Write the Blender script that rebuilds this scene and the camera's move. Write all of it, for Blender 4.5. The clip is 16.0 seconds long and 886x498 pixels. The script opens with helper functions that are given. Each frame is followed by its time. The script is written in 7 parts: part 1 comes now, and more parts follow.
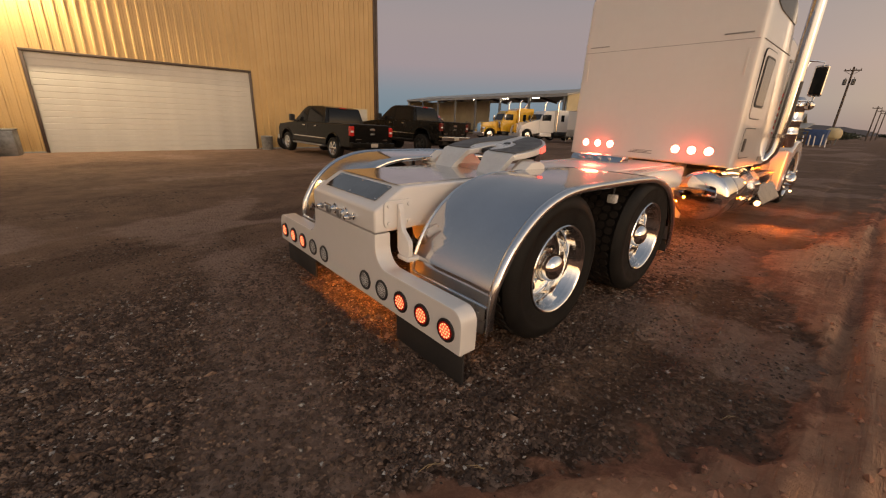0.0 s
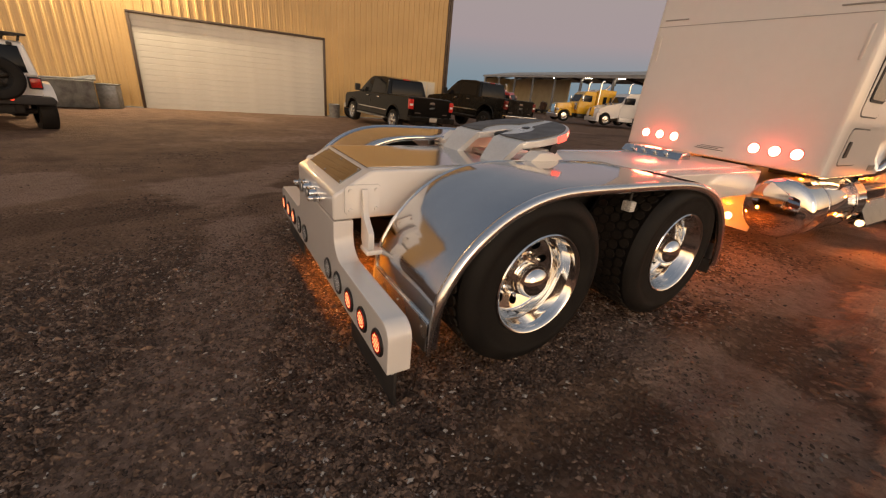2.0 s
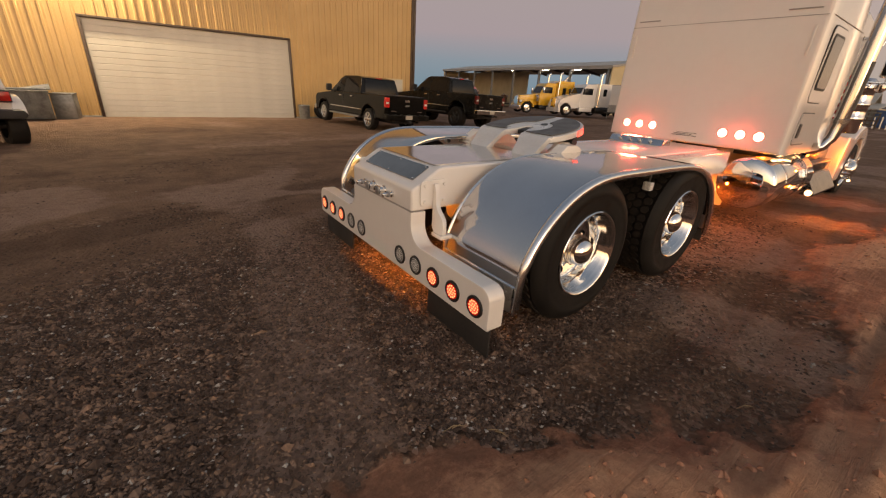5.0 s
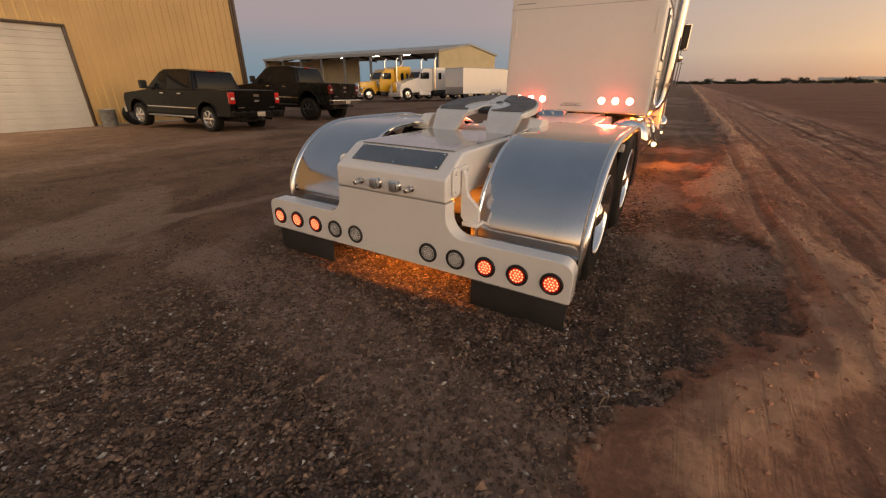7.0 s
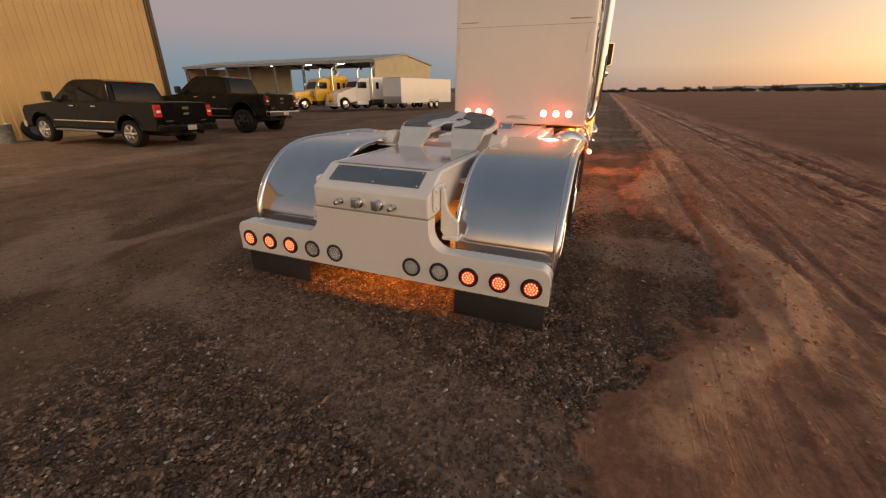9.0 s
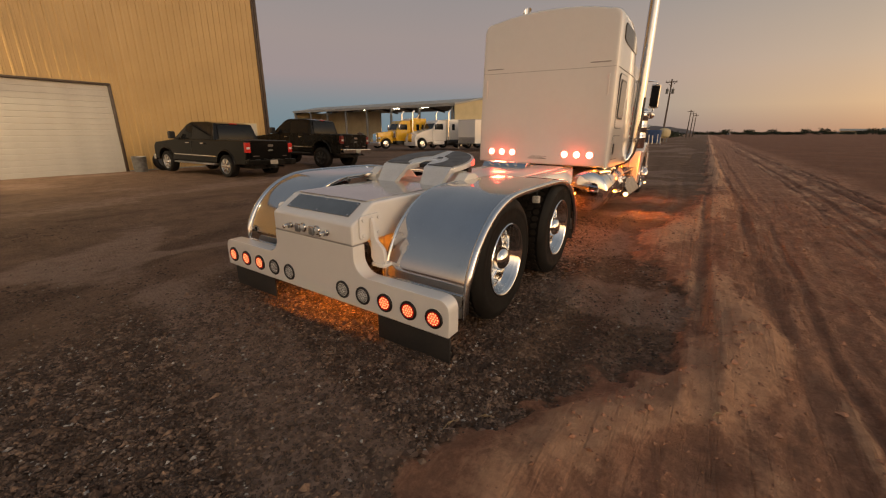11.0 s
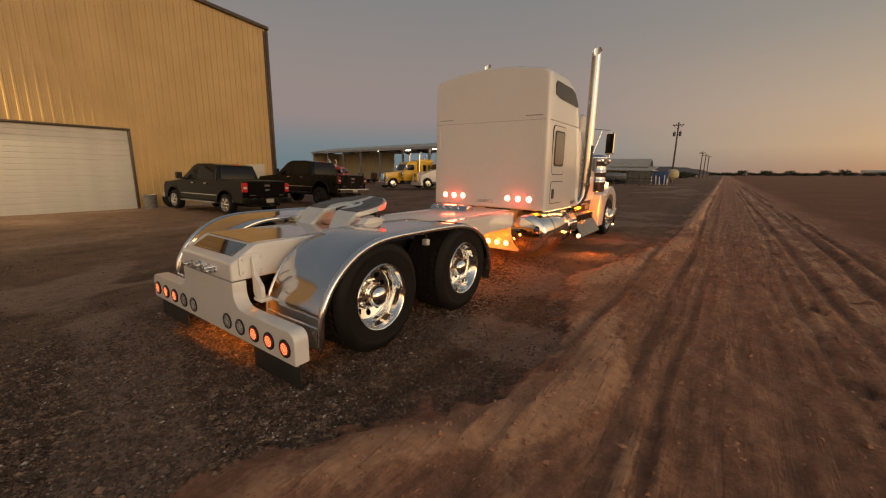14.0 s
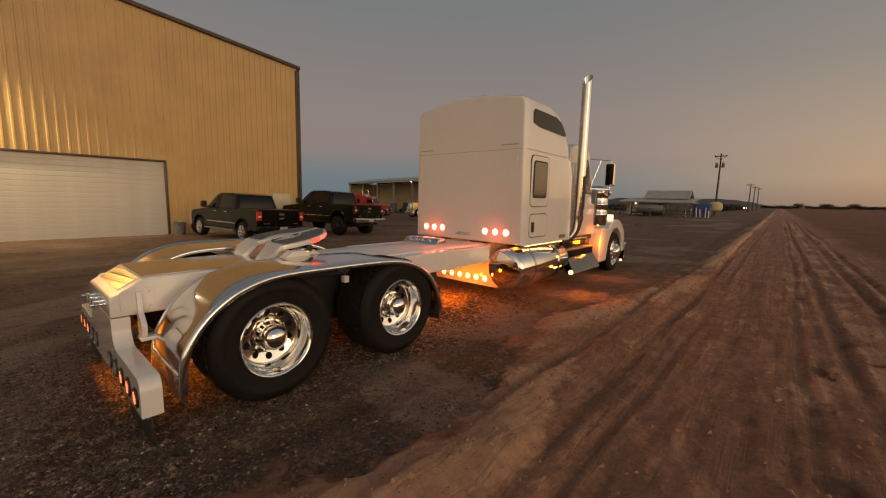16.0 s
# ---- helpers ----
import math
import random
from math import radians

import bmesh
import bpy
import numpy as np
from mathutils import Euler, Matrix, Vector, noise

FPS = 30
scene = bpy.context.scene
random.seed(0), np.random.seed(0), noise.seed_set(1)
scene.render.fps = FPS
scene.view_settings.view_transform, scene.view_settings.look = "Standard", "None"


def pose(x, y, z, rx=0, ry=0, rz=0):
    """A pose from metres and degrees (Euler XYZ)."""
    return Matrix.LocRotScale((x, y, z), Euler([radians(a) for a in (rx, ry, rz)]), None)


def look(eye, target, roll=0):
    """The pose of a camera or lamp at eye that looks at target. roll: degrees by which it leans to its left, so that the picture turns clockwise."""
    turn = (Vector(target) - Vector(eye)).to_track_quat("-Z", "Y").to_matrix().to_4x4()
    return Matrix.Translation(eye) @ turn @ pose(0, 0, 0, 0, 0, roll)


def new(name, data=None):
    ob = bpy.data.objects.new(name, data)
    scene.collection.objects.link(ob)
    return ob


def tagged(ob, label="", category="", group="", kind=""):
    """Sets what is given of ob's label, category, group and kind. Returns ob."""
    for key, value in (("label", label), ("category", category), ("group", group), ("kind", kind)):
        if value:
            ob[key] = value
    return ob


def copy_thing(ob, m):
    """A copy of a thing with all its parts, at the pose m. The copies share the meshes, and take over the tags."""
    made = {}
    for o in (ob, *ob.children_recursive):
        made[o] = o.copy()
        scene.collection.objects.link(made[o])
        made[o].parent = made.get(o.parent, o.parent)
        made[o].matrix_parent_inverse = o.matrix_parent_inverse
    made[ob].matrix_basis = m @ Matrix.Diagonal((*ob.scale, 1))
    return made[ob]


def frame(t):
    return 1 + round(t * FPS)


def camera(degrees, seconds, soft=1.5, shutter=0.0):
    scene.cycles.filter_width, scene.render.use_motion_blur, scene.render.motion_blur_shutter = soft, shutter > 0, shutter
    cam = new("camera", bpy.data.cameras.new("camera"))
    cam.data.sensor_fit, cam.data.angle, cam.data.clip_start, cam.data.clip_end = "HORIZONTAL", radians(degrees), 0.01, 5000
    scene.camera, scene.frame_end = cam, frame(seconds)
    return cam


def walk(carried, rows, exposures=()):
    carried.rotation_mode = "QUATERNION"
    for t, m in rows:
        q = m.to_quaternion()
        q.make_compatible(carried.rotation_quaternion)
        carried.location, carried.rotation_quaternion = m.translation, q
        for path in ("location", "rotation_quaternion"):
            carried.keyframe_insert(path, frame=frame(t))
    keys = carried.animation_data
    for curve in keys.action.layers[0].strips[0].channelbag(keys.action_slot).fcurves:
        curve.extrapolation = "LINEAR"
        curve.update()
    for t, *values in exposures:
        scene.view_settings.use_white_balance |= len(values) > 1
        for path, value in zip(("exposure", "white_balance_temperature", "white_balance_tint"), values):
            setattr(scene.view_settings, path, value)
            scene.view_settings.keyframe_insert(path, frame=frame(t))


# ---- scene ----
cam = camera(98.0, 16.0, 1.2)
PATH = [
    (0, (2.382, -1.187, 1.361), (0.974, 0.079, 0.715), 2.4),
    (0.5, (2.411, -1.045, 1.361), (0.984, 0.177, 0.675), 3.5),
    (1, (2.319, -0.875, 1.376), (0.848, 0.273, 0.655), 4.5),
    (1.5, (2.310, -0.711, 1.364), (0.785, 0.346, 0.618), 5.1),
    (2, (2.435, -0.551, 1.395), (0.880, 0.443, 0.626), 5.5),
    (2.5, (2.486, -0.404, 1.410), (0.911, 0.560, 0.643), 5.9),
    (3, (2.504, -0.314, 1.421), (0.885, 0.561, 0.637), 6.2),
    (3.5, (2.647, -0.424, 1.444), (0.977, 0.322, 0.636), 6.6),
    (6, (2.017, -1.772, 1.368), (0.856, -0.344, 0.587), 1.0),
    (6.5, (1.734, -1.883, 1.319), (0.693, -0.370, 0.525), 0.5),
    (7, (1.530, -1.908, 1.347), (0.609, -0.325, 0.544), 0.6),
    (7.5, (1.419, -1.971, 1.356), (0.658, -0.311, 0.542), 1.6),
    (8, (1.260, -2.108, 1.376), (0.679, -0.371, 0.572), 2.3),
    (8.5, (1.225, -2.157, 1.405), (0.639, -0.415, 0.616), 1.8),
    (9, (1.359, -2.108, 1.435), (0.687, -0.388, 0.669), 0.6),
    (11.5, (2.525, -1.736, 1.444), (1.452, -0.142, 0.890), 1.1),
    (12, (2.693, -1.844, 1.468), (1.619, -0.241, 0.942), 1.2),
    (12.5, (2.887, -1.843, 1.499), (1.800, -0.240, 1.001), 1.1),
    (13, (3.152, -1.756, 1.525), (2.050, -0.154, 1.056), 1.1),
    (13.5, (3.340, -1.619, 1.543), (2.223, -0.018, 1.107), 1.1),
    (14, (3.409, -1.370, 1.557), (2.270, 0.224, 1.150), 1.0),
    (14.5, (3.584, -1.138, 1.557), (2.388, 0.425, 1.200), 0.7),
    (15, (3.820, -0.955, 1.579), (2.590, 0.591, 1.263), 1.1),
    (15.5, (3.911, -0.731, 1.573), (2.668, 0.807, 1.277), 1.2),
    (16, (3.977, -0.463, 1.586), (2.679, 1.037, 1.327), 1.4),
]
EXPOSURES = [(0.0, 0.22, 7100, 15), (3.5, 0.35, 7100, 15), (9.0, 0.35, 7200, 14), (11.5, 0.1, 7450, 12), (14.5, -0.1, 7550, 11), (16.0, -0.2, 7600, 11)]
walk(cam, [(t, look(eye, target, roll)) for t, eye, target, roll in PATH], EXPOSURES)

# ---- sky after sunset; the glow lies behind and to the right of the walk ----
world = bpy.data.worlds.new("dusk")
scene.world = world
world.use_nodes = True
wn, wl = world.node_tree.nodes, world.node_tree.links
wn.clear()


def wmath(op, a, b=None):
    n = wn.new("ShaderNodeMath")
    n.operation = op
    for i, v in enumerate((a, b)):
        if v is None:
            continue
        if isinstance(v, (int, float)):
            n.inputs[i].default_value = v
        else:
            wl.new(v, n.inputs[i])
    return n.outputs[0]


def wramp(fac, stops):
    n = wn.new("ShaderNodeValToRGB")
    el = n.color_ramp.elements
    while len(el) < len(stops):
        el.new(0.5)
    for e, (at, col) in zip(el, stops):
        e.position, e.color = at, (*col, 1)
    wl.new(fac, n.inputs[0])
    return n.outputs[0]


SUNSET = radians(106)  # clockwise from +y
w_dir = wn.new("ShaderNodeTexCoord").outputs["Generated"]
w_sep = wn.new("ShaderNodeSeparateXYZ")
wl.new(w_dir, w_sep.inputs[0])
w_x, w_y, w_z = w_sep.outputs
w_dot = wmath("ADD", wmath("MULTIPLY", w_x, math.sin(SUNSET)), wmath("MULTIPLY", w_y, math.cos(SUNSET)))
w_hor = wmath("MAXIMUM", wmath("SQRT", wmath("SUBTRACT", 1.0, wmath("MULTIPLY", w_z, w_z))), 0.001)
w_side = wmath("ADD", wmath("MULTIPLY", wmath("DIVIDE", w_dot, w_hor), 0.5), 0.5)
w_el = wmath("MAXIMUM", wmath("SUBTRACT", w_z, 0.005), 0.0)
away = wramp(w_el, [(0.0, (0.105, 0.16, 0.2)), (0.05, (0.135, 0.175, 0.21)), (0.11, (0.212, 0.188, 0.205)), (0.19, (0.216, 0.193, 0.202)),
                    (0.4, (0.15, 0.17, 0.195)), (1.0, (0.095, 0.122, 0.16))])
across = wramp(w_el, [(0.0, (0.38, 0.2, 0.11)), (0.05, (0.5, 0.33, 0.19)), (0.13, (0.4, 0.315, 0.235)), (0.27, (0.24, 0.235, 0.222)),
                      (0.45, (0.16, 0.178, 0.195)), (1.0, (0.095, 0.122, 0.16))])
toward = wramp(w_el, [(0.0, (1.5, 0.78, 0.3)), (0.07, (1.75, 1.15, 0.62)), (0.2, (1.25, 1.0, 0.74)), (0.36, (0.62, 0.58, 0.55)),
                      (0.6, (0.25, 0.265, 0.3)), (1.0, (0.095, 0.122, 0.16))])


def wmix(fac, a, b):
    n = wn.new("ShaderNodeMix")
    n.data_type = "RGBA"
    wl.new(fac, n.inputs[0]), wl.new(a, n.inputs[6]), wl.new(b, n.inputs[7])
    return n.outputs[2]


def wstep(v, lo, hi):
    n = wn.new("ShaderNodeMapRange")
    n.interpolation_type = "SMOOTHSTEP"
    wl.new(v, n.inputs[0])
    n.inputs[1].default_value, n.inputs[2].default_value = lo, hi
    return n.outputs[0]


w_col = wmix(wstep(w_side, 0.44, 0.92), wmix(wstep(w_side, 0.10, 0.62), away, across), toward)
w_bg = wn.new("ShaderNodeBackground")
w_bg.inputs[1].default_value = 1.35
wl.new(w_col, w_bg.inputs[0])
wl.new(w_bg.outputs[0], wn.new("ShaderNodeOutputWorld").inputs[0])


def lamp(name, kind, at, energy, color, size=0.1, aim=None, **more):
    data = bpy.data.lights.new(name, kind)
    data.energy, data.color = energy, color
    if kind == "AREA":
        data.size = size
    else:
        data.shadow_soft_size = size
    if kind == "SPOT":
        data.spot_size, data.spot_blend = more.get("cone", 2.0), 0.8
    ob = new(name, data)
    ob.matrix_world = look(at, aim) if aim else pose(*at)
    return ob


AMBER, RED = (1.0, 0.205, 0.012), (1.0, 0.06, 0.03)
# last glow of the set sun, a wide soft source low on the horizon
glow = bpy.data.lights.new("afterglow", "SUN")
glow.energy, glow.color, glow.angle = 0.45, (1.0, 0.82, 0.6), radians(30)
new("afterglow", glow).matrix_world = look((math.sin(SUNSET) * 60, math.cos(SUNSET) * 60, 14), (0, 0, 0))
# the wall lamp over the roll-up door
lamp("wall_lamp_light", "SPOT", (-18.38, -2.6, 6.5), 2900, (1.0, 0.84, 0.56), 0.15, (-18.78, -2.6, 0.0), cone=2.9)
# unseen lamps that add the amber glow under the truck
lamp("amber_glow_rear", "SPOT", (0, 0.36, 0.6), 42, (1.0, 0.3, 0.025), 0.05, (0, 0.1, 0.0), cone=2.5)
lamp("amber_glow_gap", "POINT", (0.46, 0.5, 0.4), 1.6, (1.0, 0.3, 0.025), 0.03)
lamp("amber_glow_panel", "POINT", (0.1, 4.2, 0.18), 26, AMBER, 0.03)
lamp("amber_glow_axle", "POINT", (0.2, 3.7, 0.3), 22, AMBER, 0.04)
lamp("amber_glow_sill", "POINT", (0.9, 4.85, 0.875), 2.5, AMBER, 0.02)
lamp("amber_glow_sill", "POINT", (0.93, 5.75, 0.872), 2.5, AMBER, 0.02)
lamp("amber_glow_under", "POINT", (0.3, 6.2, 0.2), 12, AMBER, 0.04)
lamp("amber_glow_step", "SPOT", (1.36, 6.42, 0.31), 40, AMBER, 0.03, (1.85, 5.4, 0.0), cone=2.0)
# added lamp without a body behind the front fender, to light it amber
lamp("amber_glow_front", "POINT", (1.3, 7.83, 0.74), 14, AMBER, 0.03)
# fill lamps added before the brake lamps: red spill on deck, halo on sleeper
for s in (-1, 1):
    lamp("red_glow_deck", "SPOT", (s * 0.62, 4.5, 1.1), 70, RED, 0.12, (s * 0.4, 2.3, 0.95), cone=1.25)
    lamp("red_glow_face", "POINT", (s * 0.645, 4.5, 1.07), 1.5, RED, 0.12)

# ---- materials ----
def rgb(*c):
    return (*c, 1.0)


def mat(name, base, rough=0.5, metal=0.0, vary=0.12, scale=6.0, fine=60.0, bump=0.0, tint=None, coat=0.0, rough_vary=0.1, piece=0.0, spec=0.5, island=0.0):
    """A surface with stains at one scale and grain at another."""
    m = bpy.data.materials.new(name)
    m.use_nodes = True
    n, l = m.node_tree.nodes, m.node_tree.links
    b = n["Principled BSDF"]
    b.inputs["Roughness"].default_value, b.inputs["Metallic"].default_value = rough, metal
    b.inputs["Coat Weight"].default_value = coat
    b.inputs["Specular IOR Level"].default_value = spec
    b.inputs["Coat Roughness"].default_value = 0.06
    tc = n.new("ShaderNodeTexCoord").outputs["Object"]
    n1, n2 = n.new("ShaderNodeTexNoise"), n.new("ShaderNodeTexNoise")
    for t, s, d in ((n1, scale, 5), (n2, fine, 3)):
        l.new(tc, t.inputs["Vector"])
        t.inputs["Scale"].default_value, t.inputs["Detail"].default_value = s, d
    add = n.new("ShaderNodeMath")
    add.operation = "MULTIPLY_ADD"
    l.new(n2.outputs[0], add.inputs[0])
    add.inputs[1].default_value = 0.5
    l.new(n1.outputs[0], add.inputs[2])
    fac = n.new("ShaderNodeMapRange")
    fac.inputs[1].default_value, fac.inputs[2].default_value = 0.55, 1.0
    l.new(add.outputs[0], fac.inputs[0])
    value = fac.outputs[0]
    if piece:
        info = n.new("ShaderNodeObjectInfo")
        p = n.new("ShaderNodeMath")
        p.operation = "MULTIPLY_ADD"
        l.new(info.outputs["Random"], p.inputs[0])
        p.inputs[1].default_value = piece
        l.new(value, p.inputs[2])
        value = p.outputs[0]
    if island:
        info = n.new("ShaderNodeNewGeometry")
        p = n.new("ShaderNodeMath")
        p.operation = "MULTIPLY_ADD"
        l.new(info.outputs["Random Per Island"], p.inputs[0])
        p.inputs[1].default_value = island
        l.new(value, p.inputs[2])
        value = p.outputs[0]
    mix = n.new("ShaderNodeMix")
    mix.data_type = "RGBA"
    l.new(value, mix.inputs[0])
    other = tint or tuple(c * (1 - 2 * vary) for c in base)
    mix.inputs[6].default_value, mix.inputs[7].default_value = rgb(*base), rgb(*other)
    l.new(mix.outputs[2], b.inputs["Base Color"])
    if rough_vary:
        r = n.new("ShaderNodeMapRange")
        l.new(n1.outputs[0], r.inputs[0])
        r.inputs[1].default_value, r.inputs[2].default_value = 0.3, 0.7
        r.inputs[3].default_value, r.inputs[4].default_value = max(rough - rough_vary, 0.02), min(rough + rough_vary, 1)
        l.new(r.outputs[0], b.inputs["Roughness"])
    if bump:
        bp = n.new("ShaderNodeBump")
        bp.inputs["Distance"].default_value = bump
        bp.inputs["Strength"].default_value = 0.8
        l.new(add.outputs[0], bp.inputs["Height"])
        l.new(bp.outputs[0], b.inputs["Normal"])
    return m


def glowing(name, color, strength):
    m = bpy.data.materials.new(name)
    m.use_nodes = True
    b = m.node_tree.nodes["Principled BSDF"]
    b.inputs["Base Color"].default_value = rgb(*(0.5 * c for c in color))
    b.inputs["Emission Color"].default_value = rgb(*color)
    b.inputs["Emission Strength"].default_value = strength
    return m


WHITE_PAINT = mat("white_paint", (0.74, 0.71, 0.675), 0.25, 0, 0.018, 1.5, 12, 0, coat=1.0, rough_vary=0.0)
SEAM_GREY = mat("grey_paint_joint", (0.33, 0.31, 0.29), 0.5, 0, 0.1, 6, 40, 0)
BRUSHED = mat("brushed_edge_steel", (0.72, 0.72, 0.73), 0.22, 1, 0.05, 5, 80, 0, rough_vary=0.05)
# tread blocks get a lighter rubber than the grooves between them
TREAD = mat("dusty_tread_rubber", (0.016, 0.0135, 0.012), 0.75, 0, 0.2, 9, 70, 0.001, tint=(0.03, 0.0245, 0.02), spec=0.15)
DARK_TAIL = mat("dark_tail_lens", (0.16, 0.012, 0.01), 0.25, 0, 0.2, 20, 80, 0, coat=0.3)
CREAM_PAINT = mat("white_frame_paint", (0.74, 0.7, 0.64), 0.36, 0, 0.03, 3, 30, 0, coat=0.25, rough_vary=0.06)
CHROME = mat("chrome", (0.82, 0.81, 0.79), 0.06, 1, 0.05, 5, 40, 0, rough_vary=0.03)
STAINLESS = mat("polished_stainless", (0.55, 0.55, 0.565), 0.1, 1, 0.05, 3, 90, 0, rough_vary=0.03)
STEP_DARK = mat("dark_step_metal", (0.1, 0.096, 0.092), 0.12, 1, 0.12, 6, 60, 0.0006)
WING_STEEL = mat("wing_steel", (0.2, 0.195, 0.19), 0.1, 1, 0.12, 6, 60, 0.0006)
SKIRT_STEEL = mat("satin_skirt_steel", (0.6, 0.59, 0.57), 0.26, 1, 0.08, 6, 70, 0.0003)
DULL_STEEL = mat("dull_steel", (0.42, 0.42, 0.43), 0.42, 1, 0.12, 8, 60, 0.001)
SATIN_STEEL = mat("satin_steel_plate", (0.72, 0.71, 0.69), 0.34, 0.35, 0.08, 6, 70, 0.0005)
WHEEL_ALLOY = mat("polished_wheel_alloy", (0.8, 0.79, 0.77), 0.1, 1, 0.05, 6, 60, 0, rough_vary=0.04)
PLATE_GREY = mat("grey_wear_plate", (0.12, 0.117, 0.117), 0.6, 0.0, 0.15, 9, 80, 0.001)
MIRROR_PLATE = mat("polished_panel", (0.32, 0.31, 0.3), 0.03, 1, 0.1, 5, 60, 0, rough_vary=0.0)
LID_STEEL = mat("polished_lid", (0.62, 0.61, 0.6), 0.12, 1, 0.05, 4, 60, 0, rough_vary=0.03)
RUBBER = mat("tyre_rubber", (0.0075, 0.007, 0.0068), 0.62, 0, 0.2, 9, 70, 0.001, tint=(0.015, 0.013, 0.0115), spec=0.18)
BLACK_PLASTIC = mat("black_plastic", (0.015, 0.015, 0.016), 0.5, 0, 0.15, 6, 60, 0.0005)
BLACK_FLAP = mat("black_rubber_flap", (0.012, 0.012, 0.013), 0.65, 0, 0.2, 4, 50, 0.001, tint=(0.03, 0.025, 0.022))
BLACK_PAINT = mat("black_car_paint", (0.004, 0.004, 0.004), 0.16, 0, 0.1, 3, 40, 0, coat=0.12, rough_vary=0.05, spec=0.15)
BLACK_DUSTY = mat("dusty_black_paint", (0.005, 0.005, 0.0045), 0.25, 0, 0.1, 3, 40, 0, tint=(0.008, 0.0072, 0.0065), coat=0.0, spec=0.16)
DARK_GLASS = mat("dark_tinted_glass", (0.008, 0.009, 0.01), 0.06, 0, 0.05, 3, 30, 0, spec=0.25, coat=0.0, rough_vary=0.02)
WINDOW_GLASS = mat("smoked_window", (0.05, 0.05, 0.052), 0.08, 0, 0.05, 3, 30, 0, coat=0.6, rough_vary=0.02)
YELLOW_PAINT = mat("yellow_truck_paint", (0.72, 0.4, 0.03), 0.25, 0, 0.06, 3, 40, 0, coat=0.5)
RED_PAINT = mat("red_truck_paint", (0.4, 0.035, 0.03), 0.3, 0, 0.06, 3, 40, 0, coat=0.4)
WALL_TAN = mat("tan_sheet_metal", (0.54, 0.35, 0.145), 0.36, 0, 0.07, 0.8, 25, 0.0006, rough_vary=0.08, piece=0.12)
TRIM_BROWN = mat("dark_brown_trim", (0.07, 0.045, 0.03), 0.45, 0, 0.15, 4, 40, 0.0005)
BLIND = mat("pale_window_blind", (0.5, 0.46, 0.38), 0.3, 0, 0.1, 3, 30, 0, coat=0.4)
DOOR_WHITE = mat("white_door_slat", (0.56, 0.53, 0.46), 0.45, 0, 0.1, 1.3, 30, 0.0006, piece=0.12, tint=(0.47, 0.44, 0.38))
ROOF_METAL = mat("grey_roof_metal", (0.4, 0.38, 0.34), 0.5, 0, 0.1, 1, 20, 0.001)
SHED_WALL = mat("cream_shed_wall", (0.56, 0.46, 0.27), 0.5, 0, 0.08, 0.7, 20, 0.001)
SHED_DARK = mat("dark_shed_steel", (0.1, 0.09, 0.08), 0.6, 0, 0.15, 1, 20, 0.001)
RUST = mat("rusty_steel", (0.13, 0.06, 0.035), 0.75, 0.2, 0.25, 5, 60, 0.003, tint=(0.05, 0.03, 0.022))
GALVANISED = mat("galvanised_steel", (0.3, 0.3, 0.29), 0.5, 0.6, 0.2, 8, 60, 0.001)
WOOD_POLE = mat("weathered_pole_wood", (0.11, 0.08, 0.06), 0.8, 0, 0.25, 3, 40, 0.004)
LEAF = mat("dusk_foliage", (0.035, 0.045, 0.02), 0.8, 0, 0.3, 2, 20, 0)
BARK = mat("bark", (0.06, 0.045, 0.03), 0.9, 0, 0.3, 3, 30, 0)
HILL = mat("far_hill", (0.11, 0.095, 0.1), 1.0, 0, 0.2, 0.01, 0.1, 0)
BLUE_TARP = mat("blue_tarp", (0.03, 0.08, 0.22), 0.6, 0, 0.2, 2, 20, 0.01)
GREY_STUFF = mat("grey_metal_clutter", (0.18, 0.18, 0.17), 0.6, 0.3, 0.3, 4, 40, 0.002)
LENS_CLEAR = mat("clear_lamp_lens", (0.78, 0.77, 0.74), 0.2, 0.0, 0.3, 40, 160, 0.002, coat=0.5)
LED_RED = glowing("red_led", (1.0, 0.075, 0.035), 0.8)
LED_DIODE = glowing("red_led_diode", (1.0, 0.34, 0.14), 1.7)
LED_BRAKE = glowing("bright_red_led", (1.0, 0.25, 0.17), 9.0)
LED_STRIP = glowing("red_led_strip", (1.0, 0.1, 0.07), 1.6)
LED_AMBER = glowing("amber_led", (1.0, 0.6, 0.27), 4.6)
TAIL_RED = mat("red_tail_lens", (0.62, 0.02, 0.015), 0.2, 0, 0.2, 20, 80, 0, coat=0.6)
LAMP_WHITE = glowing("white_lamp", (1.0, 0.92, 0.75), 12)
STONE = mat("gravel_stone", (0.29, 0.186, 0.13), 0.75, 0, 0.25, 9, 60, 0.001, tint=(0.068, 0.044, 0.033), island=0.9, spec=0.22)
PALE_STONE = mat("pale_stone", (0.42, 0.37, 0.32), 0.8, 0, 0.2, 9, 60, 0.001)
CLOD = mat("dirt_clod", (0.42, 0.2, 0.12), 0.95, 0, 0.25, 9, 60, 0.002)
STRAW = mat("dry_straw", (0.32, 0.22, 0.12), 0.85, 0, 0.2, 9, 60, 0)
LAMP_RUBBER = mat("lamp_grommet_rubber", (0.012, 0.011, 0.011), 0.45, 0, 0.15, 8, 60, 0)
LENS_CELL = mat("grey_reflector_cells", (0.3, 0.29, 0.28), 0.18, 0.4, 0.2, 30, 120, 0)
PLATE_PALE = mat("number_plate", (0.45, 0.4, 0.33), 0.4, 0, 0.1, 10, 60, 0)


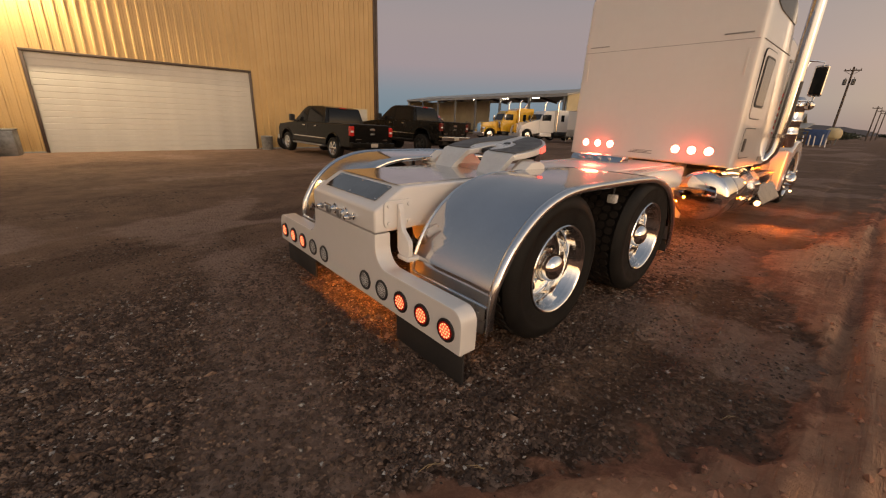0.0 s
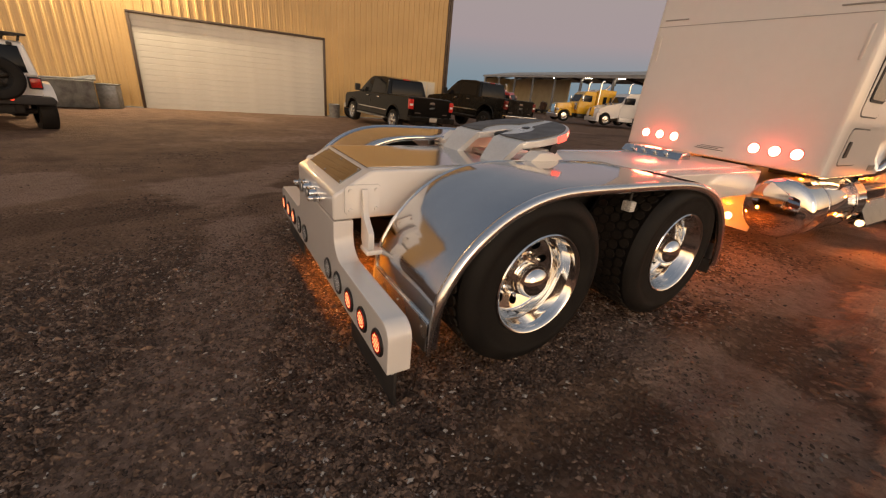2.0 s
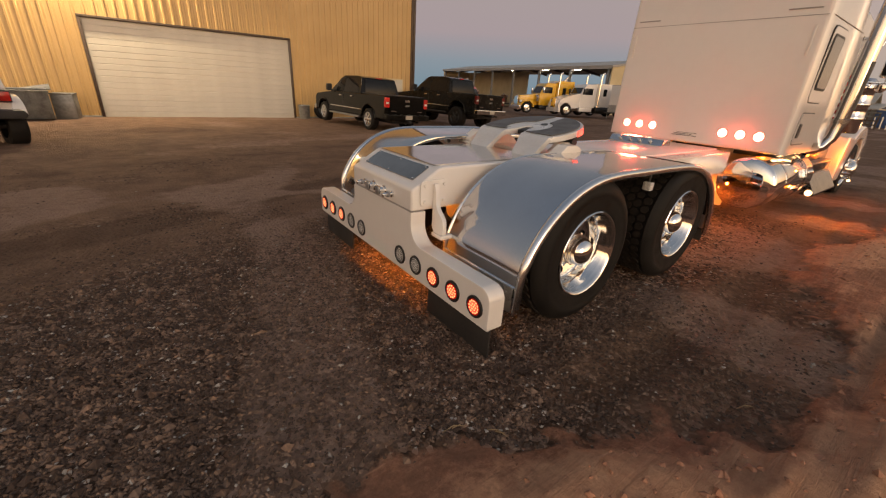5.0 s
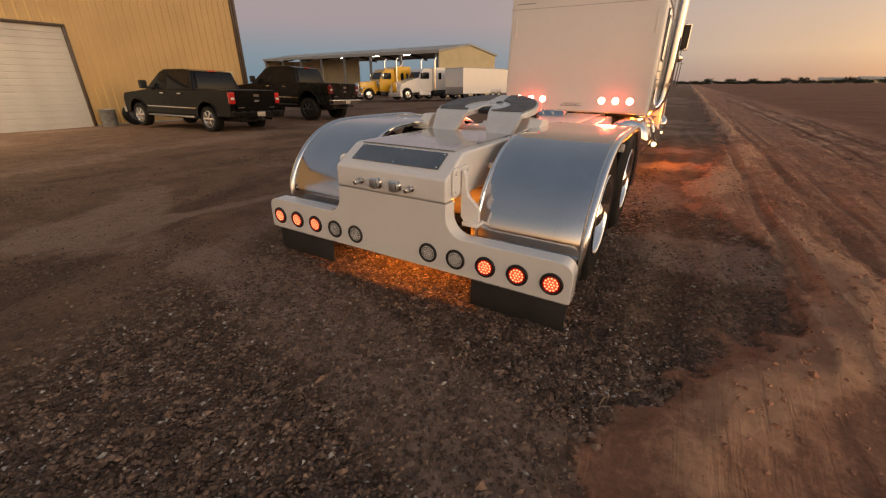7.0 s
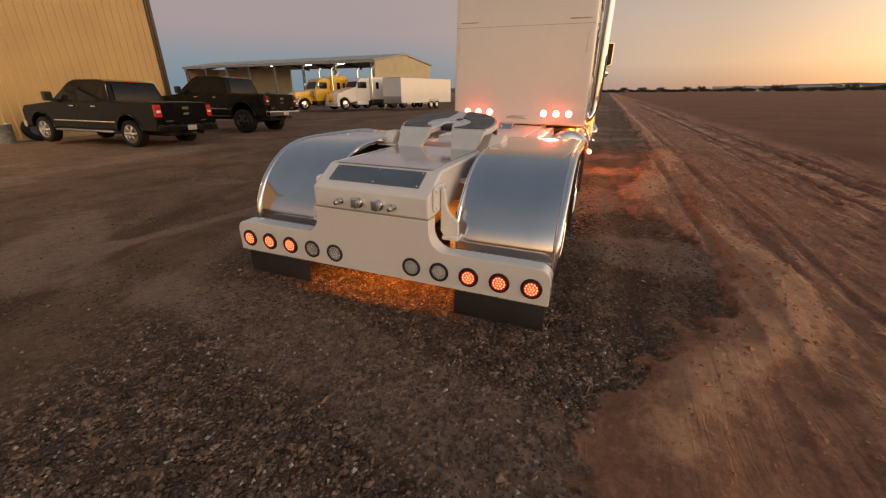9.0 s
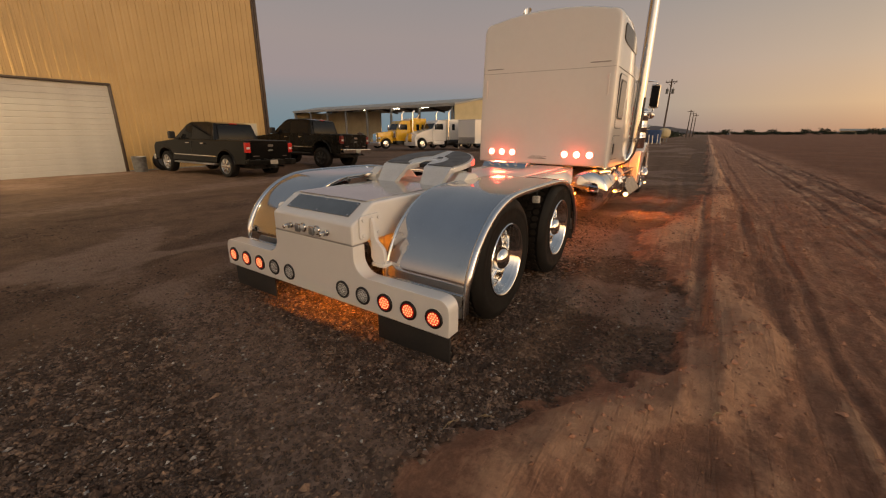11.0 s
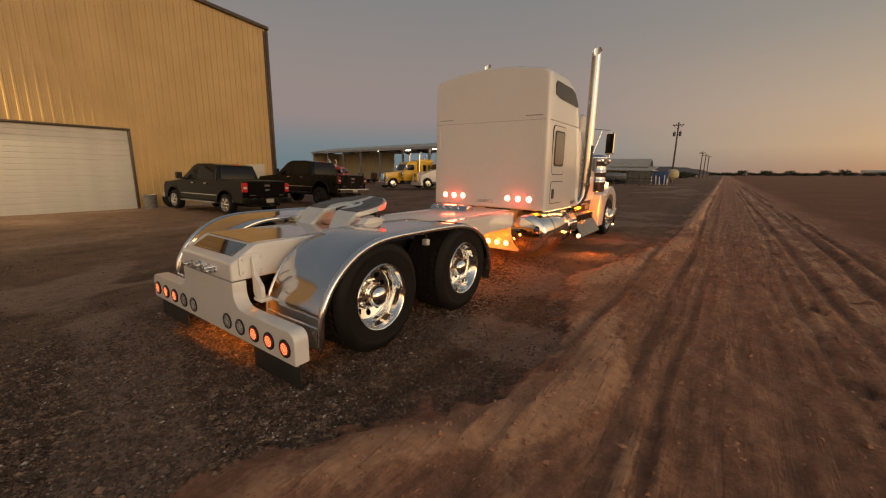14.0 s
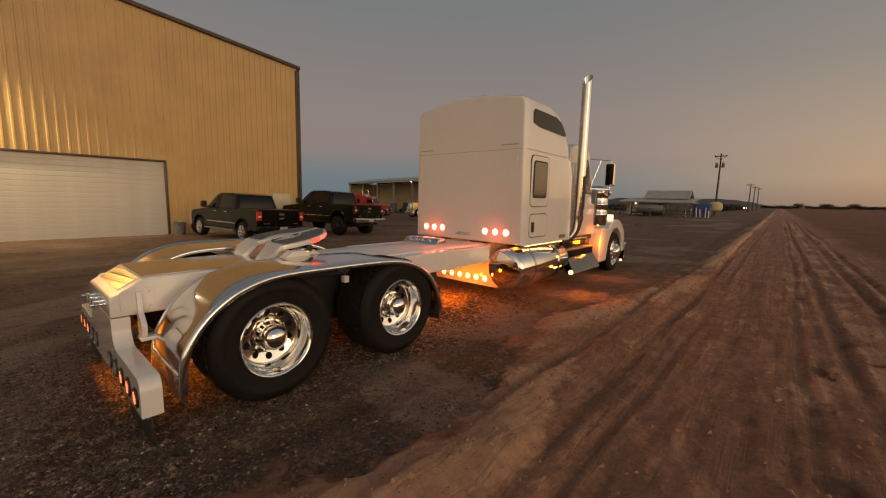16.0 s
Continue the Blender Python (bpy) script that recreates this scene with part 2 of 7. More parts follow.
# ---- mesh helpers ----
def bevelled(bm, width, segments=2, angle=0.6):
    if width > 0:
        edges = [e for e in bm.edges if len(e.link_faces) == 2 and e.calc_face_angle(0) > angle]
        bmesh.ops.bevel(bm, geom=edges, offset=width, segments=segments, affect="EDGES", profile=0.5, clamp_overlap=True)
    return bm


def box(x0, x1, y0, y1, z0, z1, bevel=0.0, segments=2, bm=None):
    b = bmesh.new()
    bmesh.ops.create_cube(b, size=1)
    for v in b.verts:
        v.co = Vector((x0 + (v.co.x + 0.5) * (x1 - x0), y0 + (v.co.y + 0.5) * (y1 - y0), z0 + (v.co.z + 0.5) * (z1 - z0)))
    bevelled(b, bevel, segments)
    return merged(bm, b)


def merged(bm, b):
    if bm is None:
        return b
    me = bpy.data.meshes.new("joined")
    b.to_mesh(me)
    b.free()
    bm.from_mesh(me)
    bpy.data.meshes.remove(me)
    return bm


def prism(poly, axis, a, b, bevel=0.0, segments=2, bm=None, angle=0.6):
    """A polygon in the plane across an axis, drawn out from a to b. Polygon pairs are (y, z), (x, z) or (x, y)."""
    def at(p, d):
        return {"x": (d, *p), "y": (p[0], d, p[1]), "z": (*p, d)}[axis]
    m = bmesh.new()
    lo, hi = [m.verts.new(at(p, a)) for p in poly], [m.verts.new(at(p, b)) for p in poly]
    m.faces.new(lo), m.faces.new(hi)
    for i in range(len(poly)):
        j = (i + 1) % len(poly)
        m.faces.new((lo[i], lo[j], hi[j], hi[i]))
    bmesh.ops.recalc_face_normals(m, faces=m.faces)
    bevelled(m, bevel, segments, angle)
    return merged(bm, m)


def arc(cx, cy, r, a0, a1, n=8):
    return [(cx + r * math.cos(radians(a0 + (a1 - a0) * i / n)), cy + r * math.sin(radians(a0 + (a1 - a0) * i / n))) for i in range(n + 1)]


def rounded(x0, x1, y0, y1, r, n=5):
    return arc(x1 - r, y0 + r, r, -90, 0, n) + arc(x1 - r, y1 - r, r, 0, 90, n) + arc(x0 + r, y1 - r, r, 90, 180, n) + arc(x0 + r, y0 + r, r, 180, 270, n)


def lathe(profile, seg=32, m=None, bm=None, close=False):
    """Turns (radius, along) pairs round the z axis, then lays the result by the matrix m."""
    b = bmesh.new()
    rings = []
    for r, h in profile:
        if r < 1e-5:
            rings.append([b.verts.new((0, 0, h))])
        else:
            rings.append([b.verts.new((r * math.cos(2 * math.pi * i / seg), r * math.sin(2 * math.pi * i / seg), h)) for i in range(seg)])
    pairs = list(zip(rings, rings[1:])) + ([(rings[-1], rings[0])] if close else [])
    for p, q in pairs:
        for i in range(seg):
            j = (i + 1) % seg
            if len(p) == 1 and len(q) == 1:
                continue
            if len(p) == 1:
                b.faces.new((p[0], q[j], q[i]))
            elif len(q) == 1:
                b.faces.new((p[i], p[j], q[0]))
            else:
                b.faces.new((p[i], p[j], q[j], q[i]))
    bmesh.ops.recalc_face_normals(b, faces=b.faces)
    if m is not None:
        b.transform(m)
    return merged(bm, b)


def tube(points, r, seg=10, bm=None, cap=True):
    """A round bar along points."""
    b = bmesh.new()
    pts = [Vector(p) for p in points]
    rings, side = [], None
    for i, p in enumerate(pts):
        d = (pts[min(i + 1, len(pts) - 1)] - pts[max(i - 1, 0)]).normalized()
        if side is None:
            side = d.orthogonal().normalized()
        side = (side - d * side.dot(d)).normalized()
        up = d.cross(side)
        rad = r[i] if isinstance(r, (list, tuple)) else r
        rings.append([b.verts.new(p + rad * (math.cos(2 * math.pi * k / seg) * side + math.sin(2 * math.pi * k / seg) * up)) for k in range(seg)])
    for p, q in zip(rings, rings[1:]):
        for k in range(seg):
            b.faces.new((p[k], p[(k + 1) % seg], q[(k + 1) % seg], q[k]))
    if cap:
        b.faces.new(rings[0]), b.faces.new(rings[-1])
    bmesh.ops.recalc_face_normals(b, faces=b.faces)
    return merged(bm, b)


def mesh_of(name, bm, material, smooth=0.6):
    me = bpy.data.meshes.new(name)
    bm.to_mesh(me)
    bm.free()
    me.materials.append(material)
    if smooth:
        me.polygons.foreach_set("use_smooth", [True] * len(me.polygons))
        me.set_sharp_from_angle(angle=smooth)
    return me


def part(name, bm, material, parent=None, label="", smooth=0.6):
    big = smooth and any(len(f.verts) > 4 for f in bm.faces)
    ob = new(name, mesh_of(name, bm, material, smooth))
    if big:
        ob.modifiers.new("even_shading", "WEIGHTED_NORMAL").keep_sharp = True
    ob.parent = parent
    return tagged(ob, label)


def thing(name, label, category, at=None, group="", kind=""):
    ob = new(name)
    ob.empty_display_size = 0.3
    if at is not None:
        ob.matrix_world = at
    return tagged(ob, label, category, group, kind)


def again(ob, m, parent=None):
    """One more part on the same mesh."""
    o = new(ob.name.split(".")[0], ob.data)
    o.parent = parent or ob.parent
    o.matrix_basis = m
    if "label" in ob:
        o["label"] = ob["label"]
    return o


ALONG_X = Matrix.Rotation(radians(90), 4, "Y")  # z axis to +x
BACK = Matrix.Rotation(radians(90), 4, "X")  # z axis to -y

# ---- ground: one sheet, dark gravel yard beside a rutted dirt track and a field ----
def lean(x, y):
    """The lie of the land: it falls gently from the track to the buildings."""
    return 0.0275 * x if x < 0 else 0.02 * x


EDGE = [(-60, 1.3), (-3, 1.5), (-1.1, 1.56), (-0.6, 1.52), (-0.15, 1.74), (0.42, 2.12), (0.85, 2.37), (1.35, 2.47), (1.9, 2.38), (2.6, 2.08), (3.4, 1.84), (4.6, 1.82), (6.0, 2.1), (8.3, 2.45), (12, 2.48), (24, 2.5), (100, 2.6), (9000, 2.6)]


def track_edge(y):
    """Where the gravel ends and the loose earth of the track begins."""
    for (y0, a), (y1, b) in zip(EDGE, EDGE[1:]):
        if y <= y1:
            t = min(max((y - y0) / (y1 - y0), 0.0), 1.0)
            t = t * t * (3 - 2 * t)
            return a + (b - a) * t + 0.12 * noise.noise((y * 1.3, 3.1, 0.0)) + 0.06 * noise.noise((y * 4.1, 9.1, 0.0))
    return 2.0


def step01(v, a, b):
    t = min(max((v - a) / (b - a), 0.0), 1.0)
    return t * t * (3 - 2 * t)


def dirt_share(x, y):
    e = track_edge(y)
    if abs(x - e) > 1.6:
        return 1.0 if x > e else 0.0
    n = noise.noise((x * 1.6, y * 1.1, 5.0)) * 0.3 + noise.noise((x * 5.0, y * 3.5, 2.0)) * 0.22 + noise.noise((x * 13.0, y * 10.0, 2.0)) * 0.16
    return step01(x - e + n * 0.9, -0.14, 0.12)


def gravel_share(x, y):
    """How much crushed stone lies on the brown yard soil."""
    side = step01(x + 0.35 * noise.noise((y * 0.6, 2.0, 17.0)) + 0.12 * min(y, 0.0), -1.75, -0.5)
    past = 1 - step01(abs(y + 0.3), 3.2, 6.5)
    g = 0.2 + 0.86 * side * past + (0.3 - 0.08 * side) * (noise.noise((x * 0.6, y * 0.75, 21.0)) + 0.7 * noise.noise((x * 1.7, y * 2.1, 23.0)))
    g *= 1 - 0.6 * step01(x, 1.2, 1.55) * step01(y, -0.25, 0.5)
    return min(max(g, 0.06), 1.0)


RUTS = [(2.5, 0.05, 0.045), (3.04, 0.055, 0.04), (3.35, 0.035, 0.02), (3.75, 0.12, 0.012), (4.35, 0.04, 0.025), (4.62, 0.06, 0.055), (5.2, 0.08, 0.06), (5.52, 0.06, 0.05)]  # line, width, depth


def bell(v, w):
    return math.exp(-(v / w) ** 2) if abs(v) < 4 * w else 0.0


def rut_line(c, y):
    return c + 0.16 * noise.noise((y * 0.13, c * 3.1, 2.0)) + 0.035 * noise.noise((y * 0.7, c * 1.7, 5.0))


def lie(x, y):
    """Rutting, banked earth, pale dust and darker ground at a place: height, pale share, dark share, field share."""
    e = track_edge(y)
    u = x - e
    n1 = noise.noise((x * 0.9, y * 0.5, 11.0))
    n2 = noise.noise((x * 2.6, y * 1.5, 15.0))
    n3 = noise.noise((x * 9.0, y * 5.0, 6.0))
    h = pale = damp = 0.0
    field = step01(x + 0.5 * noise.noise((y * 0.35, 1.0, 40.0)), 5.7, 6.7)
    if u > -1.2 and x < 9:
        # the bank of loose earth along the gravel, broken up by wheels
        bank = bell(u - 0.32, 0.26) * (0.75 + 0.8 * n1) + 0.55 * bell(x - 2.78, 0.16) * (0.6 + 1.2 * noise.noise((x, y * 0.8, 33.0)))
        h += 0.075 * max(bank, 0)
        pale += 0.95 * max(bank, 0) + 0.6 * bell(x - 4.36, 0.16) * (0.5 + n1) + 0.9 * bell(x - 4.88, 0.12) * (0.7 + n2) + 0.5 * bell(x - 5.36, 0.08) * (0.6 + n1)
        for c, w, deep in RUTS:
            d = x - rut_line(c, y)
            cut = bell(d, w) * min(max(0.5 + 1.2 * noise.noise((c, y * 0.4, 50.0)), 0.0), 1.3)
            h -= 1.25 * deep * cut
            h += 0.4 * deep * (bell(d - 1.9 * w, 0.7 * w) + bell(d + 1.9 * w, 0.7 * w)) * (0.6 + n2)
            pale += 0.45 * (bell(d - 2.2 * w, 0.8 * w) + bell(d + 2.2 * w, 0.8 * w)) * max(0.3 + n2, 0) * (deep > 0.015)
            # ground colour darkens along the rut floor, more in deep ruts
            damp += (10 * deep) * bell(d + 0.03 * n3, w * 0.8) * min(max(0.45 + 1.0 * noise.noise((c, y * 0.45, 52.0)) + 0.5 * n2, 0.0), 1.0)
        # tyre lugs in two of the ruts
        where = step01(noise.noise((x * 0.5, y * 0.4, 31.0)), -0.2, 0.25)
        for c in (2.9, 3.12, 5.2):
            d = x - c
            h += 0.017 * where * math.sin(2 * math.pi * (y / 0.21 + abs(d) * 2.2)) * bell(d, 0.17)
        # foot marks and clods
        h += 0.016 * n3 + 0.018 * n2 + 0.009 * noise.noise((x * 19, y * 12, 9.0)) + 0.014 * noise.noise((x * 6.0, y * 0.8, 19.0)) - 0.035 * step01(noise.noise((x * 3.3, y * 2.7, 60.0)), 0.48, 0.62) * step01(x, 3.4, 4.6)
        damp += 0.8 * step01(noise.noise((x * 3.3, y * 2.7, 60.0)), 0.46, 0.6) * step01(x, 3.4, 4.6)
        pale += 0.35 * n2 + 0.25 * n1
        h *= 1 - 0.55 * field
    if field > 0 and abs(y) < 60:
        h += field * 0.012 * noise.noise((x * 2.5, y * 0.4, 70.0))
    return h, pale, damp, field


def yard_marks(x, y):
    """Pale dust drifted over the yard, and dark wheel tracks pressed into the gravel: pale share, dark share."""
    pale = 0.9 * bell(x - (-3.15 + 0.22 * y + 0.1 * noise.noise((y * 0.8, 4.0, 4.0))), 0.14) * step01(y, -1.6, -0.6) * (1 - step01(y, 1.4, 2.4))
    pale += 0.6 * step01(noise.noise((x * 0.4, y * 0.9, 80.0)), 0.05, 0.35) * step01(x, -7.0, -4.0)
    if x < -0.8 and abs(y) < 60:
        u, v = x * 0.9 + 0.45 * y + 0.02 * x * y, y - 0.3 * x
        n = noise.noise((u * 0.9, v * 0.07, 90.0)) + 0.6 * noise.noise((u * 2.3, v * 0.12, 93.0))
        far = step01(-x, 0.8, 2.2)
        pale += far * 0.55 * step01(n, 0.22, 0.6)
        dark = far * 0.6 * step01(-n, 0.18, 0.55)
    else:
        dark = 0.0
    damp = dark + 0.75 * bell(x - (1.68 + 0.1 * math.sin(y * 0.9)), 0.15) * step01(y, -0.7, 0.6) * (1 - step01(y, 3.4, 4.4))
    damp += 0.5 * bell(x - (2.02 + 0.12 * math.sin(y * 0.8 + 1)), 0.1) * step01(y, 0.2, 1.2) * (1 - step01(y, 2.2, 3.2))
    damp += 0.35 * step01(noise.noise((x * 0.5, y * 0.55, 81.0)), 0.1, 0.45)
    return pale, damp


def ground_z(x, y):
    z = lean(x, y)
    near = 1 - step01(math.hypot(x - 1, y - 3), 40, 90)
    if near > 0:
        k = dirt_share(x, y)
        z += near * (0.018 * noise.noise((x * 0.7, y * 0.7, 1.0)) + 0.007 * noise.noise((x * 3, y * 3, 4.0)))
        if k > 0:
            z += near * k * lie(x, y)[0]
        # wheel tracks pressed into the gravel beside the truck
        if 1.0 < x < 2.6:
            z -= near * (1 - k) * 0.035 * (bell(x - (1.68 + 0.1 * math.sin(y * 0.9)), 0.15) + 0.8 * bell(x - (2.02 + 0.12 * math.sin(y * 0.8 + 1)), 0.1)) * step01(y, -0.6, 0.8)
        # level under the truck's tyres
        flat = (1 - step01(abs(x), 1.25, 1.5)) * step01(y, -0.1, 0.3) * (1 - step01(y, 9.6, 10))
        z = z * (1 - flat) + flat * 0.0
    return z


def axis_steps(lo, hi, fine, far, grow):
    out, v, s = [], lo, fine
    while v < hi:
        out.append(v)
        v += fine
    left, right, s = [], [], fine
    a, b = lo, out[-1]
    while a > -far or b < far:
        s *= grow
        a, b = a - s, b + s
        left.append(a), right.append(b)
    return left[::-1] + out + right


gx, gy = axis_steps(-2.4, 6.4, 0.05, 3000, 1.14), axis_steps(-2.2, 10.0, 0.05, 3000, 1.12)
gx = sorted(gx + [x + 0.025 for x in gx if 2.2 < x < 5.8])
verts = [(x, y, ground_z(x, y)) for y in gy for x in gx]
nx = len(gx)
faces = [(j * nx + i, j * nx + i + 1, (j + 1) * nx + i + 1, (j + 1) * nx + i) for j in range(len(gy) - 1) for i in range(nx - 1)]
me = bpy.data.meshes.new("ground")
me.from_pydata(verts, [], faces)
me.polygons.foreach_set("use_smooth", [True] * len(me.polygons))
shares = {"dirt": [], "stony": [], "pale": [], "damp": [], "field": []}
for x, y, z in verts:
    k = dirt_share(x, y)
    f, (h, p, d, fl), (yp, yd) = gravel_share(x, y), lie(x, y), yard_marks(x, y)
    for key, v in zip(shares, (k, f, p * k + yp * (1 - k), d * k + yd * (1 - k), fl)):
        shares[key].append(min(max(v, 0.0), 1.0))
for key, values in shares.items():
    me.attributes.new(key, "FLOAT", "POINT").data.foreach_set("value", values)


def ground_material():
    m = bpy.data.materials.new("gravel_and_dirt")
    m.use_nodes = True
    n, l = m.node_tree.nodes, m.node_tree.links
    b = n["Principled BSDF"]
    pos = n.new("ShaderNodeNewGeometry").outputs["Position"]

    def nz(scale, detail=6, rough=0.6):
        t = n.new("ShaderNodeTexNoise")
        l.new(pos, t.inputs["Vector"])
        t.inputs["Scale"].default_value, t.inputs["Detail"].default_value, t.inputs["Roughness"].default_value = scale, detail, rough
        return t.outputs[0]

    def ramp(v, stops):
        r = n.new("ShaderNodeValToRGB")
        while len(r.color_ramp.elements) < len(stops):
            r.color_ramp.elements.new(0.5)
        for e, (p, c) in zip(r.color_ramp.elements, stops):
            e.position, e.color = p, (*c, 1)
        l.new(v, r.inputs[0])
        return r.outputs[0]

    def mix(f, a, c, kind="MIX"):
        x = n.new("ShaderNodeMix")
        x.data_type, x.blend_type = "RGBA", kind
        if isinstance(f, float):
            x.inputs[0].default_value = f
        else:
            l.new(f, x.inputs[0])
        l.new(a, x.inputs[6]), l.new(c, x.inputs[7])
        return x.outputs[2]

    vor = n.new("ShaderNodeTexVoronoi")
    l.new(pos, vor.inputs["Vector"])
    vor.inputs["Scale"].default_value = 34

    def attr(name):
        x = n.new("ShaderNodeAttribute")
        x.attribute_name = name
        return x.outputs["Fac"]

    def crisp(name, scale, amount, lo=0.4, hi=0.58):
        """A share broken up into patches with ragged edges."""
        x, y = n.new("ShaderNodeMath"), n.new("ShaderNodeMath")
        x.operation, y.operation = "SUBTRACT", "MULTIPLY_ADD"
        l.new(nz(scale, 8, 0.72), x.inputs[0])
        x.inputs[1].default_value = 0.5
        l.new(x.outputs[0], y.inputs[0])
        y.inputs[1].default_value = amount
        l.new(attr(name), y.inputs[2])
        return ramp(y.outputs[0], [(lo, (0, 0, 0)), (hi, (1, 1, 1))])

    def times(a, c):
        x = n.new("ShaderNodeMath")
        x.operation = "MULTIPLY"
        x.use_clamp = True
        l.new(a, x.inputs[0])
        if isinstance(c, float):
            x.inputs[1].default_value = c
        else:
            l.new(c, x.inputs[1])
        return x.outputs[0]

    grey = ramp(vor.outputs["Color"], [(0.18, (0.042, 0.023, 0.014)), (0.46, (0.125, 0.07, 0.044)), (0.66, (0.215, 0.124, 0.081)), (0.84, (0.48, 0.32, 0.24))])
    soil = ramp(nz(2.2, 8, 0.7), [(0.33, (0.165, 0.096, 0.062)), (0.65, (0.295, 0.178, 0.119))])
    gravel = mix(crisp("stony", 5.0, 1.0, 0.1, 0.95), soil, grey)
    gravel = mix(times(crisp("damp", 6.0, 1.0, 0.3, 0.6), 0.5), gravel, ramp(nz(30, 5), [(0.3, (0.058, 0.031, 0.019)), (0.7, (0.125, 0.068, 0.041))]))
    gravel = mix(times(crisp("pale", 7.0, 1.2, 0.3, 0.65), 0.8), gravel, ramp(nz(9, 7, 0.7), [(0.3, (0.3080, 0.1988, 0.1497)), (0.7, (0.4620, 0.3080, 0.2353))]))
    earth = ramp(nz(1.3, 10, 0.72), [(0.32, (0.2895, 0.1234, 0.0737)), (0.52, (0.4228, 0.1883, 0.1126)), (0.7, (0.5911, 0.2782, 0.1671))])
    earth = mix(0.45, earth, ramp(nz(30, 8, 0.8), [(0.36, (0.1509, 0.0649, 0.0388)), (0.66, (0.6791, 0.3245, 0.1942))]))
    earth = mix(times(ramp(nz(6.5, 9, 0.78), [(0.44, (1, 1, 1)), (0.52, (0, 0, 0))]), 0.4), earth, ramp(nz(20, 6), [(0.3, (0.1506, 0.0733, 0.0459)), (0.7, (0.2480, 0.1256, 0.0812))]))
    # long soft streaks left by wheels and the grader
    sc = n.new("ShaderNodeVectorMath")
    sc.operation = "MULTIPLY"
    l.new(pos, sc.inputs[0])
    sc.inputs[1].default_value = (4.919, 0.3001, 1.266)
    st = n.new("ShaderNodeTexNoise")
    l.new(sc.outputs[0], st.inputs["Vector"])
    st.inputs["Scale"].default_value, st.inputs["Detail"].default_value = 1.0, 5
    earth = mix(ramp(st.outputs[0], [(0.36, (0.3, 0.3, 0.3)), (0.6, (0, 0, 0))]), earth, ramp(nz(5.0, 8, 0.7), [(0.3, (0.1962, 0.0900, 0.0583)), (0.7, (0.3271, 0.1548, 0.0971))]))
    sc2 = n.new("ShaderNodeVectorMath")
    sc2.operation = "MULTIPLY"
    l.new(pos, sc2.inputs[0])
    sc2.inputs[1].default_value = (8.083, 2.501, 1.151)
    st2 = n.new("ShaderNodeTexNoise")
    l.new(sc2.outputs[0], st2.inputs["Vector"])
    st2.inputs["Scale"].default_value, st2.inputs["Detail"].default_value, st2.inputs["Roughness"].default_value = 1.0, 8, 0.7
    earth = mix(ramp(st2.outputs[0], [(0.4, (0.5, 0.5, 0.5)), (0.45, (0, 0, 0))]), earth, ramp(nz(8.0, 8, 0.7), [(0.3, (0.1509, 0.0669, 0.0427)), (0.7, (0.3018, 0.1381, 0.0854))]))
    earth = mix(times(ramp(st2.outputs[0], [(0.54, (0, 0, 0)), (0.62, (1, 1, 1))]), 0.4), earth, ramp(nz(8.0, 8, 0.7), [(0.3, (0.5032, 0.2407, 0.1456)), (0.7, (0.7799, 0.3977, 0.2428))]))
    earth = mix(times(crisp("pale", 6.5, 1.3, 0.36, 0.6), 0.7), earth, ramp(nz(11, 9, 0.75), [(0.3, (0.4780, 0.2343, 0.1398)), (0.7, (0.8000, 0.4499, 0.2758))]))
    earth = mix(times(crisp("damp", 8.0, 1.3, 0.4, 0.55), 0.8), earth, ramp(nz(14, 8, 0.7), [(0.3, (0.1383, 0.0649, 0.0427)), (0.7, (0.2640, 0.1256, 0.0815))]))
    clod = n.new("ShaderNodeTexVoronoi")
    clod.feature = "DISTANCE_TO_EDGE"
    l.new(pos, clod.inputs["Vector"])
    clod.inputs["Scale"].default_value = 13
    earth = mix(times(ramp(clod.outputs["Distance"], [(0.02, (1, 1, 1)), (0.1, (0, 0, 0))]), times(ramp(nz(1.1, 5), [(0.5, (0, 0, 0)), (0.62, (1, 1, 1))]), 0.25)), earth, ramp(nz(14, 4), [(0.3, (0.1417, 0.0697, 0.0441)), (0.7, (0.2126, 0.1047, 0.0670))]))
    acre = ramp(nz(0.35, 10, 0.75), [(0.3, (0.18, 0.075, 0.043)), (0.52, (0.27, 0.118, 0.068)), (0.7, (0.37, 0.168, 0.098))])
    acre = mix(0.35, acre, ramp(nz(26, 6, 0.75), [(0.32, (0.10, 0.043, 0.026)), (0.7, (0.34, 0.152, 0.09))]))
    dusty = n.new("ShaderNodeRGB")
    dusty.outputs[0].default_value = (1.17, 1.24, 1.27, 1)
    earth = mix(1.0, earth, dusty.outputs[0], "MULTIPLY")
    earth = mix(attr("field"), earth, acre)
    d = n.new("ShaderNodeAttribute")
    d.attribute_name = "dirt"
    colour = mix(crisp("dirt", 9.0, 1.25, 0.3, 0.66), gravel, earth)
    l.new(colour, b.inputs["Base Color"])
    b.inputs["Roughness"].default_value = 0.92
    b.inputs["Specular IOR Level"].default_value = 0.25
    h = n.new("ShaderNodeMath")
    h.operation = "MULTIPLY_ADD"
    keep = n.new("ShaderNodeMapRange")
    l.new(d.outputs["Fac"], keep.inputs[0])
    keep.inputs[3].default_value, keep.inputs[4].default_value = -1.2, 0.0
    l.new(vor.outputs["Distance"], h.inputs[0])
    l.new(keep.outputs[0], h.inputs[1])
    lumps = n.new("ShaderNodeMath")
    lumps.operation = "MULTIPLY_ADD"
    l.new(nz(8, 10, 0.78), lumps.inputs[0])
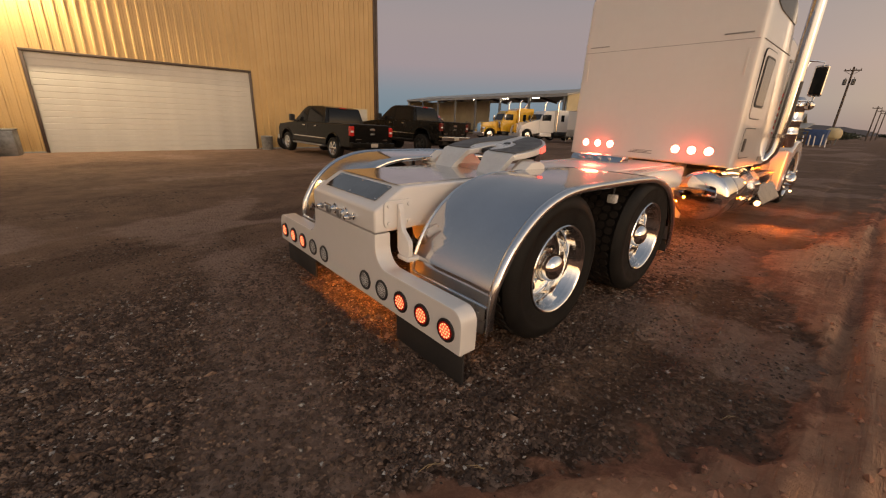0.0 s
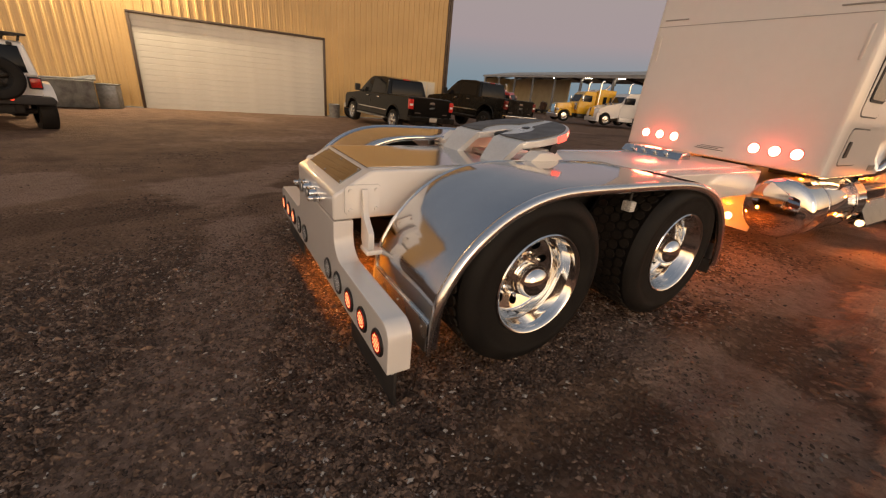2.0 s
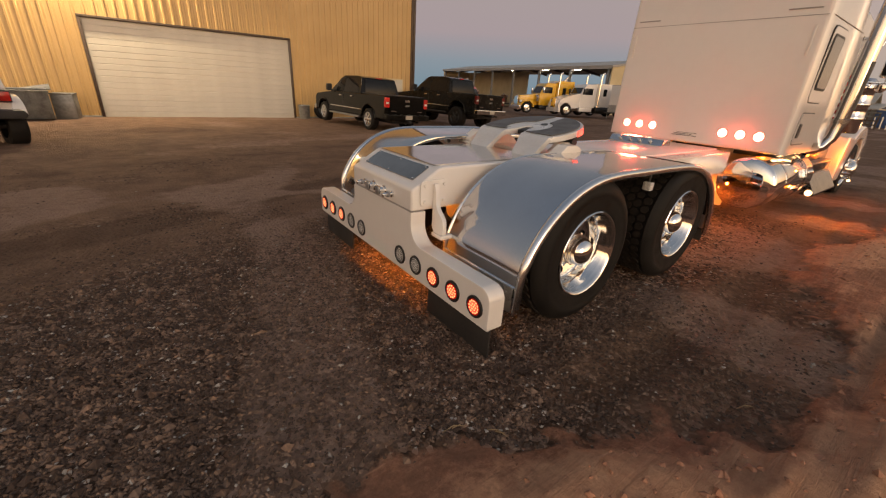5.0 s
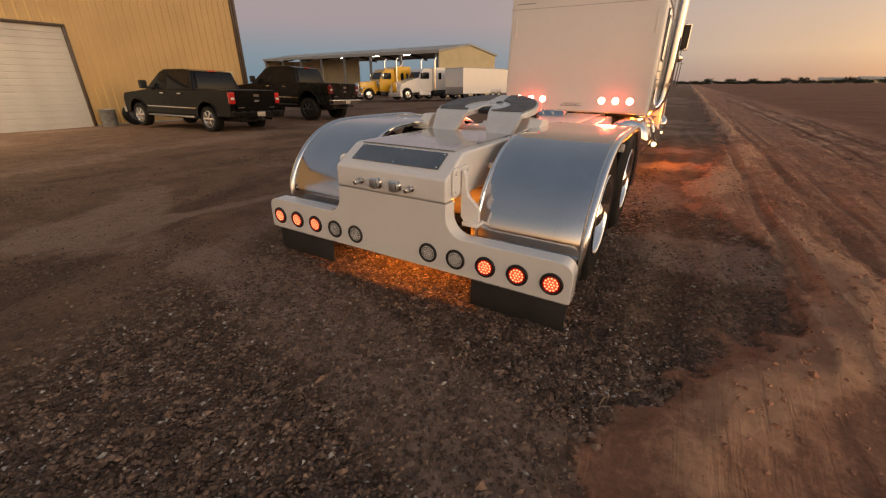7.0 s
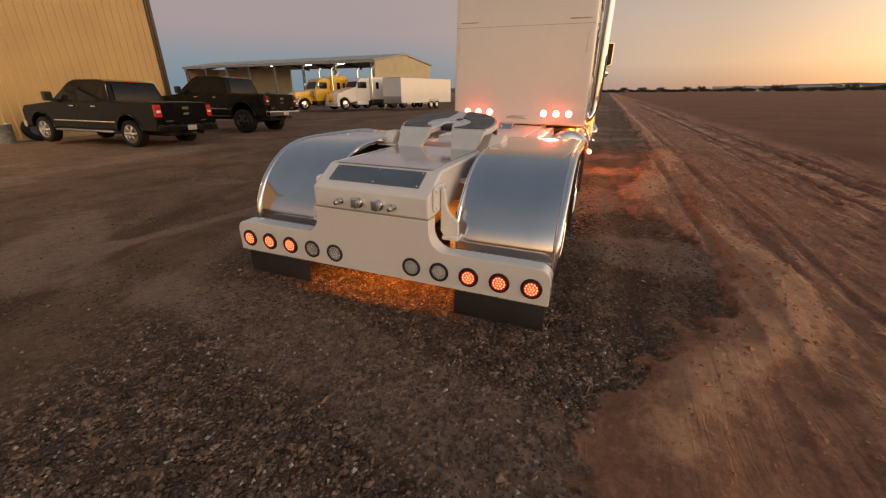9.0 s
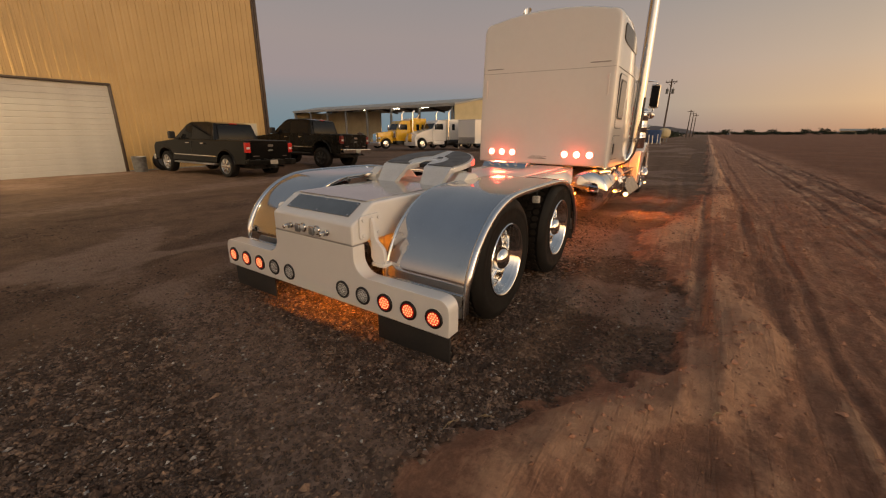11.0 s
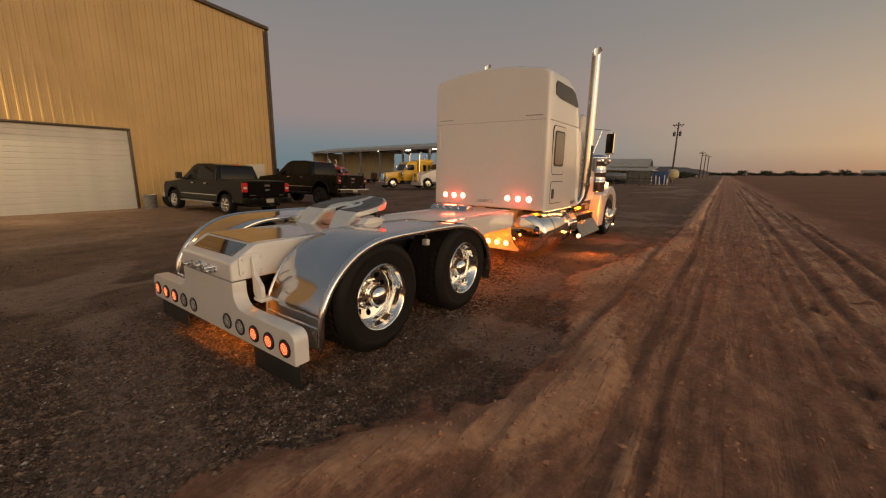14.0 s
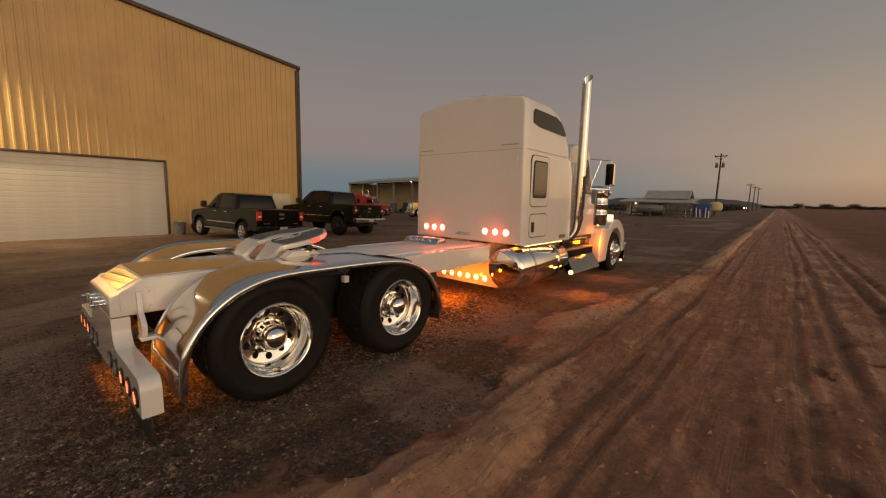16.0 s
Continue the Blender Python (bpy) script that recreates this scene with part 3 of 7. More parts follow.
    lumps.inputs[1].default_value = 1.6
    l.new(nz(30, 8, 0.75), lumps.inputs[2])
    l.new(lumps.outputs[0], h.inputs[2])
    sc3 = n.new("ShaderNodeVectorMath")
    sc3.operation = "MULTIPLY"
    l.new(pos, sc3.inputs[0])
    sc3.inputs[1].default_value = (13.0, 0.7, 1.0)
    st3 = n.new("ShaderNodeTexNoise")
    l.new(sc3.outputs[0], st3.inputs["Vector"])
    st3.inputs["Scale"].default_value, st3.inputs["Detail"].default_value, st3.inputs["Roughness"].default_value = 1.0, 7, 0.65
    groove = n.new("ShaderNodeMath")
    groove.operation = "MULTIPLY_ADD"
    l.new(times(ramp(st3.outputs[0], [(0.4, (0, 0, 0)), (0.5, (1, 1, 1))]), times(d.outputs["Fac"], 1.0)), groove.inputs[0])
    groove.inputs[1].default_value = 0.55
    l.new(h.outputs[0], groove.inputs[2])
    h = groove
    bp = n.new("ShaderNodeBump")
    bp.inputs["Distance"].default_value = 0.055
    bp.inputs["Strength"].default_value = 0.9
    l.new(h.outputs[0], bp.inputs["Height"])
    l.new(bp.outputs[0], b.inputs["Normal"])
    return m


me.materials.append(ground_material())
tagged(new("ground", me), "dark gravel yard beside a reddish rutted dirt track and bare field", "ground", kind="structure")


# ---- tan metal building with a roll-up door ----
WALL_X, CORNER_Y, DOOR_0, DOOR_1, DOOR_TOP, BASE = -19.03, 12.19, -2.48, 5.05, 3.03, -0.55


def eave(y):
    return 9.3 + 0.092 * (CORNER_Y - y)


building = thing("tan_building", "tall tan corrugated metal building with a dark roof trim", "building", pose(0, 0, 0), kind="structure")
part("wall", box(-45, WALL_X - 0.12, -15.4, CORNER_Y - 0.03, BASE - 0.3, 9.26), WALL_TAN, building, smooth=0)


def rib_panel(y0, y1, z0):
    """A sheet with three raised ribs, its top cut to the slope of the roof."""
    ys, w = [], (y1 - y0) / 3
    for k in range(3):
        c = y0 + (k + 0.5) * w
        ys += [(c - w / 2, 0), (c - 0.05, 0), (c - 0.03, 0.035), (c + 0.03, 0.035), (c + 0.05, 0)]
        ys += [(c + 0.1, 0.0), (c + 0.11, 0.006), (c + 0.13, 0.006), (c + 0.14, 0.0)]
    ys.append((y1, 0))
    b = bmesh.new()
    lo = [b.verts.new((WALL_X + d, y, z0)) for y, d in ys]
    hi = [b.verts.new((WALL_X + d, y, eave(y) - 0.05)) for y, d in ys]
    for i in range(len(ys) - 1):
        b.faces.new((lo[i], lo[i + 1], hi[i + 1], hi[i]))
    for row, z in ((lo, 0), (hi, 0)):
        back = [b.verts.new((WALL_X - 0.1, row[0].co.y, row[0].co.z)), b.verts.new((WALL_X - 0.1, row[-1].co.y, row[-1].co.z))]
        b.faces.new([back[0], *row, back[1]])
    bmesh.ops.recalc_face_normals(b, faces=b.faces)
    return b


spans = [(DOOR_1 + 0.892 * k, DOOR_1 + 0.892 * (k + 1), BASE) for k in range(8)]
spans += [(DOOR_0 + 0.94125 * k, DOOR_0 + 0.94125 * (k + 1), DOOR_TOP + 0.05) for k in range(8)]
spans += [(DOOR_0 - 0.9 * (k + 1), DOOR_0 - 0.9 * k, BASE) for k in range(14)]
for y0, y1, z0 in spans:
    part("wall_panel", rib_panel(y0, y1, z0), WALL_TAN, building, smooth=0)
END_Y = DOOR_0 - 0.9 * 14
part("roof_trim", prism([(CORNER_Y + 0.1, 9.32), (CORNER_Y + 0.1, 9.15), (END_Y - 0.1, eave(END_Y) - 0.12), (END_Y - 0.1, eave(END_Y) + 0.06)], "x", WALL_X - 0.2, WALL_X + 0.16, 0.01), TRIM_BROWN, building, "dark brown rake trim")
part("roof", prism([(CORNER_Y + 0.05, 9.3), (END_Y, eave(END_Y) + 0.04), (END_Y, 8.87), (CORNER_Y + 0.05, 8.87)], "x", -45, WALL_X - 0.13), ROOF_METAL, building, "grey metal roof", 0)
part("corner_trim", box(WALL_X - 0.1, WALL_X + 0.07, CORNER_Y - 0.06, CORNER_Y + 0.08, BASE, 9.23, 0.008), TRIM_BROWN, building, "dark brown corner trim")
part("gutter_pipe", box(WALL_X + 0.01, WALL_X + 0.09, CORNER_Y - 0.2, CORNER_Y - 0.11, BASE, 9.05, 0.01), TRIM_BROWN, building)
part("base_sill", box(WALL_X - 0.1, WALL_X + 0.05, END_Y, DOOR_0 - 0.1, BASE - 0.1, BASE + 0.08, 0.01), GALVANISED, building)
part("base_sill", box(WALL_X - 0.1, WALL_X + 0.05, DOOR_1 + 0.1, CORNER_Y, BASE - 0.1, BASE + 0.08, 0.01), GALVANISED, building)

roll_door = thing("door_1", "closed white roll-up door with horizontal slats, scuffed", "roll-up door", kind="structure")
for y0, y1 in ((DOOR_0 - 0.1, DOOR_0), (DOOR_1, DOOR_1 + 0.1)):
    part("door_jamb", box(WALL_X - 0.1, WALL_X + 0.05, y0, y1, BASE - 0.05, DOOR_TOP, 0.01), TRIM_BROWN, roll_door, "dark brown jamb")
part("door_header", box(WALL_X - 0.1, WALL_X + 0.055, DOOR_0 - 0.1, DOOR_1 + 0.1, DOOR_TOP, DOOR_TOP + 0.09, 0.01), TRIM_BROWN, roll_door, "dark brown header")
slat_h = (DOOR_TOP - BASE) / 16
slat = part("slat", prism([(-0.11, 0.0005), (-0.053, 0.0015), (-0.047, 0.02), (-0.047, slat_h - 0.02), (-0.053, slat_h - 0.0015), (-0.11, slat_h - 0.0005)], "y", DOOR_0, DOOR_1), DOOR_WHITE, roll_door, smooth=0)
slat.location = (WALL_X + 0.0, 0, BASE)
for k in range(1, 16):
    again(slat, pose(WALL_X, 0, BASE + k * slat_h))
part("bottom_bar", box(WALL_X - 0.11, WALL_X - 0.04, DOOR_0, DOOR_1, BASE - 0.06, BASE, 0.006), BLACK_PLASTIC, roll_door, "black rubber bottom seal")

small_window = thing("window_1", "small aluminium sliding window with a pale blind", "window", kind="structure")
part("window_frame", prism(rounded(10.38, 11.5, 0.52, 1.66, 0.02), "x", WALL_X - 0.02, WALL_X + 0.06), SHED_WALL, small_window)
for y0, y1 in ((10.44, 10.92), (10.97, 11.44)):
    part("pane", box(WALL_X + 0.055, WALL_X + 0.066, y0, y1, 0.58, 1.6, 0.003), BLIND, small_window)
wall_lamp = thing("wall_lamp", "bright wall-pack lamp mounted high on the tan wall", "lamp")
part("housing", prism([(WALL_X + 0.036, 6.70), (WALL_X + 0.3, 6.65), (WALL_X + 0.34, 6.55), (WALL_X + 0.036, 6.55)], "y", -2.8, -2.4, 0.01), BLACK_PLASTIC, wall_lamp)
part("lens", prism([(WALL_X + 0.04, 6.55), (WALL_X + 0.32, 6.54), (WALL_X + 0.26, 6.37), (WALL_X + 0.04, 6.33)], "y", -2.78, -2.42, 0.015), LAMP_WHITE, wall_lamp, "glowing lens")

# ---- the white semi tractor ----
semi = thing("semi_tractor", "white semi tractor with polished fenders and lit lamps, on gravel", "truck", pose(0, 0, 0))

# rear light bar: one bent white plate with a low wide bar and a column that carries the rear box
bar = [(-1.22, 0.222), (1.22, 0.222), (1.22, 0.30), *arc(1.14, 0.385, 0.08, 0, 90, 6), *arc(0.56, 0.59, 0.125, 270, 180, 8), (0.435, 0.666),
       (-0.435, 0.666), *arc(-0.56, 0.59, 0.125, 0, -90, 8), *arc(-1.14, 0.385, 0.08, 90, 180, 6)]
rear_bar = part("rear_light_bar", prism(bar, "y", 0.0, 0.115, 0.008, 2, angle=0.9), WHITE_PAINT, semi, "smooth white painted rear light bar")


def round_lamp(x, z, y, lit, parent, r=0.06):
    m = pose(x, y, z) @ BACK
    if lit in ("red", "off"):
        g = part("lamp_bezel", lathe([(r * 0.8, 0.0), (r * 0.82, 0.006), (r * 0.9, 0.009), (r * 1.02, 0.009), (r * 1.1, 0.005), (r * 1.12, -0.004)], 32, m), LAMP_RUBBER, parent, "black rubber ring")
    else:
        g = part("lamp_bezel", lathe([(r * 0.86, 0.0), (r * 0.88, 0.006), (r * 0.96, 0.008), (r * 1.0, 0.004), (r * 1.01, -0.004)], 28, m), TAIL_RED if lit == "brake" else DULL_STEEL, parent)
    if lit == "red":
        part("lens_rim", lathe([(r * 0.66, 0.008), (r * 0.74, 0.0115), (r * 0.83, 0.01), (r * 0.85, 0.004)], 32, m), TAIL_RED, g, "clear red rim")
        part("lamp_lens", lathe([(0, 0.008), (r * 0.6, 0.0085), (r * 0.72, 0.006)], 28, m), LED_RED, g, "lit red lens")
        dots = bmesh.new()
        for ring, count in ((0, 1), (0.26, 6), (0.52, 12)):
            for k in range(count):
                a = 2 * math.pi * k / count
                lathe([(0, 0.0115), (r * 0.075, 0.0105), (r * 0.1, 0.008)], 8, m @ pose(r * ring * math.cos(a) * 1.15, r * ring * math.sin(a) * 1.15, 0), dots)
        part("diode", dots, LED_DIODE, g)
    elif lit == "off":
        part("lamp_lens", lathe([(0, 0.01), (r * 0.6, 0.009), (r * 0.83, 0.004)], 28, m), LENS_CLEAR, g, "unlit clear lens")
        cells = bmesh.new()
        for ring, count in ((0, 1), (0.24, 6), (0.48, 12), (0.68, 18)):
            for k in range(count):
                a = 2 * math.pi * k / count
                lathe([(0, 0.0125), (r * 0.07, 0.0115), (r * 0.095, 0.007)], 6, m @ pose(r * ring * math.cos(a), r * ring * math.sin(a), 0), cells)
        part("reflector_cell", cells, LENS_CELL, g, "grey reflector cells")
    elif lit == "amber":
        part("lamp_lens", lathe([(0, 0.02), (r * 0.5, 0.018), (r * 0.83, 0.006)], 24, m), LED_AMBER, g, "lit amber lens")
    else:
        part("lamp_lens", lathe([(0, 0.03), (r * 0.45, 0.027), (r * 0.75, 0.018), (r * 0.88, 0.006)], 24, m), LED_BRAKE, g, "lit red lens")


for x in (1.11, 0.911, 0.711, 0.508, 0.308):
    for s in (-1, 1):
        round_lamp(s * x, 0.328, -0.001, "red" if x > 0.6 else "off", semi)
for s in (-1, 1):
    f = part("mud_flap", box(min(s * 0.6, s * 1.2), max(s * 0.6, s * 1.2), 0.045, 0.06, 0.015, 0.232, 0.004), BLACK_FLAP, semi, "black rubber mud flap")
    part("flap_strip", box(min(s * 0.6, s * 1.2), max(s * 0.6, s * 1.2), 0.03, 0.045, 0.2, 0.226, 0.003), DULL_STEEL, f)
    for k in range(5):
        part("bolt", lathe([(0, 0.008), (0.008, 0.006), (0.009, 0)], 8, pose(s * (0.68 + 0.11 * k), 0.03, 0.213) @ BACK), CHROME, f)

# the box over the frame's end: front face, slope with a polished plate, long flat lid
rear_box = part("rear_box", prism([(0.0, 0.6705), (0.0, 0.8), (0.006, 0.814), (0.02, 0.826), (0.035, 0.832), (0.2, 0.931), (0.22, 0.94), (0.25, 0.944), (1.25, 0.944), (1.25, 0.6), (0.9, 0.56), (0.5, 0.6705)], "x", -0.435, 0.435, 0.016, 3, angle=0.5), WHITE_PAINT, semi, "white box with slanted rear lid")
slope = math.degrees(math.atan2(0.099, 0.165))
part("polished_plate", prism(rounded(-0.34, 0.34, -0.075, 0.075, 0.006), "z", 0.0, 0.006), MIRROR_PLATE, rear_box, "grey polished plate with small screws").matrix_basis = pose(0, 0.13, 0.8905, slope)
part("lid_plate", prism([(0.216, 0.9435), (0.25, 0.9455), (1.22, 0.9455), (1.22, 0.95), (0.25, 0.95), (0.216, 0.948)], "x", -0.37, 0.37, 0.001), LID_STEEL, rear_box, "polished lid plate")
for x in (-0.32, 0.0, 0.32):
    for y in (-0.06, 0.06):
        part("screw", lathe([(0, 0.004), (0.006, 0.003), (0.007, 0)], 8, pose(0, 0.13, 0.8905, slope) @ pose(x, y, 0.006)), CHROME, rear_box)
for k, x in enumerate((-0.205, -0.068, 0.085, 0.195)):
    m = pose(x, 0.0, 0.735) @ BACK
    if k in (0, 3):
        g = part("air_coupling", lathe([(0.022, 0), (0.022, 0.012), (0.012, 0.014), (0.012, 0.05), (0.016, 0.052), (0.016, 0.075), (0.009, 0.08), (0, 0.08)], 16, m), CHROME, semi, "chrome air coupling")
        part("collar", lathe([(0.017, 0.03), (0.02, 0.034), (0.02, 0.045), (0.017, 0.048)], 12, m), DULL_STEEL, g)
    else:
        g = part("trailer_socket", lathe([(0.036, 0), (0.036, 0.008), (0.026, 0.01), (0.026, 0.045), (0.03, 0.047), (0.03, 0.052), (0, 0.055)], 20, m), CHROME, semi, "chrome trailer socket")
        part("socket_lid", box(x - 0.024, x + 0.024, -0.066, -0.054, 0.712, 0.765, 0.006), DULL_STEEL, g)
        part("hinge", tube([(x - 0.03, -0.05, 0.767), (x + 0.03, -0.05, 0.767)], 0.006, 8), CHROME, g)
part("box_seam", box(-0.43, 0.43, 0.006, 0.02, 0.6655, 0.671), SEAM_GREY, rear_box)

# brackets that hold the fenders' rear ends
for s in (-1, 1):
    b = part("fender_bracket", prism(rounded(0.06, 0.27, 0.7, 0.87, 0.03), "x", s * 0.437, s * 0.452, 0.004), WHITE_PAINT, semi, "white bolted bracket plate")
    arm = [(0.456, 0.85), (0.474, 0.85), (0.49, 0.8), (0.496, 0.73), (0.51, 0.69), (0.55, 0.655), (0.575, 0.63), (0.58, 0.6), (0.58, 0.535), (0.565, 0.525), (0.48, 0.525), (0.47, 0.54), (0.456, 0.56)]
    part("arm", prism([(s * x, z) for x, z in arm], "y", 0.15, 0.185, 0.006), WHITE_PAINT, b)
    part("foot", box(min(s * 0.47, s * 0.585), max(s * 0.47, s * 0.585), 0.14, 0.25, 0.5, 0.53, 0.008), WHITE_PAINT, b)
    part("inner_skirt", prism([(0.22, 0.5), (0.3, 0.5), (0.34, 0.3), (0.22, 0.28)], "x", s * 0.5, s * 0.52, 0.003), STAINLESS, b)
    for y in (0.09, 0.24):
        for z in (0.73, 0.84):
            part("bolt", lathe([(0, 0.012), (0.012, 0.01), (0.013, 0)], 6, pose(s * 0.452, y, z) @ (ALONG_X if s > 0 else Matrix.Rotation(radians(-90), 4, "Y"))), WHITE_PAINT, b)
    part("air_bag", lathe([(0.03, 0.0), (0.1, 0.0), (0.125, 0.04), (0.125, 0.16), (0.1, 0.2), (0.03, 0.2)], 24, pose(s * 0.6, 0.42, 0.46)), BLACK_FLAP, semi, "black rubber air spring")

# frame rails, deck and cross members
for s in (-1, 1):
    part("frame_rail", box(min(s * 0.36, s * 0.43), max(s * 0.36, s * 0.43), 0.9, 9.0, 0.57, 0.87, 0.012), CREAM_PAINT, semi, "white painted frame rail")
for y in (0.86, 2.13):
    part("axle", lathe([(0.05, -0.7), (0.06, -0.45), (0.07, -0.2), (0.17, -0.1), (0.17, 0.1), (0.07, 0.2), (0.06, 0.45), (0.05, 0.7)], 20, pose(0, y, 0.49) @ ALONG_X), CREAM_PAINT, semi, "white painted axle")
part("deck_plate", box(-0.46, 0.46, 1.95, 4.62, 0.872, 0.895, 0.008), CREAM_PAINT, semi, "white deck plate over the frame")
part("deck_plate", box(-0.46, 0.46, 1.15, 1.95, 0.872, 0.89, 0.008), CREAM_PAINT, semi)
part("frame_side_cover", prism([(2.69, 0.885), (4.48, 0.885), (4.48, 0.68), (4.42, 0.63), (2.69, 0.63)], "x", 0.46, 0.66, 0.012), WHITE_PAINT, semi, "white frame cover")
part("frame_side_cover", prism([(2.75, 0.885), (4.6, 0.885), (4.6, 0.62), (4.45, 0.6), (2.75, 0.66)], "x", -0.62, -0.46, 0.012), WHITE_PAINT, semi, "white frame cover")

# black blocks added in place of the shade between the rear wheels
for s in (-1, 1):
    part("suspension_beam", prism([(0.75, 0.42), (1.3, 0.34), (1.8, 0.34), (2.35, 0.42), (2.3, 0.6), (1.85, 0.8), (1.25, 0.8), (0.8, 0.6)], "x", s * 0.46, s * 0.66, 0.02), BLACK_PLASTIC, semi, "added black block for the shade between the rear wheels")

# tandem fenders
outer = [(0.21, 0.27), (0.214, 0.36), (0.219, 0.44), (0.232, 0.52), (0.268, 0.61), (0.335, 0.72), (0.43, 0.82), (0.55, 0.905), (0.68, 0.96), (0.82, 0.992), (1.0, 1.005), (1.35, 1.005),
         (1.7, 1.002), (1.97, 0.99), (2.16, 0.96), (2.33, 0.9), (2.47, 0.81), (2.58, 0.69), (2.66, 0.55), (2.71, 0.42), (2.725, 0.33)]


def smooth_path(pts, n=4):
    out = []
    for i in range(len(pts) - 1):
        p = [Vector(pts[max(0, min(len(pts) - 1, j))]) for j in (i - 1, i, i + 1, i + 2)]
        for k in range(n):
            t = k / n
            out.append(tuple(0.5 * (2 * p[1] + t * (p[2] - p[0]) + t * t * (2 * p[0] - 5 * p[1] + 4 * p[2] - p[3]) + t ** 3 * (3 * p[1] - p[0] - 3 * p[2] + p[3]))))
    return out + [tuple(pts[-1])]


fend = smooth_path(outer)


def fender_sheet(s):
    """A sheet with a soft crown and a rolled lip on both edges."""
    cross = [(0.53, -0.03), (0.531, -0.012), (0.54, -0.002), (0.56, 0.002), (0.7, 0.003), (0.87, 0.0035), (1.04, 0.003), (1.18, 0.002), (1.203, -0.003), (1.214, -0.015), (1.217, -0.03)]
    b = bmesh.new()
    grid = []
    sheet = [p for p in fend if p[0] > 1 or p[1] > 0.275]
    for i, p in enumerate(sheet):
        a, c = Vector(sheet[max(i - 1, 0)]), Vector(sheet[min(i + 1, len(sheet) - 1)])
        d = (c - a).normalized()
        nrm = Vector((-d.y, d.x))
        grid.append([(b.verts.new((s * x, p[0] + nrm.x * h, p[1] + nrm.y * h)), b.verts.new((s * x, p[0] + nrm.x * (h - 0.004), p[1] + nrm.y * (h - 0.004)))) for x, h in cross])
    for p, q in zip(grid, grid[1:]):
        for k in range(len(cross) - 1):
            b.faces.new((p[k][0], p[k + 1][0], q[k + 1][0], q[k][0]))
            b.faces.new((p[k][1], p[k + 1][1], q[k + 1][1], q[k][1]))
        for k in (0, -1):
            b.faces.new((p[k][0], p[k][1], q[k][1], q[k][0]))
    for p in (grid[0], grid[-1]):
        for k in range(len(cross) - 1):
            b.faces.new((p[k][0], p[k][1], p[k + 1][1], p[k + 1][0]))
    bmesh.ops.recalc_face_normals(b, faces=b.faces)
    return b


for s in (-1, 1):
    f = part("fender", fender_sheet(s), STAINLESS, semi, "polished stainless full tandem fender", 0.9)
    part("rolled_edge", tube([(s * (1.212 - 0.012 * max(0, 0.55 - z) / 0.3), y, z - 0.016) for y, z in fend], [0.027 - 0.017 * max(0, min(1, (0.56 - z) / 0.24)) if y < 1 else 0.027 for y, z in fend], 14), BRUSHED, f, "bright rolled fender edge")
    part("rolled_edge", tube([(s * 0.535, y, z - 0.012) for y, z in fend], 0.015, 10), CHROME, f, "bright rolled fender edge")
    part("hem", tube([(s * 0.54, 0.212, 0.416), (s * 0.87, 0.21, 0.416), (s * 1.19, 0.212, 0.416)], 0.008, 8), CHROME, f, "rolled lower hem")
    part("rear_skirt", prism(rounded(0.56, 1.19, 0.262, 0.42, 0.014) if s > 0 else rounded(-1.19, -0.56, 0.262, 0.42, 0.014), "y", 0.197, 0.204, 0.002), SKIRT_STEEL, f, "satin steel lower fender strip")
    for x in (0.62, 0.88, 1.14):
        part("rivet", lathe([(0, 0.005), (0.006, 0.004), (0.007, 0)], 8, pose(s * x, 0.197, 0.38) @ BACK), DULL_STEEL, f)
    part("front_flap", box(min(s * 0.62, s * 1.2), max(s * 0.62, s * 1.2), 2.7, 2.715, 0.24, 0.6, 0.004), BLACK_FLAP, f, "black rubber flap")
    part("flap_clip", box(min(s * 1.14, s * 1.19), max(s * 1.14, s * 1.19), 2.685, 2.73, 0.36, 0.5, 0.005), DULL_STEEL, f)
    for y in (0.62, 1.55, 2.5):
        part("fender_post", tube([(s * 0.42, y, 0.8), (s * 0.6, y, 0.8 if y != 1.55 else 0.9), (s * 0.8, y, 0.84 if y != 1.55 else 0.96)], 0.02, 8), CREAM_PAINT, f)
    part("side_marker", box(min(s * 1.14, s * 1.2), max(s * 1.14, s * 1.2), 1.455, 1.505, 0.84, 0.9, 0.008), LENS_CLEAR, f, "small clear side marker")
    part("marker_post", tube([(s * 1.17, 1.48, 0.87), (s * 1.17, 1.48, 0.985)], 0.008, 6), BLACK_PLASTIC, f)


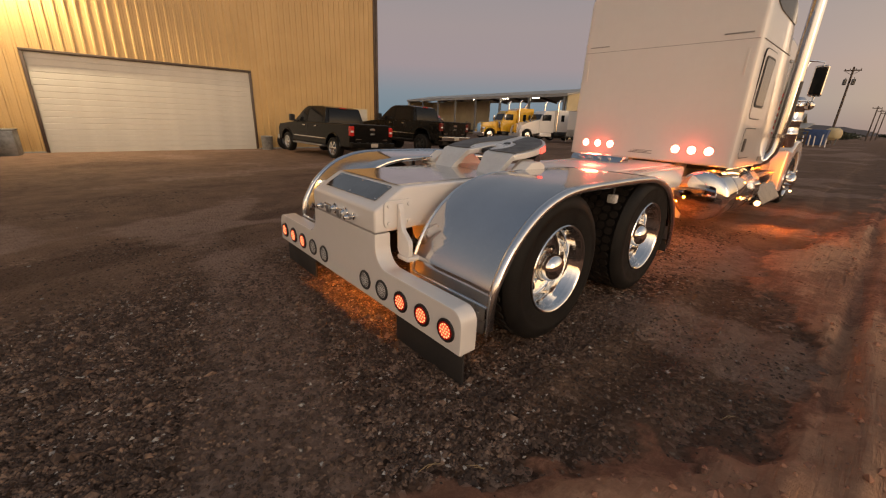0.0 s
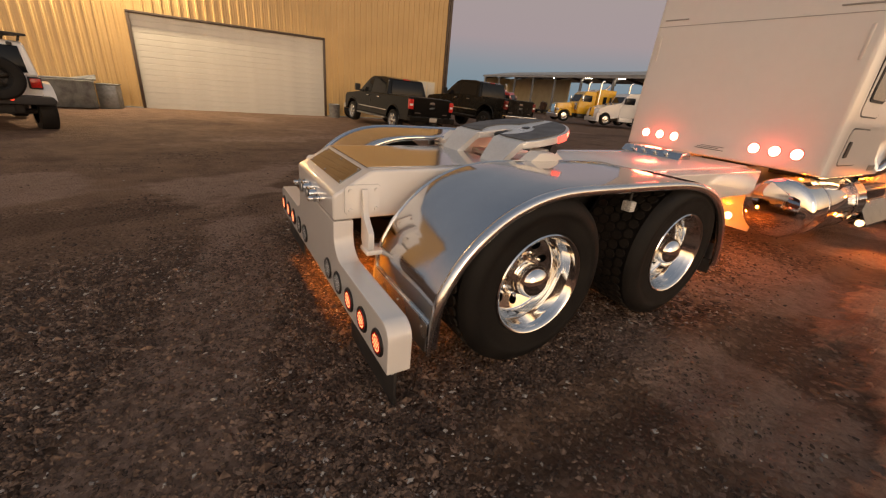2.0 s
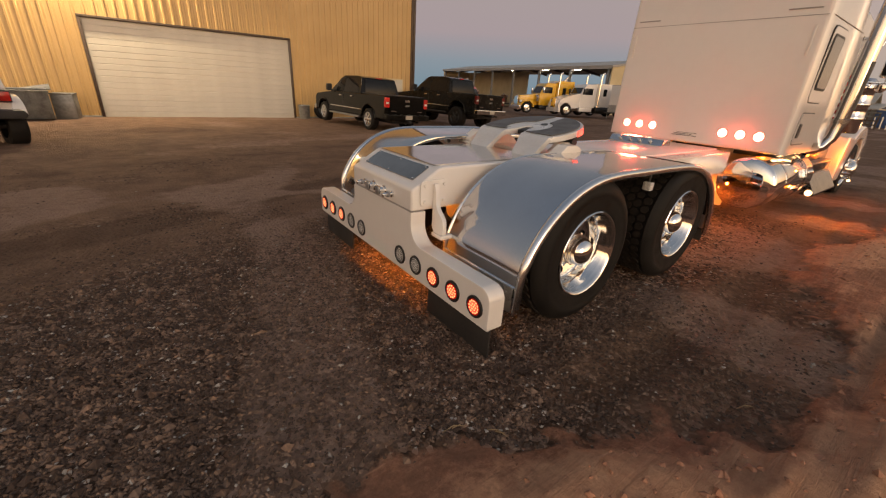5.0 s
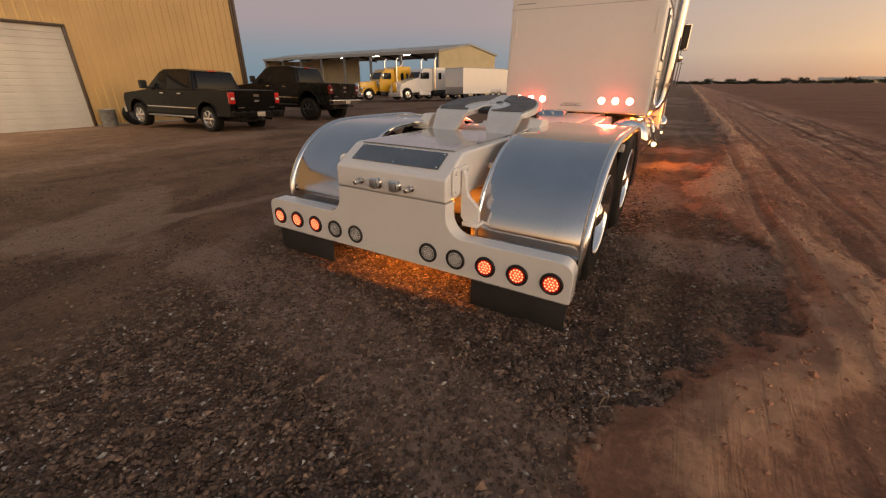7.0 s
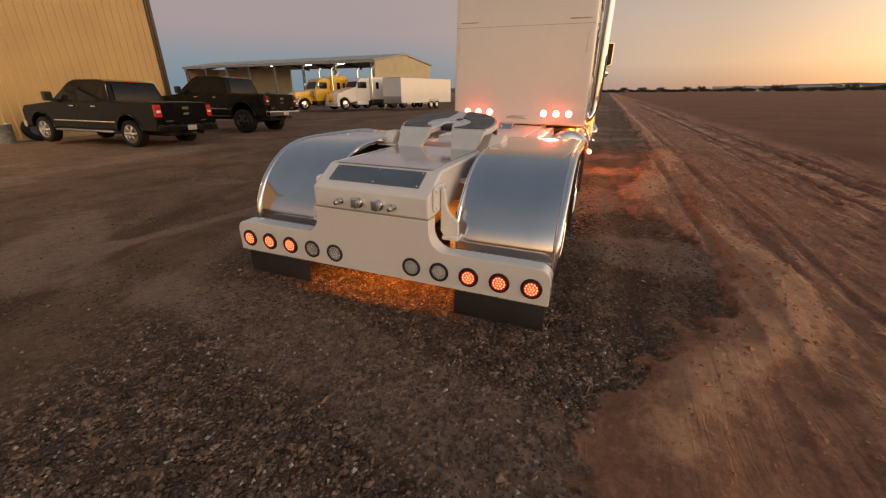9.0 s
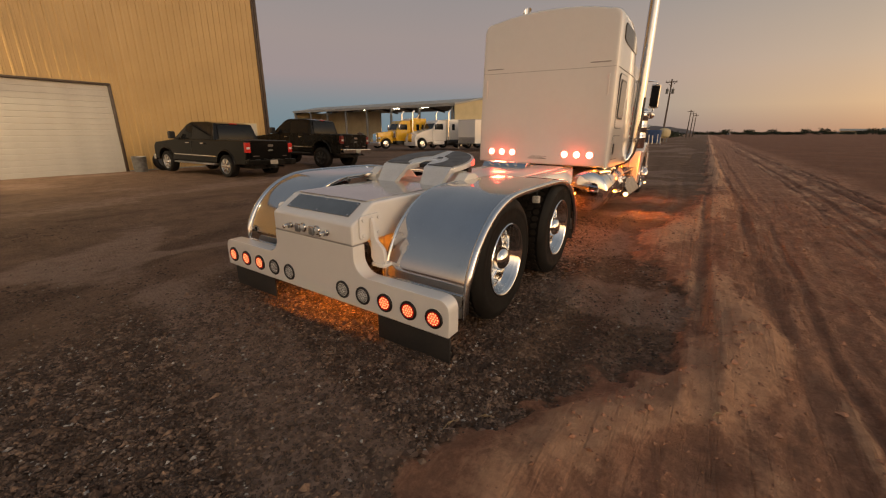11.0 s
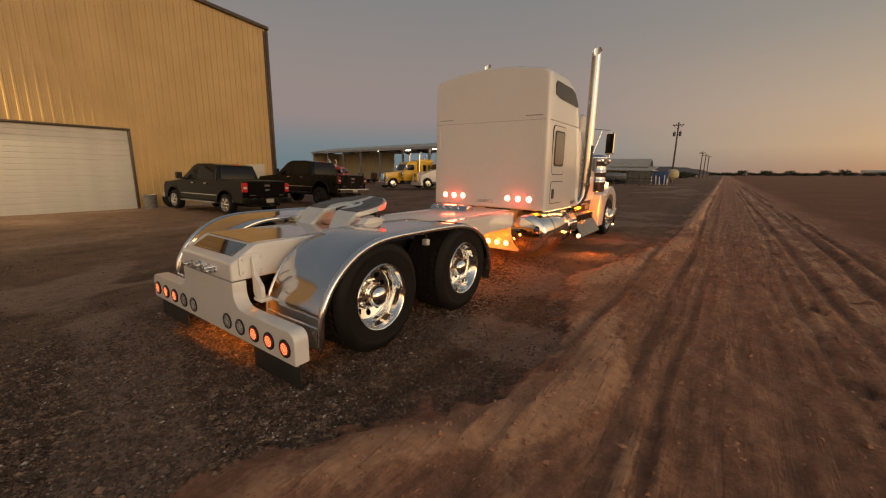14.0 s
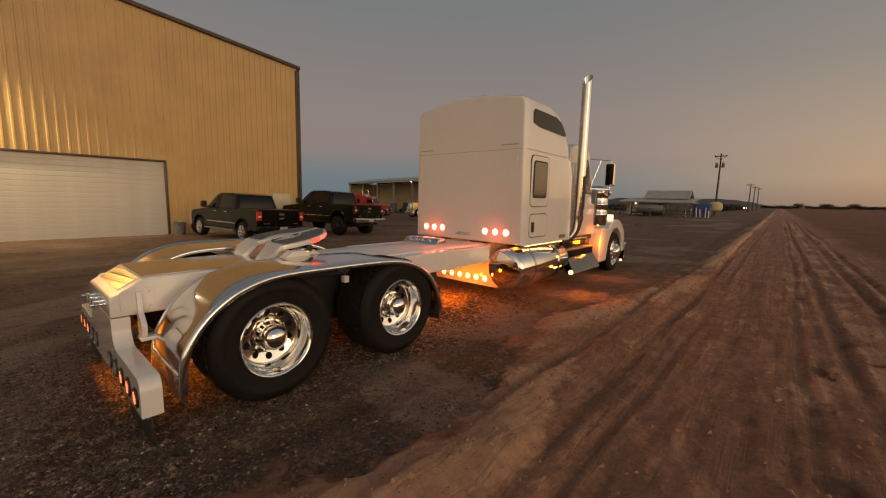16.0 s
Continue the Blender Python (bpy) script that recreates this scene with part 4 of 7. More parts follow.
# wheels
def wide_wheel(parent, x, y, s, z=0.49):
    """A wide single tyre on a deep polished disc; s: the side that it faces."""
    place = pose(x, y, z) @ (ALONG_X if s > 0 else Matrix.Rotation(radians(-90), 4, "Y"))
    hub = place @ Matrix.Diagonal((0.93, 0.93, 1, 1))
    w, R = 0.445, 0.488
    tyre = [(0.277, 0.0), (0.286, 0.012), (0.305, 0.015), (0.33, 0.016), (0.36, 0.022), (0.385, 0.020), (0.392, 0.024), (0.42, 0.018), (0.45, 0.004), (0.472, -0.016), (0.482, -0.035)]
    tread_edge = [(0.478, -0.04), (0.478, -w + 0.04)]
    tyre = tyre + tread_edge + [(0.482, -w + 0.035), (0.45, -w - 0.004), (0.36, -w - 0.022), (0.277, -w)]
    t = part("tyre", lathe(tyre, 72, place), RUBBER, parent, "black wide-base tyre", 1.0)
    blocks = bmesh.new()
    rows = 5
    for r in range(rows):
        h = -0.05 - (w - 0.1) * (r + 0.5) / rows
        for k in range(46):
            a0 = 2 * math.pi * (k + (0.5 if r % 2 else 0)) / 46
            half, hw = math.pi / 46 * 0.8, (w - 0.1) / rows * 0.43
            shape = [(-half, -hw * 0.5), (-half * 0.4, -hw), (half * 0.4, -hw), (half, -hw * 0.5), (half, hw * 0.5), (half * 0.4, hw), (-half * 0.4, hw), (-half, hw * 0.5)]
            top = [blocks.verts.new(place @ Vector((R * math.cos(a0 + a), R * math.sin(a0 + a), h + q))) for a, q in shape]
            low = [blocks.verts.new(place @ Vector((0.476 * math.cos(a0 + a), 0.476 * math.sin(a0 + a), h + q))) for a, q in shape]
            blocks.faces.new(top)
            for i in range(8):
                blocks.faces.new((top[i], low[i], low[(i + 1) % 8], top[(i + 1) % 8]))
    bmesh.ops.recalc_face_normals(blocks, faces=blocks.faces)
    tagged(part("tread", blocks, TREAD, parent, smooth=0), kind="stuff")
    part("rim", lathe([(0.289, -0.03), (0.302, 0.008), (0.308, 0.016), (0.302, 0.022), (0.292, 0.018), (0.284, 0.0), (0.276, -0.018), (0.27, -0.026), (0.266, -0.06), (0.258, -0.068), (0.255, -0.105), (0.25, -0.13),
                             (0.245, -0.144), (0.238, -0.147)], 72, hub), WHEEL_ALLOY, parent, "polished deep-dish aluminium rim", 0.9)
    # disc with ten round holes
    disc = bmesh.new()

    def loop(cx, cy, r, count, h):
        return [disc.verts.new((cx + r * math.cos(2 * math.pi * i / count), cy + r * math.sin(2 * math.pi * i / count), h)) for i in range(count)]

    def joined(ring):
        return [disc.edges.new((ring[i], ring[(i + 1) % len(ring)])) for i in range(len(ring))]

    holes = [loop(0.19 * math.cos(0.2 * math.pi * k), 0.19 * math.sin(0.2 * math.pi * k), 0.0285, 20, -0.158) for k in range(10)]
    edges = joined(loop(0, 0, 0.243, 80, -0.158)) + joined(loop(0, 0, 0.14, 60, -0.158))
    for ring in holes:
        edges += joined(ring)
    bmesh.ops.triangle_fill(disc, use_beauty=True, edges=edges)
    for ring in holes:
        c = sum((v.co for v in ring), Vector()) / len(ring)
        deep = [disc.verts.new(c + (v.co - c) * 0.93 + Vector((0, 0, -0.022))) for v in ring]
        for i in range(len(ring)):
            j = (i + 1) % len(ring)
            disc.faces.new((ring[i], ring[j], deep[j], deep[i]))
    for v in disc.verts:
        v.co.z += 0.012 - 0.036 * (0.243 - math.hypot(v.co.x, v.co.y)) / 0.103
    bmesh.ops.recalc_face_normals(disc, faces=disc.faces)
    disc.transform(hub)
    part("wheel_disc", disc, WHEEL_ALLOY, parent, "polished wheel disc with round holes", 0.5)
    part("hub_ring", lathe([(0.15, -0.195), (0.149, -0.16), (0.147, -0.15), (0.14, -0.138), (0.124, -0.134), (0.118, -0.122), (0.113, -0.09), (0.1, -0.088)], 48, hub), WHEEL_ALLOY, parent)
    part("hub_cap", lathe([(0.104, -0.1), (0.104, -0.055), (0.098, -0.024), (0.08, 0.0), (0.053, 0.016), (0.025, 0.023), (0, 0.025)], 40, hub), CHROME, parent, "domed chrome hub cap", 0.9)
    part("brake_drum", lathe([(0.05, -0.3), (0.24, -0.3), (0.238, -0.215), (0.0, -0.215)], 32, hub), BLACK_PLASTIC, parent)
    for k in range(10):
        a = 2 * math.pi * (k + 0.5) / 10
        part("wheel_nut", lathe([(0, 0.026), (0.009, 0.023), (0.012, 0.01), (0.014, 0)], 6, hub @ pose(0.133 * math.cos(a), 0.133 * math.sin(a), -0.137)), CHROME, parent)


for s in (-1, 1):
    for y in (0.86, 2.13):
        wh = part("wheel", lathe([(0.2, -0.43), (0.27, -0.42), (0.27, -0.2), (0.2, -0.2)], 32, pose(s * 1.19, y, 0.49) @ (ALONG_X if s > 0 else Matrix.Rotation(radians(-90), 4, "Y"))), BLACK_PLASTIC, semi)
        wide_wheel(wh, s * 1.185, y, s)

# fifth wheel: a round plate with a slot to the rear, dark wear pads and two ramps
FW = pose(0.0, 1.5, 1.14, 10.0)


def crescent(side):
    """A dark wear pad: the disc's half less the throat ring and the band that runs to the front rim."""
    pts = arc(0, 0, 0.432, -24, 83, 22) + arc(0.02, 0.0, 0.19, 72, -62, 14) + [(0.2, -0.18)]
    return prism([(side * x, y) for x, y in pts], "z", 0.001, 0.009, 0.002)


# a round plate with a throat to the rear, and two broad ramps that fall away from it
throat = [(0.1, -0.205), (0.07, -0.12), *arc(0, -0.03, 0.055, -25, 205, 10), (-0.07, -0.12), (-0.1, -0.205)]
plate_poly = arc(0, 0, 0.458, -26.5, 206.5, 52) + throat[::-1]
b = prism(plate_poly, "z", -0.05, 0.0, 0.008, 3)
for q in (-1, 1):
    low, high = [], []
    for x0, x1, y, z in ((0.1, 0.412, -0.2045, 0.0), (0.105, 0.405, -0.225, -0.008), (0.15, 0.375, -0.37, -0.115), (0.165, 0.36, -0.395, -0.145)):
        high.append([(q * x0, y, z), (q * x1, y, z)])
        low.append([(q * x0, y + 0.012, z - 0.04), (q * x1, y + 0.012, z - 0.04)])
    ramp = bmesh.new()
    hv, lv = [[ramp.verts.new(p) for p in r] for r in high], [[ramp.verts.new(p) for p in r] for r in low]
    for rows in (hv, lv):
        for p, r in zip(rows, rows[1:]):
            ramp.faces.new((p[0], p[1], r[1], r[0]))
    for p, r, pl, rl in zip(hv, hv[1:], lv, lv[1:]):
        for k in (0, 1):
            ramp.faces.new((p[k], r[k], rl[k], pl[k]))
    ramp.faces.new((hv[0][0], hv[0][1], lv[0][1], lv[0][0])), ramp.faces.new((hv[-1][0], hv[-1][1], lv[-1][1], lv[-1][0]))
    bmesh.ops.recalc_face_normals(ramp, faces=ramp.faces)
    merged(b, ramp)
b.transform(FW)
fw = part("fifth_wheel", b, SATIN_STEEL, semi, "chromed fifth wheel plate with dark wear pads")
for s in (-1, 1):
    b = crescent(s)
    b.transform(FW)
    part("wear_pad", b, PLATE_GREY, fw, "dark grey wear pad")
    part("pivot_stand", prism([(1.25, 0.9), (1.8, 0.9), (1.68, 1.0), (1.58, 1.06), (1.46, 1.06), (1.38, 1.0)], "x", s * 0.34, s * 0.44, 0.012), CREAM_PAINT, fw, "white pivot stand")
    part("pivot_pin", lathe([(0, 0.03), (0.03, 0.028), (0.035, 0)], 16, pose(s * 0.44, 1.52, 1.02) @ (ALONG_X if s > 0 else Matrix.Rotation(radians(-90), 4, "Y"))), CHROME, fw)
for s in (-1, 1):
    part("side_block", prism([(1.22, 0.952), (1.5, 0.952), (1.5, 1.03), (1.44, 1.06), (1.32, 1.06), (1.22, 0.99)], "x", s * 0.465, s * 0.575, 0.01), CREAM_PAINT, fw, "white side block")
    part("side_tab", box(min(s * 0.44, s * 0.62), max(s * 0.44, s * 0.62), 1.2, 1.52, 0.935, 0.952, 0.004), CREAM_PAINT, fw)
part("slide_rail", box(-0.46, -0.36, 1.0, 2.1, 0.89, 0.915, 0.005), CREAM_PAINT, fw)
part("slide_rail", box(0.36, 0.46, 1.0, 2.1, 0.89, 0.915, 0.005), CREAM_PAINT, fw)
part("cross_bar", box(-0.46, 0.46, 1.42, 1.62, 0.915, 0.95, 0.008), CREAM_PAINT, fw)
jaw = box(-0.05, 0.05, -0.1, 0.02, -0.05, -0.01, 0.01)
jaw.transform(FW)
part("lock_jaw", jaw, BLACK_PLASTIC, fw)
eye = prism(arc(0.06, 0.13, 0.032, 0, 360, 16)[:-1], "z", 0.001, 0.005)
eye.transform(FW)
part("grease_slot", eye, BLACK_PLASTIC, fw)
knob = tube([FW @ Vector(p) for p in ((0.3, 0.05, -0.09), (0.45, 0.05, -0.09))], 0.035, 16)
part("release_knob", knob, BLACK_PLASTIC, fw)
strip = prism(arc(0, 0, 0.47, 10, 24, 6) + arc(0, 0, 0.455, 24, 10, 6), "z", -0.05, -0.004, 0.003)
strip.transform(FW)
part("marker_strip", strip, LED_STRIP, fw, "lit red marker strip")

# connector box on the deck in front of the sleeper
conn = part("connector_box", prism([(3.86, 0.895), (3.92, 0.965), (4.06, 0.975), (4.1, 0.895)], "x", -0.62, 0.1, 0.006), STAINLESS, semi, "stainless connector box with couplings")
for k in range(4):
    part("coupling", lathe([(0.018, 0), (0.018, 0.03), (0.026, 0.034), (0.026, 0.05), (0, 0.052)], 12, pose(-0.48 + 0.14 * k, 3.9, 0.93) @ Matrix.Rotation(radians(55), 4, "X")), CHROME, semi)

# lamp panel across the frame behind the fuel tanks
panel = part("lamp_panel", prism([(-0.7, 0.62), (0.7, 0.62), (0.66, 0.17), (-0.66, 0.17)], "y", 4.73, 4.76, 0.006), WHITE_PAINT, semi, "white panel with a row of amber lamps")
for k in range(6):
    round_lamp(0.417 - 0.177 * k, 0.292, 4.728, "amber", semi, 0.055)

# sleeper: loft of side profiles, crowned roof falling forward


def sleeper_body():
    b = bmesh.new()
    secs = []
    ys = [4.66, 4.68, 4.72, 4.8, 4.95, 5.2, 5.5, 5.75, 5.95, 6.12, 6.28, 6.42, 6.5, 6.54]
    for y in ys:
        if y <= 5.5:
            top = 3.115 + (0.012 * (y - 4.66) / 0.84)
        else:
            f = [(5.5, 3.125), (5.75, 3.08), (5.95, 3.0), (6.12, 2.88), (6.28, 2.68), (6.42, 2.36), (6.5, 1.95), (6.54, 1.4)]
            top = next(h for q, h in f if abs(q - y) < 1e-6)
        inset = {4.66: 0.055, 4.68: 0.02, 4.72: 0.006}.get(y, 0.0)
        drop = {4.66: 0.05, 4.68: 0.018, 4.72: 0.005}.get(y, 0.0)
        half, crown, r = 1.105 - inset, 0.1 * min(1, (top - 0.9) / 2), 0.13
        tw = 0.975 if top > 2 else 1.0
        ring = [(-half, 0.9 + drop), (-half, 1.6), (-half * (1 + tw) / 2, 2.3), (-half * tw, max(top - r - 0.05, 1.0))]
        ring += [(-half * tw + r * (1 - math.cos(a)), top - drop - r + r * math.sin(a)) for a in [math.pi / 2 * k / 5 for k in range(1, 6)]]
        wide = half * tw - r
        ring += [(-wide + 2 * wide * k / 8, top - drop + crown * (1 - (2 * k / 8 - 1) ** 2)) for k in range(1, 8)]
        ring += [(half * tw - r * (1 - math.cos(a)), top - drop - r + r * math.sin(a)) for a in [math.pi / 2 * k / 5 for k in range(5, 0, -1)]]
        ring += [(half * tw, max(top - r - 0.05, 1.0)), (half * (1 + tw) / 2, 2.3), (half, 1.6), (half, 0.9 + drop)]
        ring = [(x, min(z, top + crown)) for x, z in ring]
        secs.append([b.verts.new((x, y, z)) for x, z in ring])
    n = len(secs[0])
    for p, q in zip(secs, secs[1:]):
        for i in range(n):
            b.faces.new((p[i], p[(i + 1) % n], q[(i + 1) % n], q[i]))
    b.faces.new(secs[0]), b.faces.new(secs[-1])
    bmesh.ops.recalc_face_normals(b, faces=b.faces)
    return b


shell = sleeper_body()
for v in shell.verts:
    v.co.y = 4.63 + (v.co.y - 4.66) * 0.94
sleeper = part("sleeper", shell, WHITE_PAINT, semi, "tall smooth white sleeper cab", 0.7)
part("roof_seam", box(-1.06, 1.06, 4.6275, 4.64, 2.343, 2.349), SEAM_GREY, sleeper, "thin roof joint")
for s in (-1, 1):
    part("seam_side", box(min(s * 1.09, s * 1.0985), max(s * 1.09, s * 1.0985), 4.7, 6.2, 2.343, 2.348), SEAM_GREY, sleeper)
    part("vent_slot", box(min(s * 0.7, s * 0.99), max(s * 0.7, s * 0.99), 4.622, 4.64, 2.408, 2.422, 0.003), SEAM_GREY, sleeper)
    part("vent_slot", box(min(s * 0.975, s * 1.0), max(s * 0.975, s * 1.0), 4.622, 4.64, 1.96, 2.25, 0.003), CREAM_PAINT, sleeper)
    for x in (0.84, 0.645, 0.45):
        round_lamp(s * x, 1.087, 4.632, "brake", semi, 0.062)
    # side hatch, window and toolbox door, drawn as raised panels with dark gaps
    for name, y0, y1, z0, z1, r, d, mt in (("hatch_gap", 4.835, 5.44, 1.49, 2.28, 0.09, 0.001, BLACK_PLASTIC), ("side_hatch", 4.848, 5.427, 1.503, 2.267, 0.08, 0.006, WHITE_PAINT),
                                           ("window_seal", 4.905, 5.36, 1.63, 2.2, 0.06, 0.014, BLACK_PLASTIC), ("side_window", 4.93, 5.335, 1.655, 2.175, 0.045, 0.018, WINDOW_GLASS),
                                           ("locker_gap", 4.85, 5.44, 1.015, 1.39, 0.07, 0.001, BLACK_PLASTIC), ("locker_door", 4.863, 5.427, 1.028, 1.377, 0.06, 0.006, WHITE_PAINT),
                                           ("locker_handle", 4.91, 4.995, 1.1, 1.26, 0.02, 0.016, BLACK_PLASTIC), ("step_vent", 5.95, 6.2, 0.95, 1.01, 0.01, 0.006, GREY_STUFF)):
        at = 1.105 if z0 < 1.5 else 1.1035
        part(name, prism(rounded(y0, y1, z0, z1, r), "x", s * (at - 0.06), s * (at + d)), mt, sleeper)
    roof_win = [(4.87, 2.74), (4.86, 2.9), (4.91, 2.95), (5.62, 2.94), (5.8, 2.89), (5.95, 2.78), (6.02, 2.71), (5.98, 2.68), (5.1, 2.7)]
    part("roof_window", prism(roof_win, "x", s * 1.02, s * 1.093, 0.006), DARK_GLASS, sleeper, "smoked upper side window")
part("badge", box(-0.16, 0.16, 4.625, 4.64, 1.0, 1.008, 0.002), GREY_STUFF, sleeper)
part("badge", box(-0.14, 0.1, 4.625, 4.64, 1.02, 1.026, 0.002), GREY_STUFF, sleeper)
part("badge", box(-0.1, 0.16, 4.625, 4.64, 1.038, 1.043, 0.002), GREY_STUFF, sleeper)
part("underbody", box(-0.95, 0.95, 5.3, 9.2, 0.8, 0.9, 0.02), BLACK_PLASTIC, semi)
part("sill_strip", box(0.97, 1.05, 4.74, 6.4, 0.885, 0.9, 0.004), BLACK_PLASTIC, semi)
for k in range(5):
    part("sill_lamp", box(0.98, 1.03, 4.95 + 0.28 * k, 5.15 + 0.28 * k, 0.868, 0.884, 0.004), LED_AMBER, semi, "lit amber sill lamp")

# fuel tanks, steps
for s in (-1, 1):
    tank = part("fuel_tank", lathe([(0, -0.03), (0.12, -0.025), (0.195, -0.016), (0.255, -0.004), (0.292, 0.01), (0.313, 0.03), (0.32, 0.055), (0.32, 1.66), (0.3, 1.69), (0, 1.7)], 64,
                                   pose(s * 0.87, 4.57, 0.53) @ Matrix.Rotation(radians(-90), 4, "X")), CHROME, semi, "polished round fuel tank", 0.9)
    for y in (5.0, 5.9):
        part("tank_strap", lathe([(0.321, -0.03), (0.3235, -0.028), (0.3235, 0.028), (0.321, 0.03)], 48, pose(s * 0.87, y, 0.53) @ Matrix.Rotation(radians(-90), 4, "X")), STAINLESS, tank)
    # two dark box steps with ribbed treads over a flared lower wing
    st = part("step_box", prism([(s * x, z) for x, z in ((0.62, 0.85), (0.99, 0.85), (1.0, 0.83), (1.0, 0.7), (1.08, 0.69), (1.085, 0.67), (1.085, 0.54), (1.1, 0.52), (1.1, 0.3), (0.62, 0.26))], "y", 6.36, 7.7, 0.008), STEP_DARK, semi, "dark stepped side step box")
    for z, x in ((0.85, 0.9), (0.69, 1.035)):
        tread = part("step_tread", box(min(s * (x - 0.1), s * (x + 0.06)), max(s * (x - 0.1), s * (x + 0.06)), 6.38, 7.66, z, z + 0.016, 0.004), BLACK_PLASTIC, st)
        part("tread_edge", box(min(s * (x + 0.052), s * (x + 0.068)), max(s * (x + 0.052), s * (x + 0.068)), 6.37, 7.67, z - 0.012, z + 0.02, 0.004), DULL_STEEL, tread, "bright steel step edge")
        for k in range(4):
            part("rib", box(min(s * (x - 0.08 + 0.034 * k), s * (x - 0.068 + 0.034 * k)), max(s * (x - 0.08 + 0.034 * k), s * (x - 0.068 + 0.034 * k)), 6.42, 7.62, z + 0.016, z + 0.022), DULL_STEEL, tread)
    part("step_wing", prism([(s * x, z) for x, z in ((1.09, 0.54), (1.11, 0.54), (1.26, 0.3), (1.265, 0.27), (1.25, 0.26), (1.1, 0.26), (1.1, 0.28), (1.235, 0.285))], "y", 6.36, 7.66, 0.004), WING_STEEL, st, "flared dull steel step wing")
round_lamp(1.2, 0.3, 6.352, "amber", semi, 0.05)
round_lamp(1.19, 0.22, 9.35, "amber", semi, 0.03)

# exhaust stacks with mitred tips
for s in (-1, 1):
    pts = [(s * 0.8, 6.3, 0.86), (s * 0.98, 6.4, 0.88), (s * 1.09, 6.5, 0.94), (s * 1.15, 6.56, 1.06), (s * 1.17, 6.585, 1.25), (s * 1.17, 6.59, 2.2), (s * 1.17, 6.59, 3.66)]
    b = tube(pts, [0.07, 0.07, 0.072, 0.074, 0.085, 0.085, 0.085], 28)
    top = max(v.co.z for v in b.verts)
    for v in b.verts:
        if v.co.z > top - 0.05:
            v.co.z += 0.09 + (v.co.y - 6.59) * 1.1
    for f in [f for f in b.faces if len(f.verts) > 8]:
        b.faces.remove(f)
    inner = tube([(s * 1.17, 6.59, 3.0), (s * 1.17, 6.59, 3.6)], 0.08, 20, cap=False)
    stack = part("exhaust_pipe", merged(b, inner), STAINLESS, semi, "tall polished exhaust stack with a mitred tip", 0.9)
    part("clamp", lathe([(0.086, -0.03), (0.095, -0.025), (0.095, 0.025), (0.086, 0.03)], 28, pose(s * 1.17, 6.585, 1.3)), STAINLESS, stack)
    part("heat_shield", tube([(s * 1.172, 6.6, 1.45), (s * 1.172, 6.6, 2.05)], 0.092, 24), BLACK_PLASTIC, stack, "dark lower stack shield")

